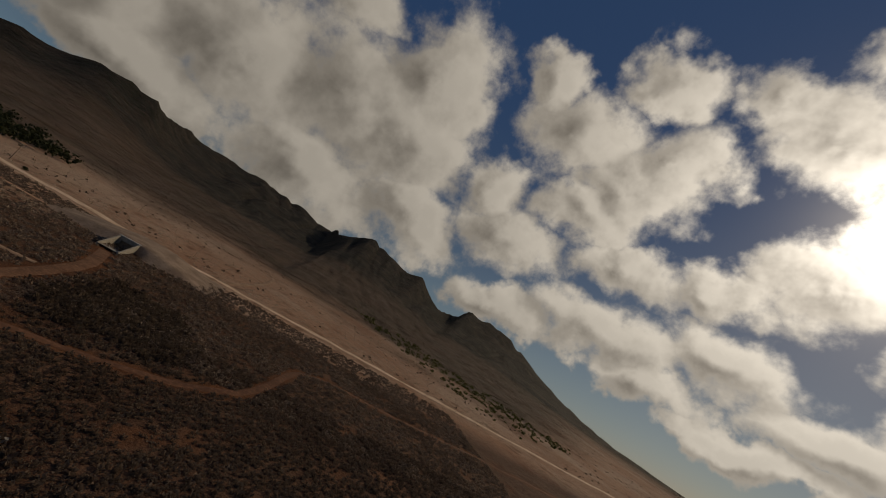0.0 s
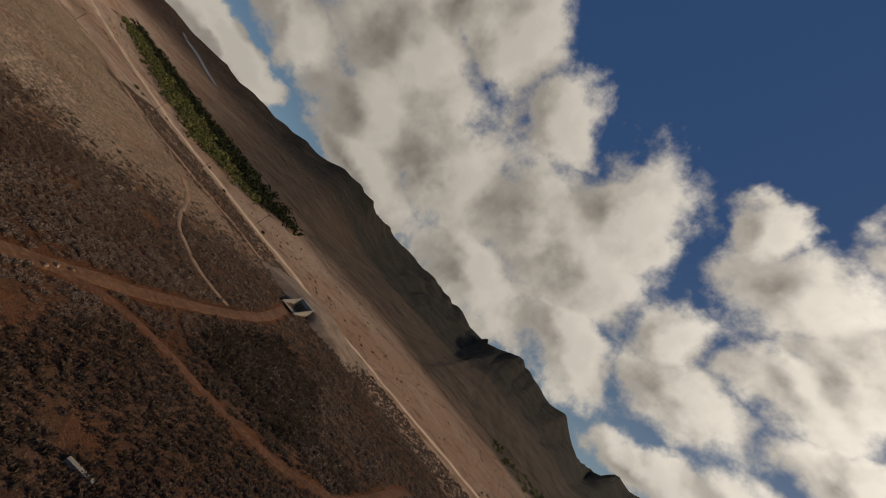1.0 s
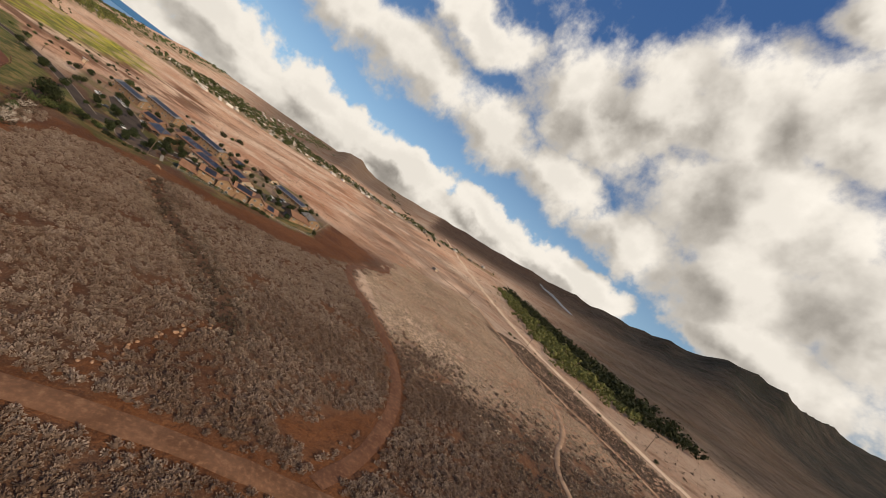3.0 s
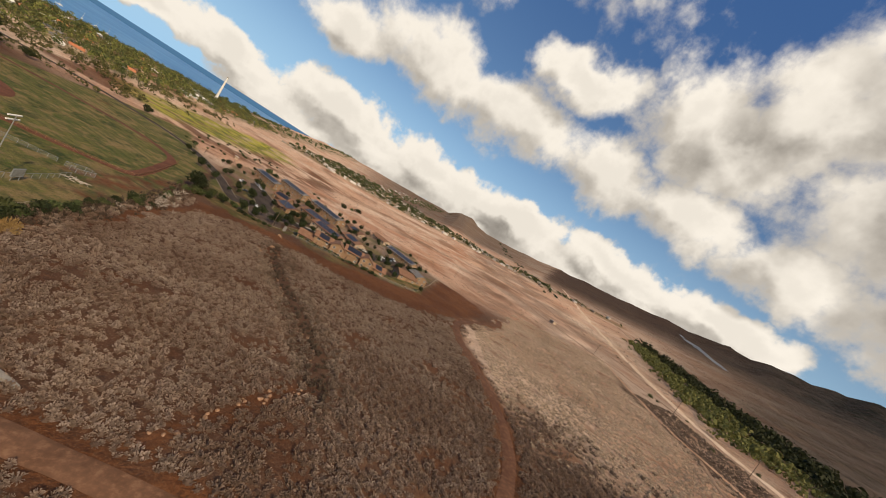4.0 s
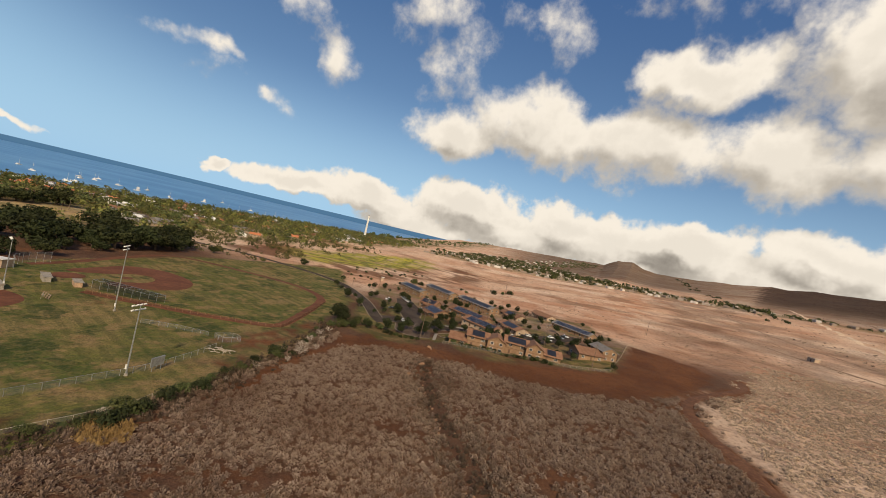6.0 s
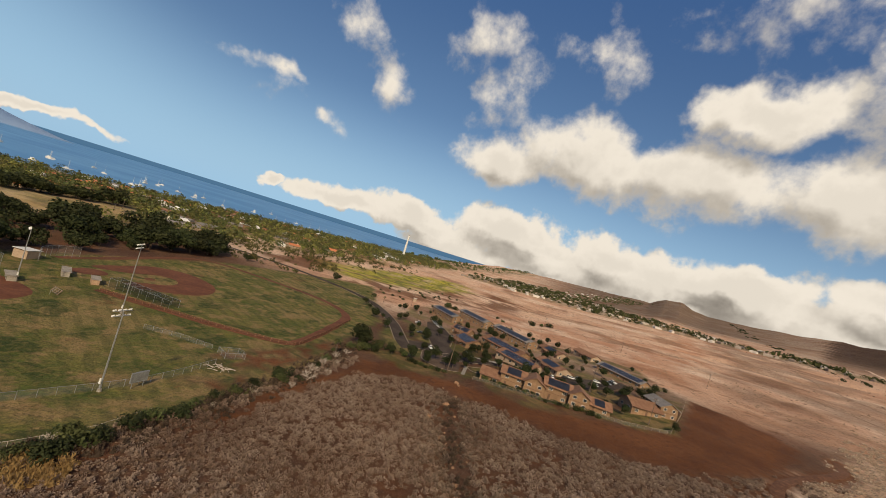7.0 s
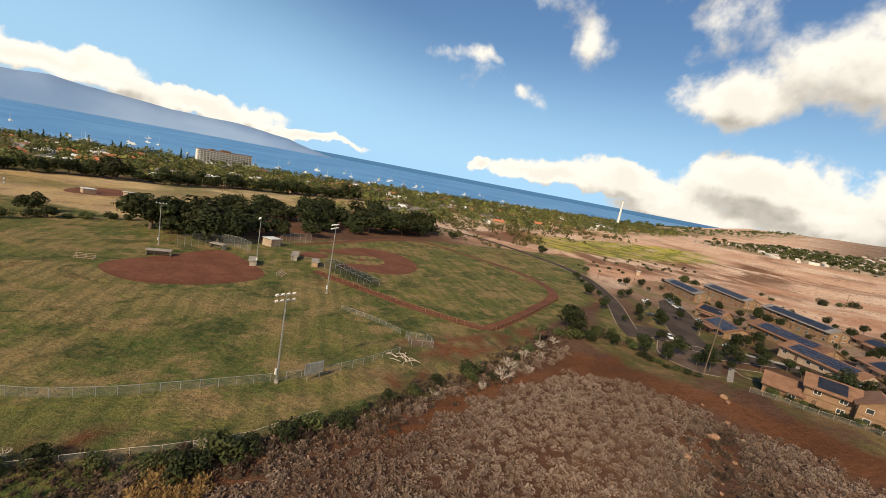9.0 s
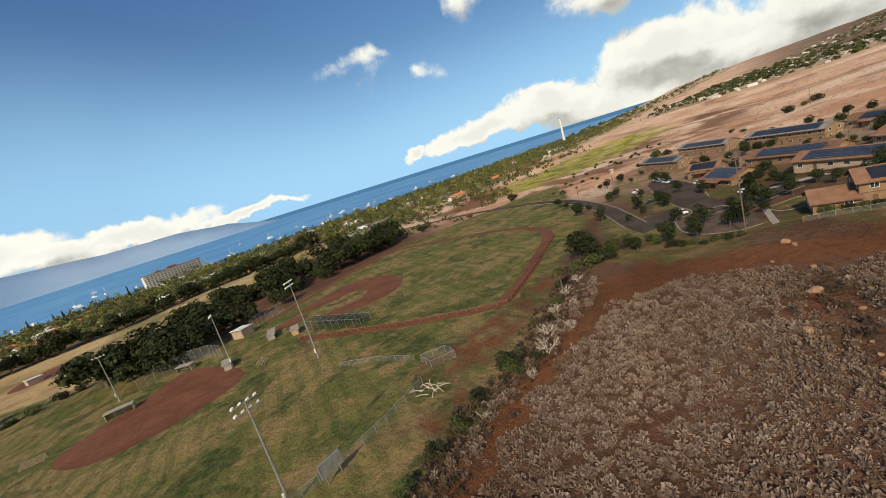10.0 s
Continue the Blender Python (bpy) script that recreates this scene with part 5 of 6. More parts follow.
def bleachers(x, y, yaw):
    root = thing("bleachers", "small weathered wooden bleachers on the grass", "bleachers", "bleachers", m=at(x, y, yaw))
    for k in range(4):
        part("bench", Build().box(-3.2, k * 0.7, 0.35 + 0.4 * k, 3.2, k * 0.7 + 0.3, 0.42 + 0.4 * k), MAT_BENCHWOOD, root)
    for s in (-2.8, 0, 2.8):
        part("frame", Build().box(s - 0.05, 0, -0.2, s + 0.05, 0.1, 0.35).box(s - 0.05, 2.2, -0.2, s + 0.05, 2.3, 1.55).tube((s, 0.1, 0.3), (s, 2.3, 1.5), 0.05, sides=5), MAT_STEEL, root)


bleachers(-183, -138, 235)
bleachers(-120, -160, 160)


def batting_cage():
    root = thing("batting_cage", "long dark netted batting cage with steel posts", "batting cage", m=at(-210.5, -134.5, 103))
    post = cylinder_mesh("post", 0.06, 0.06, 4.0, 6, MAT_STEEL)
    for i in range(9):
        for s in (-2.6, 2.6):
            ob = part("post", post, None, root)
            ob.location = (-16 + 4 * i, s, -0.3)
    rails = Build()
    for s in (-2.6, 2.6):
        rails.tube((-16, s, 3.7), (16, s, 3.7), 0.05, sides=5)
    for i in range(9):
        rails.tube((-16 + 4 * i, -2.6, 3.7), (-16 + 4 * i, 2.6, 3.7), 0.05, sides=5)
    part("rail", rails, MAT_STEEL, root)
    net = Build()
    for s in (-2.6, 2.6):
        net.add([(-16, s, 0), (16, s, 0), (16, s, 3.7), (-16, s, 3.7)], [(0, 1, 2, 3)])
    net.add([(-16, -2.6, 3.7), (16, -2.6, 3.7), (16, 2.6, 3.7), (-16, 2.6, 3.7)], [(0, 1, 2, 3)])
    part("netting", net, netting_material("dark_netting", 0.35, (0.03, 0.035, 0.03)), root)


batting_cage()


def scoreboard():
    root = thing("scoreboard", "small grey scoreboard on two posts at the outfield fence", "scoreboard", m=at(-164.5, -54.2, 188))
    part("panel", Build().box(-2.1, -0.15, 1.6, 2.1, 0.15, 3.9), mottled("scoreboard_paint", (0.16, 0.16, 0.155), (0.22, 0.22, 0.21), 0.6, 0.5), root)
    part("frame", Build().box(-2.2, -0.18, 3.9, 2.2, 0.18, 4.05).box(-2.2, -0.18, 1.45, 2.2, 0.18, 1.6).box(-2.2, -0.18, 1.6, -2.1, 0.18, 3.9).box(2.1, -0.18, 1.6, 2.2, 0.18, 3.9), MAT_STEEL, root)
    for s in (-1.5, 1.5):
        part("post", Build().tube((s, 0, -0.3), (s, 0, 1.5), 0.1), MAT_STEEL, root)


scoreboard()


def branch_pile():
    rng = np.random.RandomState(12)
    root = thing("branch_pile", "heap of bleached bent pipes and dead branches", "debris", m=at(-190.5, -57))
    for _ in range(16):
        b = Build()
        p = Vector((rng.uniform(-2, 2), rng.uniform(-1.5, 1.5), 0))
        d = Vector((rng.normal(), rng.normal(), rng.uniform(0.1, 0.5))).normalized()
        q = p + d * rng.uniform(1.2, 2.4)
        e = q + Vector((d.x * 1.2, d.y * 1.2, -q.z * 0.9))
        b.tube(p, q, 0.1, 0.09, 6).tube(q, e, 0.09, 0.06, 6)
        part("branch", b, MAT_DEADWOOD, root)


branch_pile()

# ---------------------------------------------------------------- the housing lot
MAT_OLD_ASPHALT = mottled("old_asphalt", (0.085, 0.058, 0.044), (0.12, 0.085, 0.066), 0.15, 0.95, bump=0.01, fine=10, spec=0.08)
MAT_KERB = mottled("weathered_kerb", (0.20, 0.155, 0.115), (0.28, 0.22, 0.165), 0.5, 0.9, bump=0.01, fine=6)
ACCESS = [(-370, -420), (-382, -355), (-397, -291), (-408, -245), (-402, -174), (-391, -139), (-372, -113), (-343, -84), (-320, -67), (-302, -54), (-292, -44)]
ribbon("access_road", ACCESS, 7.5, MAT_ASPHALT, "curving dark asphalt access road", "road", lift=0.07, wobble=0.05)
for off in (-4.0, 4.0):
    pts = []
    for (ax, ay), (bx_, by_) in zip(ACCESS[4:-1], ACCESS[5:]):
        l = math.hypot(bx_ - ax, by_ - ay)
        pts.append((ax - (by_ - ay) / l * off, ay + (bx_ - ax) / l * off))
    ribbon("kerb", pts, 0.5, MAT_KERB, "pale concrete kerb along the access road", "kerb", lift=0.16, wobble=0.0)
patch("car_park", [(-306, -60), (-298, -44), (-309, -34), (-298, -25), (-308, -14), (-319, -4), (-328, 12), (-334, 11), (-326, -10), (-317, -26), (-330, -37), (-352, -44), (-372, -55), (-394, -70), (-388, -80), (-368, -70), (-345, -58), (-322, -45)],
      MAT_ASPHALT, "dark asphalt car park between the houses", "car park", lift=0.09)
patch("car_park", [(-331, 30), (-345, 28), (-354, 36), (-378, 50), (-386, 60), (-380, 66), (-350, 54), (-336, 42)], MAT_ASPHALT, "small asphalt court among the houses", "car park", lift=0.09)
patch("car_park", [(-300, -40), (-281, -32), (-277, -18), (-282, -12), (-298, -17), (-304, -26)], MAT_OLD_ASPHALT, "worn brownish asphalt parking bay by the dirt strip", "car park", lift=0.1)
patch("footpath", [(-298, -14.5), (-279, -9.5), (-280, -8), (-299, -13)], MAT_CONCRETE, "pale concrete footpath", "footpath", lift=0.1)
patch("footpath", [(-330, -2), (-322, -20), (-320, -19), (-327, 0)], MAT_CONCRETE, "pale concrete footpath", "footpath", lift=0.13)

for pts in ([(-300, -40), (-281, -32), (-277, -18), (-282, -11.5)], [(-300, -43), (-309, -34.5), (-322, -46), (-346, -59), (-368, -71)], [(-299, -24), (-308, -15), (-318, -6)],
            [(-299, -14), (-309, -4), (-297, 1), (-290, -7), (-299, -14)], [(-330, -36), (-352, -43), (-373, -54), (-394, -69)], [(-303, -29), (-309, -32), (-312, -28), (-305, -23), (-303, -29)]):
    ribbon("kerb", pts, 0.45, MAT_KERB, "pale concrete kerb round the car park", "kerb", lift=0.18, wobble=0.0, step=1.0)


HOUSES = []


def gable_house(x, y, yaw, L, D, h, rise, roof, wall, label, solar=None, storeys=1, porch=0.0):
    """A house: walls, gable roof with eaves, windows with frames, doors, panels on the roof. Long side along local x."""
    root = thing("house", label, "house", "houses of the lot", m=at(x, y, yaw))
    HOUSES.append(root)
    base = -1.2
    part("wall", Build().box(-L / 2, -D / 2, base, L / 2, D / 2, h), wall, root)
    for s in (-1, 1):
        g = Build().add([(s * L / 2, -D / 2, h), (s * L / 2, D / 2, h), (s * L / 2, 0, h + rise), (s * (L / 2 - 0.25), -D / 2, h), (s * (L / 2 - 0.25), D / 2, h), (s * (L / 2 - 0.25), 0, h + rise)],
                        [(0, 1, 2), (3, 4, 5), (0, 1, 4, 3), (1, 2, 5, 4), (2, 0, 3, 5)])
        part("gable", g, wall, root)
    e, th = 0.9, 0.22
    k = rise / (D / 2)
    for s in (-1, 1):
        o = [(0, h + rise), (s * (D / 2 + e), h - e * k), (s * (D / 2 + e), h - e * k + th), (0, h + rise + th)]
        b = Build()
        vs = [(xx, yy, zz) for xx in (-L / 2 - 0.7, L / 2 + 0.7) for yy, zz in o]
        b.add(vs, [(0, 1, 2, 3), (7, 6, 5, 4), (0, 4, 5, 1), (1, 5, 6, 2), (2, 6, 7, 3), (3, 7, 4, 0)])
        slope = part("roof", b, roof, root)
        if solar and s in solar[1]:
            frac, mat = solar[0], solar[2]
            a0, a1 = 0.12, 0.86
            n_mod = max(1, int(L * frac / 8))
            w = L * frac / n_mod
            for q in range(n_mod):
                x0 = -L * frac / 2 + q * w + 0.15
                pb = Build()
                pts = []
                for t_, lift in ((a0, th + 0.06), (a1, th + 0.06), (a1, th + 0.14), (a0, th + 0.14)):
                    yy = s * (D / 2 + e) * t_
                    pts.append((yy, h + rise - (D / 2 + e) * t_ * k + lift))
                vs = [(xx, yy, zz) for xx in (x0, x0 + w - 0.3) for yy, zz in pts]
                pb.add(vs, [(0, 1, 2, 3), (7, 6, 5, 4), (0, 4, 5, 1), (1, 5, 6, 2), (2, 6, 7, 3), (3, 7, 4, 0)])
                part("solar_panel", pb, mat, slope, "dark blue solar panel" if mat is MAT_SOLAR else "black solar panel")
    for s in (-1, 1):
        part("fascia", Build().box(-L / 2 - 0.72, s * (D / 2 + e + 0.01) - 0.04, h - e * k - 0.12, L / 2 + 0.72, s * (D / 2 + e + 0.01) + 0.04, h - e * k + 0.1), MAT_TRIM, root)
    n = max(2, int(L / 4.2))
    for st in range(storeys):
        z = 1.0 + 2.9 * st
        for s in (-1, 1):
            for i in range(n):
                cx = -L / 2 + (i + 0.5) * L / n
                if st == 0 and i % 3 == 1:
                    part("door", Build().box(cx - 0.5, s * D / 2 - 0.04, 0.0, cx + 0.5, s * D / 2 + 0.05, 2.1), MAT_TRIM, root)
                    continue
                win = part("window", Build().box(cx - 0.75, s * D / 2 - 0.05, z, cx + 0.75, s * D / 2 + 0.03, z + 1.15), MAT_GLASS_DARK, root, "dark window")
                fr = Build()
                for x0, z0, x1, z1 in ((-0.85, -0.1, 0.85, 0.0), (-0.85, 1.15, 0.85, 1.25), (-0.85, 0, -0.75, 1.15), (0.75, 0, 0.85, 1.15), (-0.04, 0, 0.04, 1.15)):
                    fr.box(cx + x0, s * D / 2 - 0.05, z + z0, cx + x1, s * D / 2 + 0.07, z + z1)
                part("frame", fr, MAT_WHITE, win)
        for s in (-1, 1):
            for cy in (-D / 4, D / 4):
                win = part("window", Build().box(s * L / 2 - 0.05, cy - 0.7, z, s * L / 2 + 0.03, cy + 0.7, z + 1.15), MAT_GLASS_DARK, root, "dark window")
                fr = Build()
                for y0, z0, y1, z1 in ((-0.8, -0.1, 0.8, 0), (-0.8, 1.15, 0.8, 1.25), (-0.8, 0, -0.7, 1.15), (0.7, 0, 0.8, 1.15)):
                    fr.box(s * L / 2 - 0.05, cy + y0, z + z0, s * L / 2 + 0.07, cy + y1, z + z1)
                part("frame", fr, MAT_WHITE, win)
    if storeys > 1:
        part("floor_band", Build().box(-L / 2 - 0.04, -D / 2 - 0.04, 2.75, L / 2 + 0.04, D / 2 + 0.04, 2.95), MAT_TRIM, root)
    if porch:
        for s in (-1,):
            pr = Build().add([(-porch, -D / 2, 2.9), (porch, -D / 2, 2.9), (porch, -D / 2 - 3.2, 2.35), (-porch, -D / 2 - 3.2, 2.35), (-porch, -D / 2, 3.1), (porch, -D / 2, 3.1), (porch, -D / 2 - 3.2, 2.55), (-porch, -D / 2 - 3.2, 2.55)],
                             [(0, 1, 2, 3), (4, 5, 6, 7), (0, 1, 5, 4), (1, 2, 6, 5), (2, 3, 7, 6), (3, 0, 4, 7)])
            part("porch_roof", pr, roof, root)
            for px in (-porch + 0.2, 0, porch - 0.2):
                part("porch_post", Build().box(px - 0.1, -D / 2 - 3.0, base, px + 0.1, -D / 2 - 2.8, 2.4), MAT_TRIM, root)
    return root


TAN2 = "two-storey tan house with a brown gable roof"
both, front, back = (-1, 1), (-1,), (1,)
SOL, BLK = MAT_SOLAR, MAT_SOLAR_BLACK
# the row facing the red dirt strip; local -y looks out to the dirt
gable_house(-287.5, 2, -78, 9, 10, 3.0, 2.2, MAT_ROOF, MAT_WALL, "single-storey tan house end with a wide brown roof", porch=4)
gable_house(-290, 11.5, -78, 11, 10, 5.8, 2.2, MAT_ROOF, MAT_WALL, TAN2 + " and black panels", (0.6, both, BLK), 2, 3)
gable_house(-289.5, 21.5, 12, 10.5, 9, 5.6, 2.4, MAT_ROOF, MAT_WALL, TAN2 + " facing the dirt", None, 2, 0)
gable_house(-293.5, 31, -78, 12, 10, 5.8, 2.2, MAT_ROOF, MAT_WALL, TAN2 + " and black panels", (0.8, both, BLK), 2, 4)
gable_house(-293, 40.5, 12, 10.5, 8.5, 5.2, 2.4, MAT_ROOF, MAT_WALL, TAN2 + " facing the dirt", None, 2, 0)
gable_house(-297, 49, -78, 9.5, 9, 3.0, 2.0, MAT_ROOF, MAT_WALL, "single-storey tan house end with a brown roof", (0.5, back, BLK), 1, 3)
gable_house(-320, 67, -60, 15, 11, 3.4, 2.4, MAT_ROOF, MAT_WALL, "large single tan house at the end of the lot", None, 1, 4)
gable_house(-328, 76, 30, 13, 9, 5.4, 2.0, MAT_ROOF_GREY, MAT_WALL, "two-storey tan house wing with a grey roof", None, 2, 0)
gable_house(-404, 60, 55, 33, 10, 3.2, 2.0, MAT_ROOF_GREY, MAT_WALL, "long low tan building covered with solar panels", (0.92, both, SOL), 1, 0)
gable_house(-357, 21, 44, 22, 10.5, 3.0, 2.1, MAT_ROOF, MAT_WALL_LIGHT, "single-storey cream house with black panels", (0.6, both, BLK), 1, 3)
gable_house(-417, 12, 48, 22, 10, 3.0, 2.1, MAT_ROOF, MAT_WALL_LIGHT, "single-storey cream house with black panels on its roof", (0.45, both, BLK), 1, 3)
gable_house(-352, -32, 50, 17, 15, 3.2, 2.8, MAT_ROOF, MAT_WALL, "tan community building with a broad solar roof", (0.9, both, SOL), 1, 4)
gable_house(-371, -13, 62, 34, 12, 3.4, 2.4, MAT_ROOF, MAT_WALL, "long tan building with a solar roof", (0.75, both, SOL), 1, 0)
gable_house(-340, 4, 62, 28, 11, 3.4, 2.3, MAT_ROOF, MAT_WALL_LIGHT, "long cream building with a solar roof", (0.8, both, SOL), 1, 0)
gable_house(-424, -20, 57, 41, 11, 5.8, 2.0, MAT_ROOF_GREY, MAT_WALL, "long two-storey tan apartment block with black panels", (0.85, both, BLK), 2, 0)
gable_house(-466, -67, 58, 38, 11, 5.8, 2.0, MAT_ROOF_GREY, MAT_WALL, "long two-storey tan apartment block with black panels on top", (0.85, both, BLK), 2, 0)
gable_house(-436, -84, 56, 34, 11, 5.6, 2.0, MAT_ROOF_GREY, MAT_WALL, "long two-storey tan apartment block beside the car park", (0.8, both, BLK), 2, 0)
gable_house(-384, -49, 80, 14, 10, 3.6, 2.6, MAT_ROOF, MAT_WALL, "small tan building with a dark panelled roof", (0.85, front, BLK), 1, 3)
gable_house(-452, 34, 48, 20, 10, 3.0, 2.0, MAT_ROOF, MAT_WALL_LIGHT, "single-storey cream house at the back of the lot", None, 1, 3)


def make_car(label, paint):
    root = thing("car", label, "car", "parked cars")
    body = Build().prism([(-2.2, 0.35), (2.2, 0.35), (2.25, 0.75), (1.2, 0.92), (-2.15, 0.95), (-2.25, 0.6)], -0.86, 0.86)
    part("body", body, paint, root)
    part("cabin", Build().add([(-1.9, -0.8, 0.93), (0.95, -0.8, 0.93), (0.95, 0.8, 0.93), (-1.9, 0.8, 0.93), (-1.35, -0.66, 1.42), (0.2, -0.66, 1.42), (0.2, 0.66, 1.42), (-1.35, 0.66, 1.42)],
                              [(3, 2, 1, 0), (4, 5, 6, 7), (0, 1, 5, 4), (1, 2, 6, 5), (2, 3, 7, 6), (3, 0, 4, 7)]), MAT_GLASS_DARK, root, "dark glazed cabin")
    part("roof", Build().box(-1.38, -0.68, 1.42, 0.24, 0.68, 1.48), paint, root)
    for sx in (-1.35, 1.35):
        for sy in (-0.82, 0.82):
            part("wheel", Build().tube((sx, sy - 0.11, 0.33), (sx, sy + 0.11, 0.33), 0.33, sides=12), MAT_TYRE, root)
    for sy in (-0.6, 0.6):
        part("headlight", Build().box(2.2, sy - 0.15, 0.6, 2.27, sy + 0.15, 0.74), MAT_WHITE, root)
    return root


def paint(name, c):
    return mottled(name, c, tuple(v * 1.08 for v in c), 0.5, 0.3, spec=0.5)


CARS = [make_car("parked white saloon car", paint("white_car_paint", (0.7, 0.7, 0.69))), make_car("silver car parked on the asphalt", paint("silver_car_paint", (0.38, 0.39, 0.4))),
        make_car("red car parked on the asphalt", paint("red_car_paint", (0.30, 0.02, 0.02))), make_car("black car parked on the asphalt", paint("black_car_paint", (0.02, 0.02, 0.022))),
        make_car("grey-blue car parked on the asphalt", paint("blue_car_paint", (0.10, 0.14, 0.18)))]
spots = [(0, -398, -78, 150), (1, -394.5, -75.5, 150), (0, -391, -73, 150), (0, -386, -69, 150), (0, -382.5, -66, 150), (3, -379, -63, 150), (0, -372, -80, 330), (1, -368, -77.5, 330),
         (2, -356, -42.5, 130), (1, -360, -45, 130), (0, -363.5, -47.5, 130), (3, -340, -62, 320), (0, -324, -23, 60), (0, -328, 15, 20), (3, -346, 30, 120), (0, -350, 33, 120), (1, -353, 36.5, 120),
         (4, -366, 52, 60), (0, -362, 46, 120), (0, -376, 55, 60), (3, -371, 54, 60), (1, -349, 46, 200), (0, -335, 24, 20), (4, -332, 8, 15), (0, -310, -40, 45)]
used = set()
for k, x, y, yaw in spots:
    m = at(x, y, yaw, 0.1)
    if k in used:
        copy_thing(CARS[k], m)
    else:
        CARS[k].matrix_basis = m
        used.add(k)

# walls and hedges round the lot, utility poles
fence("lot_fence", [(-277, -3), (-279, 10), (-282, 24), (-286, 45), (-290, 62), (-296, 78), (-340, 87), (-384, 95)], 1.4, 3.0, "low fence along the edge of the housing lot", MAT_NET, MAT_KERB, 0.07)


def utility_pole(x, y, h, yaw, lean=0.0):
    root = thing("utility_pole", "tall weathered wooden utility pole with cross arms", "utility pole", "utility poles", m=at(x, y, yaw))
    part("pole", Build().tube((0, 0, -0.5), (lean, 0, h), 0.2, 0.13), MAT_WOODPOLE, root)
    for k in (0.6, 1.8):
        arm = part("cross_arm", Build().box(lean - 0.08, -1.3, h - k, lean + 0.08, 1.3, h - k + 0.14), MAT_WOODPOLE, root)
        for s in (-1.1, -0.4, 0.4, 1.1):
            part("insulator", Build().tube((lean, s, h - k + 0.14), (lean, s, h - k + 0.34), 0.06, 0.04, 6), MAT_WHITE, arm)


for x, y, h, yaw in ((-274, -14.5, 22, 20), (-322, 44, 14, 20), (-349, 4, 14, 20), (-386, 25, 13, 20), (-352, -72, 11, 40), (-431, -118, 13, 40), (-300, 70, 12, 20),
                     (-470, 120, 12, 30), (-560, 60, 12, 30), (-600, -25, 13, 30), (-330, 300, 12, 0), (-255, 300, 12, 0), (-205, 330, 12, 0), (-420, 270, 12, 0)):
    utility_pole(x, y, h, yaw)

# ---------------------------------------------------------------- trees near the fields and in the lot
rng_t = random.Random(7)
np_t = np.random.RandomState(17)

BROAD = [make_tree("shade_tree", "broad", 100 + i, MAT_LEAF_DARK, "broad dark green shade tree with a spreading crown", count=1250, size=0.48) for i in range(4)]
ROUND = [make_tree("small_tree", "round", 120 + i, MAT_LEAF_DARK, "small round dark green tree among the houses", count=760, size=0.24) for i in range(4)]
BUSH = [make_tree("bush", "bush", 140 + i, (MAT_LEAF_DARK if i % 2 else MAT_LEAF), "dense green bush on the bank", "bush", 820, 0.17) for i in range(4)]
PINE = [make_tree("column_pine", "pine", 160 + i, MAT_LEAF_PINE, "tall slim dark column pine near the shore", count=420, size=0.6) for i in range(2)]


def inside_places(poly, count, gap, avoid=()):
    """Random places in a polygon, at least gap apart."""
    xs, ys = [p[0] for p in poly], [p[1] for p in poly]
    out = []
    for _ in range(count * 60):
        x, y = rng_t.uniform(min(xs), max(xs)), rng_t.uniform(min(ys), max(ys))
        if not in_poly(np.array([x]), np.array([y]), poly)[0] or any(math.hypot(x - p[0], y - p[1]) < gap for p in out):
            continue
        if any(math.hypot(x - a, y - b) < r for a, b, r in avoid):
            continue
        out.append((x, y))
        if len(out) == count:
            break
    return out


places = [(x, y, 1.45) for x, y in [(-150, -212), (-163, -209), (-178, -211), (-156, -226), (-172, -228), (-190, -222), (-142, -222)]] + [(x, y, 1.25) for x, y in inside_places(BELT, 54, 8.5)]
places += [(-95, -250, 0.7), (-103, -236, 0.6), (-159, -289, 0.8), (-182, -308, 0.8), (-196, -311, 0.9), (-216, -313, 0.9), (10, -415, 1.1), (-10, -412, 1.2), (-430, -205, 0.6), (-360, -250, 0.8)]
row_line = [(20, -402), (-43, -420), (-125, -436), (-154, -430), (-216, -466), (-298, -486), (-339, -500), (-400, -518)]
for (ax, ay), (bx_, by_) in zip(row_line[:-1], row_line[1:]):
    k = int(math.hypot(bx_ - ax, by_ - ay) / 10)
    places += [(ax + (bx_ - ax) * i / k + rng_t.uniform(-2, 2), ay + (by_ - ay) * i / k + rng_t.uniform(-4, 4), 1.35) for i in range(k)]
spread(BROAD, places, "shade trees behind the fields", rng_t, 0.65, 1.6)

lot_trees = [(-367, -125), (-359, -115), (-338, -96), (-350, -53), (-345, -60), (-366, -88), (-402, -109), (-432, -112), (-310, -60), (-318, -75), (-326, -50), (-300, -22), (-294, -13), (-284, -20),
             (-277, -27), (-308, -8), (-313, 2), (-306, 10), (-316, 12), (-322, -12), (-312, 22), (-308, 30), (-316, 38), (-325, 40), (-330, 52), (-338, 60), (-345, 62), (-355, 68), (-366, 74), (-380, 78),
             (-392, 84), (-306, 52), (-304, 60), (-372, 30), (-380, 36), (-366, 8), (-378, 12), (-390, 0), (-396, 14), (-402, -30), (-390, -38), (-436, -2), (-440, 20), (-430, 34), (-448, -30), (-300, 80), (-425, -60),
             (-401, -113), (-423, -110), (-387, -75), (-383, -67), (-332, -55), (-299, -39), (-290, -28), (-308, -18), (-336, -21), (-320, -10), (-344, -94), (-357, -88), (-402, -141), (-375, 4), (-381, 12), (-329, 12), (-340, -3),
             (-405, -95), (-340, -40), (-352, 50), (-388, 48), (-410, 36), (-460, 10), (-480, -40), (-460, -110), (-330, -22)]
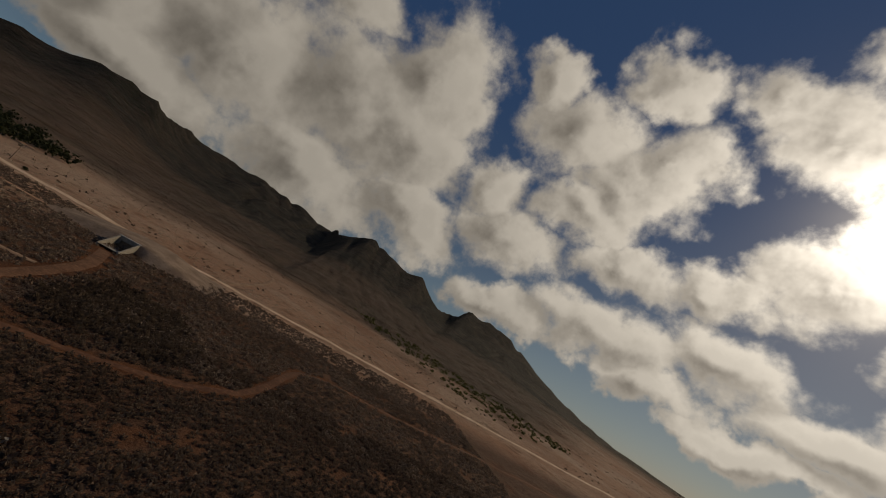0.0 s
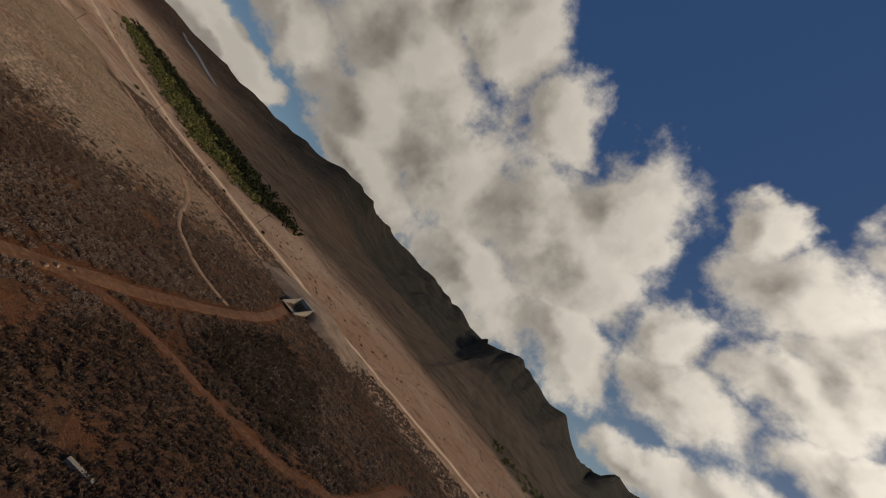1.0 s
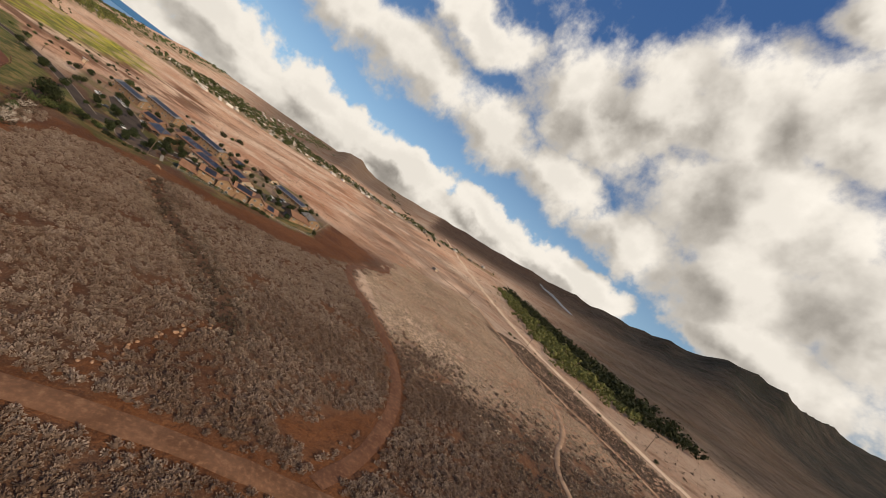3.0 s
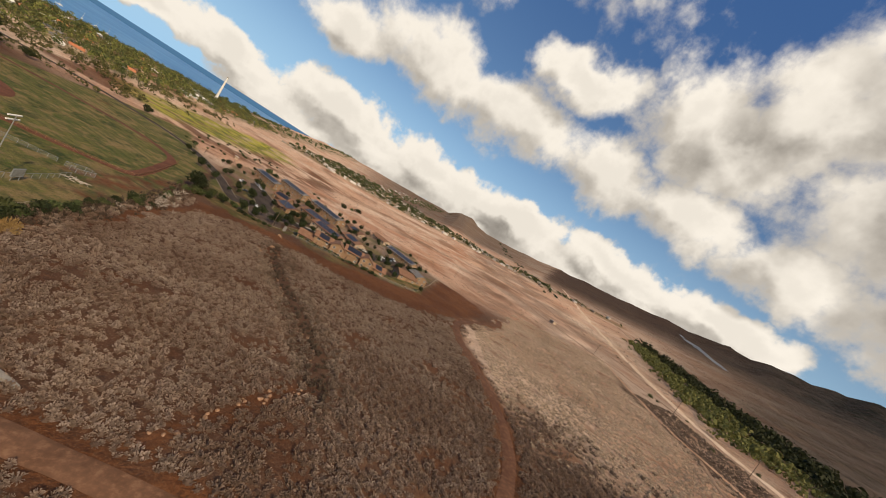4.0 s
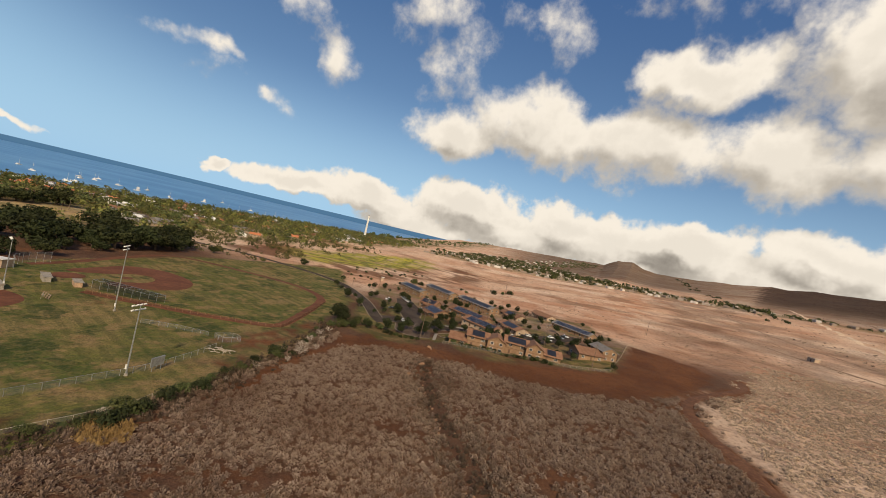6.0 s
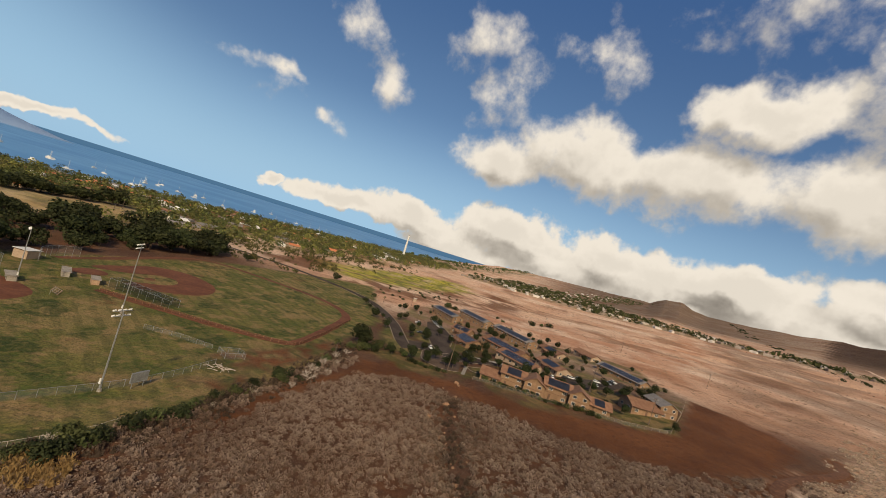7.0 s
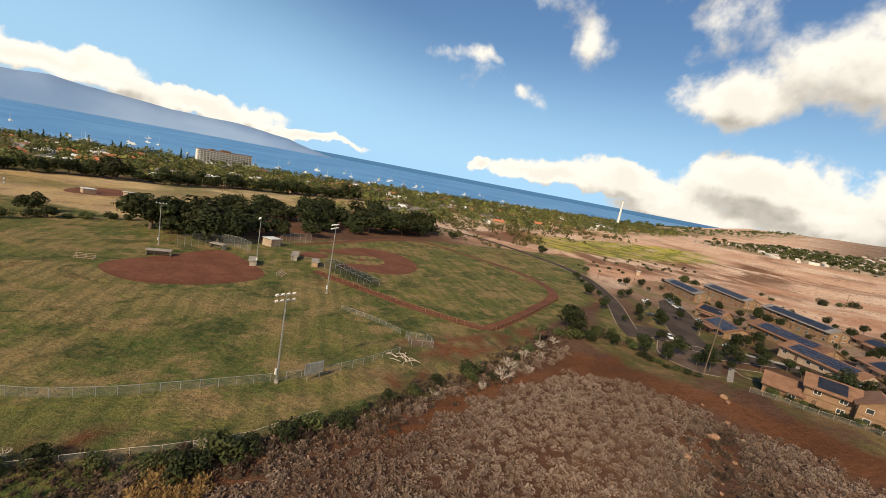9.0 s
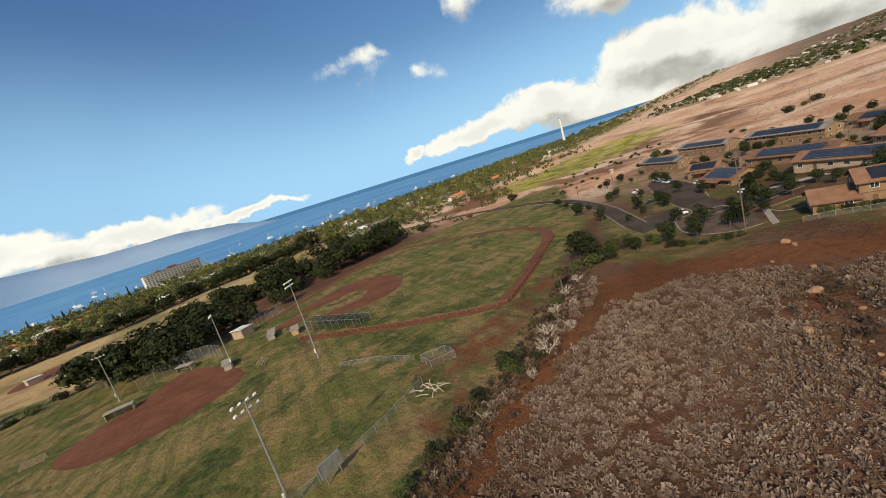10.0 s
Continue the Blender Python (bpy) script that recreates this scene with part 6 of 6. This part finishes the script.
more = inside_places([(-300, 70), (-310, -10), (-330, -65), (-420, -110), (-470, -40), (-460, 60), (-390, 90)], 40, 7, [(h.matrix_basis.translation.x, h.matrix_basis.translation.y, 9.5) for h in HOUSES])
screen = [(-267, -60, 1.5), (-263, -55, 1.45), (-266, -49, 1.2), (-270, -42, 1.1), (-274, -34, 1.0), (-282, -29, 1.0), (-284, -16, 1.1), (-336, -96, 1.3), (-320, -58, 0.9), (-304, -14, 1.1), (-337, -16, 1.2), (-318, -3, 1.2)]
spread(ROUND, screen + [(x, y, 0.95) for x, y in lot_trees + more], "small trees of the housing lot", rng_t, 0.65, 1.25)
bank = [(-262, -55, 1.9), (-266, -50, 1.6), (-272, -52, 1.5), (-276, -46, 1.2), (-258, -58, 1.4), (-280, -42, 1.0), (-276, -38, 0.9), (-272, -33, 0.9), (-284, -50, 1.0), (-203, -44, 1.7), (-200, -41, 1.1),
        (-206, -40, 0.9), (-232, -50, 0.9), (-222, -46, 0.8), (-245, -56, 0.8), (-190, -42, 0.9), (-182, -41, 1.0), (-176, -40, 1.0), (-168, -38, 0.8), (-163, -36, 1.1), (-157, -36, 1.2), (-153, -35, 1.3),
        (-143, -34, 1.6), (-139, -33, 1.7), (-135, -35, 1.2), (-147, -34, 1.1), (-128, -40, 1.0), (-122, -43, 1.1), (-116, -44, 1.2), (-110, -45, 1.4), (-105, -46, 1.3), (-100, -47, 1.2), (-95, -48, 1.5), (-88, -50, 1.4)]
spread(BUSH, bank, "bushes on the bank", rng_t, 0.8, 1.15)
hedge = [(-282 - 0.2 * i + rng_t.uniform(-1, 1), 2 + 3.0 * i, 0.75) for i in range(17)] + [(-272 + rng_t.uniform(-2, 2), -30 + 3 * i, 0.7) for i in range(6)]
hedge += [(x, y, 0.8) for x, y in inside_places([(-440, -125), (-500, -140), (-620, -130), (-640, -190), (-480, -200), (-410, -170)], 26, 8)]
hedge += [(-588, -37, 2.0), (-610, -30, 1.6), (-625, -24, 2.2), (-540, -60, 1.3), (-555, -70, 1.2), (-502, -112, 2.1), (-508, -106, 1.7), (-354, 294, 0.9), (-346, 296, 0.8), (-328, 311, 0.7), (-230, 306, 0.7), (-272, 287, 0.9), (-240, 292, 0.6), (-196, 296, 0.6), (-190, 322, 0.8), (-270, 322, 0.7), (-82, -224, 1.7), (-90, -228, 1.9), (-76, -222, 1.4), (-116, -238, 1.3), (-134, -242, 1.2), (-142, -246, 1.4),
          (-99, -234, 1.5), (-110, -238, 1.2), (-126, -241, 1.4), (-70, -222, 1.2), (-60, -228, 1.3)]
spread([copy_thing(b, Matrix()) for b in BUSH], hedge, "scattered bushes", rng_t, 0.8, 1.2, "green bush standing in dry ground")
PALMS = [make_palm(3, 7.5), make_palm(4, 9.0)]
palm_places = [(-240, -52, 0.85), (-379, -128, 0.7), (-392, -134, 0.75), (-398, -128, 0.7)]
palm_places += [(x, y, 1.2) for x, y in inside_places([(-60, -420), (-360, -420), (-700, -560), (-700, -900), (40, -900), (60, -520)], 130, 7)]
spread(PALMS, palm_places, "palms", rng_t, 0.8, 1.3)
spread(PINE, [(x, y, 1.1) for x, y in ((-118, -760), (-128, -770), (-90, -800), (-60, -790), (-40, -810), (-20, -780), (-210, -830), (-215, -790), (40, -780), (60, -800), (-330, -700))], "column pines", rng_t, 0.8, 1.2)
DEAD = [make_dead_shrub(5), make_dead_shrub(6), make_dead_shrub(8)]
spread(DEAD, [(-208, -38, 1.2), (-214, -41, 1.0), (-226, -46, 0.8), (-238, -50, 0.8), (-219, -38, 0.8), (-199, -36, 0.7), (-172, -36, 0.5), (-141, -38, 0.7), (-186, -38, 0.6), (-248, -52, 0.9), (-232, -44, 0.6), (-210, -33, 0.5), (-118, -47, 0.5), (-105, -42, 0.6)],
       "dead shrubs on the bank", rng_t)


# ---------------------------------------------------------------- the wooded town by the sea
def woods(name, X, Y, rad, tall, leaves, size, mat, label, seed, Z=None):
    """Many crowns joined into one mesh: each three lobes of leaf clumps on a stub of trunk."""
    rng = np.random.RandomState(seed)
    vs, n = [], len(X)
    Z = sheet_height(X, Y) if Z is None else Z
    for i in range(n):
        s = rng.uniform(0.45, 1.2) + 0.6 * (rng.uniform() < 0.12)
        lob = [(rng.uniform(-0.6, 0.6) * rad * s, rng.uniform(-0.6, 0.6) * rad * s, tall * s * rng.uniform(0.5, 0.8), rad * s * 0.75, rad * s * 0.75, tall * s * 0.36) for _ in range(3)]
        v, _ = leaf_cloud(lob, leaves, size * s, rng)
        vs.append(v + np.array([X[i], Y[i], Z[i]]))
    v = np.concatenate(vs)
    me = raw_mesh(name, v, np.arange(len(v)).reshape(-1, 4), False)
    me.materials.append(mat)
    return tagged(new(name, me), label, "woods", kind="stuff")


TOWN_PLACES = inside_places([(-1500, -560), (-900, -440), (-420, -370), (-150, -480), (120, -560), (180, -920), (-1500, -925)], 240, 15)
TOWN_PLACES = [p for p in TOWN_PLACES if not in_poly(np.array([p[0]]), np.array([p[1]]), PARK_FAR)[0]]
TOWN_PLACES += [(-40, -646), (-77, -662), (-93, -601), (-82, -528), (-168, -748), (-191, -746), (-137, -706), (21, -700), (-60, -630), (-110, -640), (-386, -404), (60, -560), (40, -590), (90, -575), (0, -560), (-30, -600), (-70, -540), (-100, -580), (120, -620)]


def town_density(x, y):
    edge = np.interp(x, [-1700, -1100, -700, -420, 200], [-560, -440, -365, -330, -345]) + 40 * fbm(x, y, 180, 3, 51)
    d = smooth(0, 40, edge - y) * (y > -932) * (1 - 0.85 * np.exp(-((x + 280) / 75) ** 4 - ((y + 850) / 60) ** 4)) * (1 - poly_mask(x, y, PARK_FAR, 8))
    d = d * smooth(-0.95, -0.15, fbm(x, y, 80, 3, 53))
    for hx, hy in TOWN_PLACES:
        d = d * smooth(8, 15, np.hypot(x - hx, (y - hy - 7) * 0.78))
    return d * 0.9


tx, ty = scatter(-1700, 230, -930, -300, 10.4, 61, town_density)
third = np.arange(len(tx)) % 3
woods("woods", tx[third == 0], ty[third == 0], 5.4, 9.0, 40, 1.0, MAT_LEAF, "green trees of the town by the shore", 62)
woods("woods", tx[third == 1], ty[third == 1], 5.0, 9.0, 36, 1.05, MAT_LEAF_OLIVE, "olive green trees of the town by the shore", 63)
woods("woods", tx[third == 2], ty[third == 2], 4.4, 8.5, 34, 1.0, MAT_LEAF_YELLOW, "yellow-green trees of the town by the shore", 64)
tx, ty = scatter(-4300, -1700, -1000, -420, 36, 65, lambda x, y: smooth(-0.4, 0.4, fbm(x, y, 300, 3, 66)) * (y > -950) * smooth(0, 60, -600 - y + 0.06 * (x + 1700)))
woods("woods", tx, ty, 9, 9, 26, 2.4, MAT_LEAF, "distant green trees along the coast", 67)
tx, ty = scatter(-3900, -1500, -420, 330, 34, 68, lambda x, y: np.exp(-((y + 330 - 0.20 * (-x - 1500)) / 95) ** 2) * 0.9)
woods("woods", tx, ty, 8, 7, 22, 2.2, MAT_LEAF, "distant trees of a settlement on the slope", 69)
tx, ty = scatter(-2500, -1100, -420, 760, 20, 81, lambda x, y: smooth(0, 70, settled(x, y)) * smooth(-0.7, 0.2, fbm(x, y, 160, 3, 82)) * 0.85)
woods("woods", tx, ty, 7.0, 7.5, 16, 2.3, MAT_LEAF, "trees of a settlement beyond the dry plain", 83)
tx, ty = scatter(-3600, -900, 250, 900, 30, 70, lambda x, y: np.exp(-((y - 430 - 0.13 * (-x - 900)) / 22) ** 2) * smooth(-0.1, 0.4, fbm(x, y, 400, 2, 71)))
woods("woods", tx, ty, 8, 7, 20, 2.2, MAT_LEAF_DARK, "distant dark line of trees on the slope", 72)
# scrub between the fields and the town, greener round the yellow meadow
tx, ty = scatter(-900, -340, -380, -150, 10, 73, lambda x, y: smooth(-0.6, 0.15, fbm(x, y, 110, 3, 74)) * smooth(-200, -250, y - 0.25 * (x + 400)) * smooth(9, 14, near_line(x, y, ACCESS)) * (1 - 0.8 * poly_mask(x, y, MEADOW, 10)) * 0.85)
woods("scrub", tx, ty, 3.4, 4.2, 34, 0.75, MAT_LEAF_OLIVE, "low green scrub beside the town", 75)
tx, ty = scatter(60, 420, 360, 760, 9.0, 84, lambda x, y: 0.7 * poly_mask(x, y, [(85, 660), (130, 545), (185, 430), (240, 380), (400, 500), (300, 600), (190, 730), (80, 720)], 18) * smooth(-0.5, 0.4, fbm(x, y, 60, 3, 85)))
woods("scrub", tx, ty, 3.2, 3.6, 26, 0.9, MAT_LEAF_OLIVE, "olive green scrub in a shallow valley", 86)
# the green strip beside the haul road
GROVE = [(-262, 400), (-258, 470), (-330, 520), (-480, 540), (-700, 590), (-905, 630), (-820, 545), (-560, 430), (-400, 366), (-300, 342)]
tx, ty = scatter(-910, -250, 330, 640, 6.5, 76, lambda x, y: poly_mask(x, y, GROVE, 16))
upper = (ty - 340 - 0.33 * (-tx - 280)) > 62 + 14 * fbm(tx, ty, 60, 3, 79)
woods("grove", tx[upper], ty[upper], 4.0, 7.5, 28, 1.1, MAT_LEAF_DARK, "dark green trees of a strip grove", 77)
woods("grove", tx[~upper], ty[~upper], 3.6, 5.0, 27, 1.05, MAT_LEAF_OLIVE, "olive green low trees of a strip grove beside the road", 78)


def town_house(label, wall, roof, L, D, h, rise):
    root = thing("town_house", label, "house", "town houses")
    part("wall", Build().box(-L / 2, -D / 2, -2.0, L / 2, D / 2, h), wall, root)
    part("roof", Build().prism([(-D / 2 - 0.8, h - 0.1), (0, h + rise), (D / 2 + 0.8, h - 0.1), (D / 2 + 0.8, h - 0.35), (-D / 2 - 0.8, h - 0.35)], -L / 2 - 0.6, L / 2 + 0.6), roof, root).rotation_euler = (0, 0, radians(90))
    for s in (-1, 1):
        for i in range(3):
            cx = (i - 1) * L / 3.3
            part("window", Build().box(cx - 0.8, s * D / 2 - 0.05, 0.9, cx + 0.8, s * D / 2 + 0.05, 2.1), MAT_GLASS_DARK, root)
    return root


MAT_ROOF_WHITE = mottled("white_metal_roof", (0.62, 0.61, 0.58), (0.72, 0.70, 0.66), 0.2, 0.6, fine=8)
MAT_ROOF_RED = mottled("orange_tile_roof", (0.40, 0.13, 0.055), (0.50, 0.19, 0.09), 0.3, 0.8, fine=8)
TOWN = [town_house("low white house with a white metal roof among trees", MAT_WHITE, MAT_ROOF_WHITE, 17, 11, 3.2, 2.0),
        town_house("low cream house with an orange tile roof among trees", MAT_WALL_LIGHT, MAT_ROOF_RED, 15, 11, 3.4, 2.4),
        town_house("low house with a grey roof among trees", MAT_WALL_LIGHT, MAT_ROOF_GREY, 18, 11, 3.2, 2.2),
        town_house("low tan house with a brown roof among trees", MAT_WALL, MAT_ROOF, 14, 10, 3.2, 2.2)]
tp = list(TOWN_PLACES)

def far_houses():
    """The many small houses of the settlement beyond the plain, as one scatter of gabled blocks."""
    spots = [q for q in inside_places([(-2300, -400), (-1200, -400), (-1200, 700), (-1600, 700), (-2300, 100)], 430, 18) if settled(np.array([q[0]]), np.array([q[1]]))[0] > 0]
    spots += inside_places([(-3600, -120), (-2600, -240), (-1500, -420), (-1500, -300), (-2600, -60), (-3600, 90)], 60, 30)
    b = Build()
    for x, y in spots:
        m, L, D, h = at(x, y, rng_t.uniform(0, 180)), rng_t.uniform(5, 9.5), rng_t.uniform(3.5, 5.5), rng_t.uniform(3.0, 4.8)
        vs = [(sx * L, sy * D, z) for z in (-2, h) for sx, sy in ((-1, -1), (1, -1), (1, 1), (-1, 1))] + [(-L, 0, h + 2.2), (L, 0, h + 2.2)]
        b.add([m @ Vector(v) for v in vs], [(0, 1, 5, 4), (1, 2, 6, 5), (2, 3, 7, 6), (3, 0, 4, 7), (4, 5, 9, 8), (6, 7, 8, 9), (5, 6, 9), (7, 4, 8)])
    me = b.mesh("far_houses")
    mat, n, bsdf = material("far_house_paint", 0.8, 0, 0.2)
    isl = n.node("ShaderNodeNewGeometry").outputs["Random Per Island"]
    col = n.mix(n.span(isl, 0.3, 0.95), (0.24, 0.19, 0.15), (0.60, 0.56, 0.51))
    n.put(bsdf.inputs["Base Color"], n.mix(n.span(n.noise(coords(n), 0.2, 3.0), 0.4, 0.7, 0, 0.4), col, (0.34, 0.22, 0.16)))
    me.materials.append(mat)
    tagged(new("far_houses", me), "small pale houses of a distant settlement", "houses", kind="stuff")


far_houses()
for i, (x, y) in enumerate(tp):
    k = (i * 7 + i // 4) % 4 if i > 3 else i
    m = at(x, y, rng_t.uniform(0, 180))
    ob = TOWN[k] if i < 4 else copy_thing(TOWN[k], m)
    ob.matrix_basis = m
    s = rng_t.uniform(0.85, 1.25)
    ob.scale = (s, s, s)


def hotel():
    root = thing("hotel", "long white seven-storey hotel with rows of balconies", "hotel", m=pose(-290, -902, gz(-290, -902), 0, 0, 12))
    L, D, h = 100, 16, 26
    part("wall", Build().box(-L / 2, -D / 2, -2, L / 2, D / 2, h), MAT_WHITE, root)
    part("roof", Build().box(-L / 2 - 0.8, -D / 2 - 0.8, h, L / 2 + 0.8, D / 2 + 0.8, h + 0.8).box(-8, -5, h + 0.8, 8, 5, h + 4).box(20, -4, h + 0.8, 28, 4, h + 3.2), MAT_ROOF, root, "red-brown flat roof with plant rooms")
    slab = Build().box(-L / 2 + 1, 0, 0, L / 2 - 1, 1.6, 0.35).mesh("balcony")
    slab.materials.append(MAT_WHITE)
    win = Build().box(-1.7, 0, 0, 1.7, 0.08, 1.7).mesh("window")
    win.materials.append(MAT_GLASS_DARK)
    for st in range(7):
        z = 1.0 + st * 3.6
        ob = part("balcony", slab, None, root)
        ob.location = (0, D / 2, z - 0.4)
        for i in range(18):
            ob = part("window", win, None, root)
            ob.location = (-L / 2 + 3.6 + i * 5.7, D / 2, z)


hotel()


def smokestack():
    x, y = -1440, -704
    root = thing("smokestack", "tall slim white concrete smokestack", "smokestack", m=at(x, y))
    part("shaft", Build().tube((0, 0, -1), (0, 0, 83), 4.4, 2.6, 20), MAT_WHITE, root)
    part("rim", Build().tube((0, 0, 81.5), (0, 0, 83.4), 2.9, 2.9, 20), MAT_CONCRETE, root)
    part("plinth", Build().box(-6, -6, -1, 6, 6, 6), MAT_CONCRETE, root)


smokestack()


def make_boat(label, mast):
    root = thing("boat", label, "boat", "moored boats")
    part("hull", Build().add([(-5, -1.5, 0), (3, -1.5, 0), (6.5, 0, 0.2), (3, 1.5, 0), (-5, 1.5, 0), (-5, -1.8, 1.6), (3, -1.8, 1.7), (7.5, 0, 2.1), (3, 1.8, 1.7), (-5, 1.8, 1.6)],
                             [(4, 3, 2, 1, 0), (5, 6, 7, 8, 9), (0, 1, 6, 5), (1, 2, 7, 6), (2, 3, 8, 7), (3, 4, 9, 8), (4, 0, 5, 9)]), MAT_WHITE, root)
    part("cabin", Build().box(-3, -1.2, 1.6, 1.5, 1.2, 2.9 if mast else 4.2), MAT_WHITE, root)
    if mast:
        part("mast", Build().tube((0.6, 0, 1.6), (0.6, 0, 15), 0.22, 0.14, 6), MAT_WHITE, root)
        part("boom", Build().tube((0.6, 0, 3.4), (-4.4, 0, 3.3), 0.25, 0.2, 6), MAT_WHITE, root)
    return root


BOATS = [make_boat("white sailing boat with a bare mast at anchor", True), make_boat("white motor cruiser at anchor", False)]
for i in range(46):
    x, y = rng_t.uniform(-1500, 120), -1000 - abs(rng_t.gauss(0, 260))
    k = 1 if i % 4 == 1 else 0
    m = pose(x, y, -19.7, 0, 0, rng_t.uniform(0, 360))
    ob = BOATS[k] if i < 2 else copy_thing(BOATS[k], m)
    ob.matrix_basis = m
    ob.scale = (1.5, 1.5, 1.4)

# ---------------------------------------------------------------- underpass below the haul road
def underpass():
    root = thing("underpass", "concrete underpass mouth with sloping wing walls and a dark opening", "underpass", m=at(-93, 246, 4))
    for s in (-1, 1):
        b = Build().add([(s * 4.6, -7, -0.5), (s * 5.2, -7, -0.5), (s * 5.2, 13, -0.5), (s * 4.6, 13, -0.5), (s * 4.6, -7, 0.8), (s * 5.2, -7, 0.8), (s * 5.2, 13, 6.8), (s * 4.6, 13, 6.8)],
                        [(3, 2, 1, 0), (4, 5, 6, 7), (0, 1, 5, 4), (1, 2, 6, 5), (2, 3, 7, 6), (3, 0, 4, 7)])
        part("wing_wall", b, MAT_CONCRETE, root)
    part("head_wall", Build().box(-5.2, 13, -0.5, -3.4, 13.8, 6.8).box(3.4, 13, -0.5, 5.2, 13.8, 6.8).box(-3.4, 13, 4.6, 3.4, 13.8, 6.8), MAT_CONCRETE, root)
    part("tunnel", Build().box(-3.9, 13.8, -0.5, -3.4, 40, 5.2).box(3.4, 13.8, -0.5, 3.9, 40, 5.2).box(-3.9, 13.8, 4.6, 3.9, 40, 5.2).box(-3.9, 40, -0.5, 3.9, 40.5, 5.2), MAT_CONCRETE, root)
    part("floor_slab", Build().box(-4.6, -7, 0.35, 4.6, 13, 0.5), MAT_CONCRETE, root)
    part("cap", Build().box(-5.4, 12.8, 6.8, 5.4, 14.2, 7.1), MAT_WHITE, root)


underpass()
# the bank of fill into which the underpass is set
fx, fy = np.meshgrid(np.linspace(-150, -40, 45), np.linspace(254, 312, 25))
hole = np.exp(-((fx + 93) / 5.8) ** 8) * (fy < 261)
fz = sheet_height(fx, fy) + 5.6 * smooth(0, 1, 1 - np.abs(fx + 93) / 55) * smooth(254, 264, fy) * (1 - smooth(292, 312, fy)) - 0.25 - 6.0 * hole
fill_me = grid_mesh("embankment", fx, fy, fz)
fill_me.materials.append(mottled("rubble_fill", (0.20, 0.135, 0.095), (0.30, 0.215, 0.155), 0.12, 0.95, bump=0.3, fine=8, c=(0.11, 0.07, 0.05)))
tagged(new("embankment", fill_me), "rubble embankment under the haul road", "embankment", kind="structure")


def make_rock(seed):
    bm = bmesh.new()
    bmesh.ops.create_icosphere(bm, subdivisions=2, radius=1.0)
    rng = np.random.RandomState(seed)
    cut = [(Vector(rng.normal(size=3)).normalized(), rng.uniform(0.55, 0.85)) for _ in range(7)]
    for v in bm.verts:
        for nrm, d in cut:
            k = v.co.dot(nrm)
            if k > d:
                v.co -= nrm * (k - d)
        v.co *= 1 + 0.07 * noise.noise(v.co * 2.3 + Vector((seed, 0, 0)))
        v.co.z *= 0.75
    me = bpy.data.meshes.new("boulder")
    bm.to_mesh(me)
    bm.free()
    me.materials.append(MAT_ROCK)
    return me


ROCKS = [make_rock(i) for i in range(5)]
rock_places = [(-262, -5, 1.7), (-259, -3, 1.2), (-220, 2, 1.6), (-234, 2, 1.8), (-246, 1, 1.0), (-240, 6, 1.0), (-228, 8, 0.9), (-212, 10, 1.0), (-206, 14, 0.8), (-250, -6, 0.8), (-198, 20, 0.8), (-190, 24, 0.9)]
rng_r = random.Random(3)
for i in range(18):                                    # rubble along the edge of the dirt road
    s = i / 17
    rock_places.append((-74 + 4 * math.sin(s * 5) + rng_r.uniform(-1.5, 1.5), 52 + 55 * s, rng_r.uniform(0.4, 1.2)))
for i in range(40):
    s = rng_r.random()
    rock_places.append((-124 - 105 * s + rng_r.uniform(-4, 4), 56 - 52 * s + rng_r.uniform(-5, 5), rng_r.uniform(0.25, 0.8)))
for (ax, ay), (bx_, by_) in zip(BERM[:-1], BERM[1:]):
    for i in range(5):
        s = rng_r.random()
        rock_places.append((ax + (bx_ - ax) * s + rng_r.uniform(-2, 2), ay + (by_ - ay) * s + rng_r.uniform(-2, 2), rng_r.uniform(0.35, 1.0)))
for i, (x, y, s) in enumerate(rock_places):
    ob = tagged(new("boulder", ROCKS[i % 5]), "reddish-brown angular boulder lying in the brush", "boulder", "boulders")
    ob.matrix_basis = pose(x, y, gz(x, y) + 0.25 * s, rng_r.uniform(-20, 20), rng_r.uniform(-20, 20), rng_r.uniform(0, 360))
    s *= 0.68
    ob.scale = (s, s * rng_r.uniform(0.8, 1.2), s)


def beam(x, y, yaw):
    ob = tagged(new("concrete_beam", Build().box(-2.6, -0.45, 0, 2.6, 0.45, 0.7).mesh("concrete_beam")), "pale concrete beam lying beside the dirt road", "beam")
    ob.data.materials.append(MAT_CONCRETE)
    ob.matrix_basis = at(x, y, yaw, -0.1)


beam(-95, 15, 78)
beam(-29, 85, 20)
# the pale reservoir far up the coast
patch("reservoir", rounded([(-1310, 1165), (-1290, 1185), (-1640, 1335), (-2030, 1512), (-2050, 1492), (-1660, 1310)], 1), mottled("reservoir_water", (0.10, 0.115, 0.135), (0.13, 0.15, 0.17), 0.01, 0.6), "long pale reservoir on the slope", "reservoir", lift=1.5, step=30)
# the white container on the burnt plain
shed(-470, -40 - 95, 30, 6, 3, 2.8, "small white site hut on bare ground")
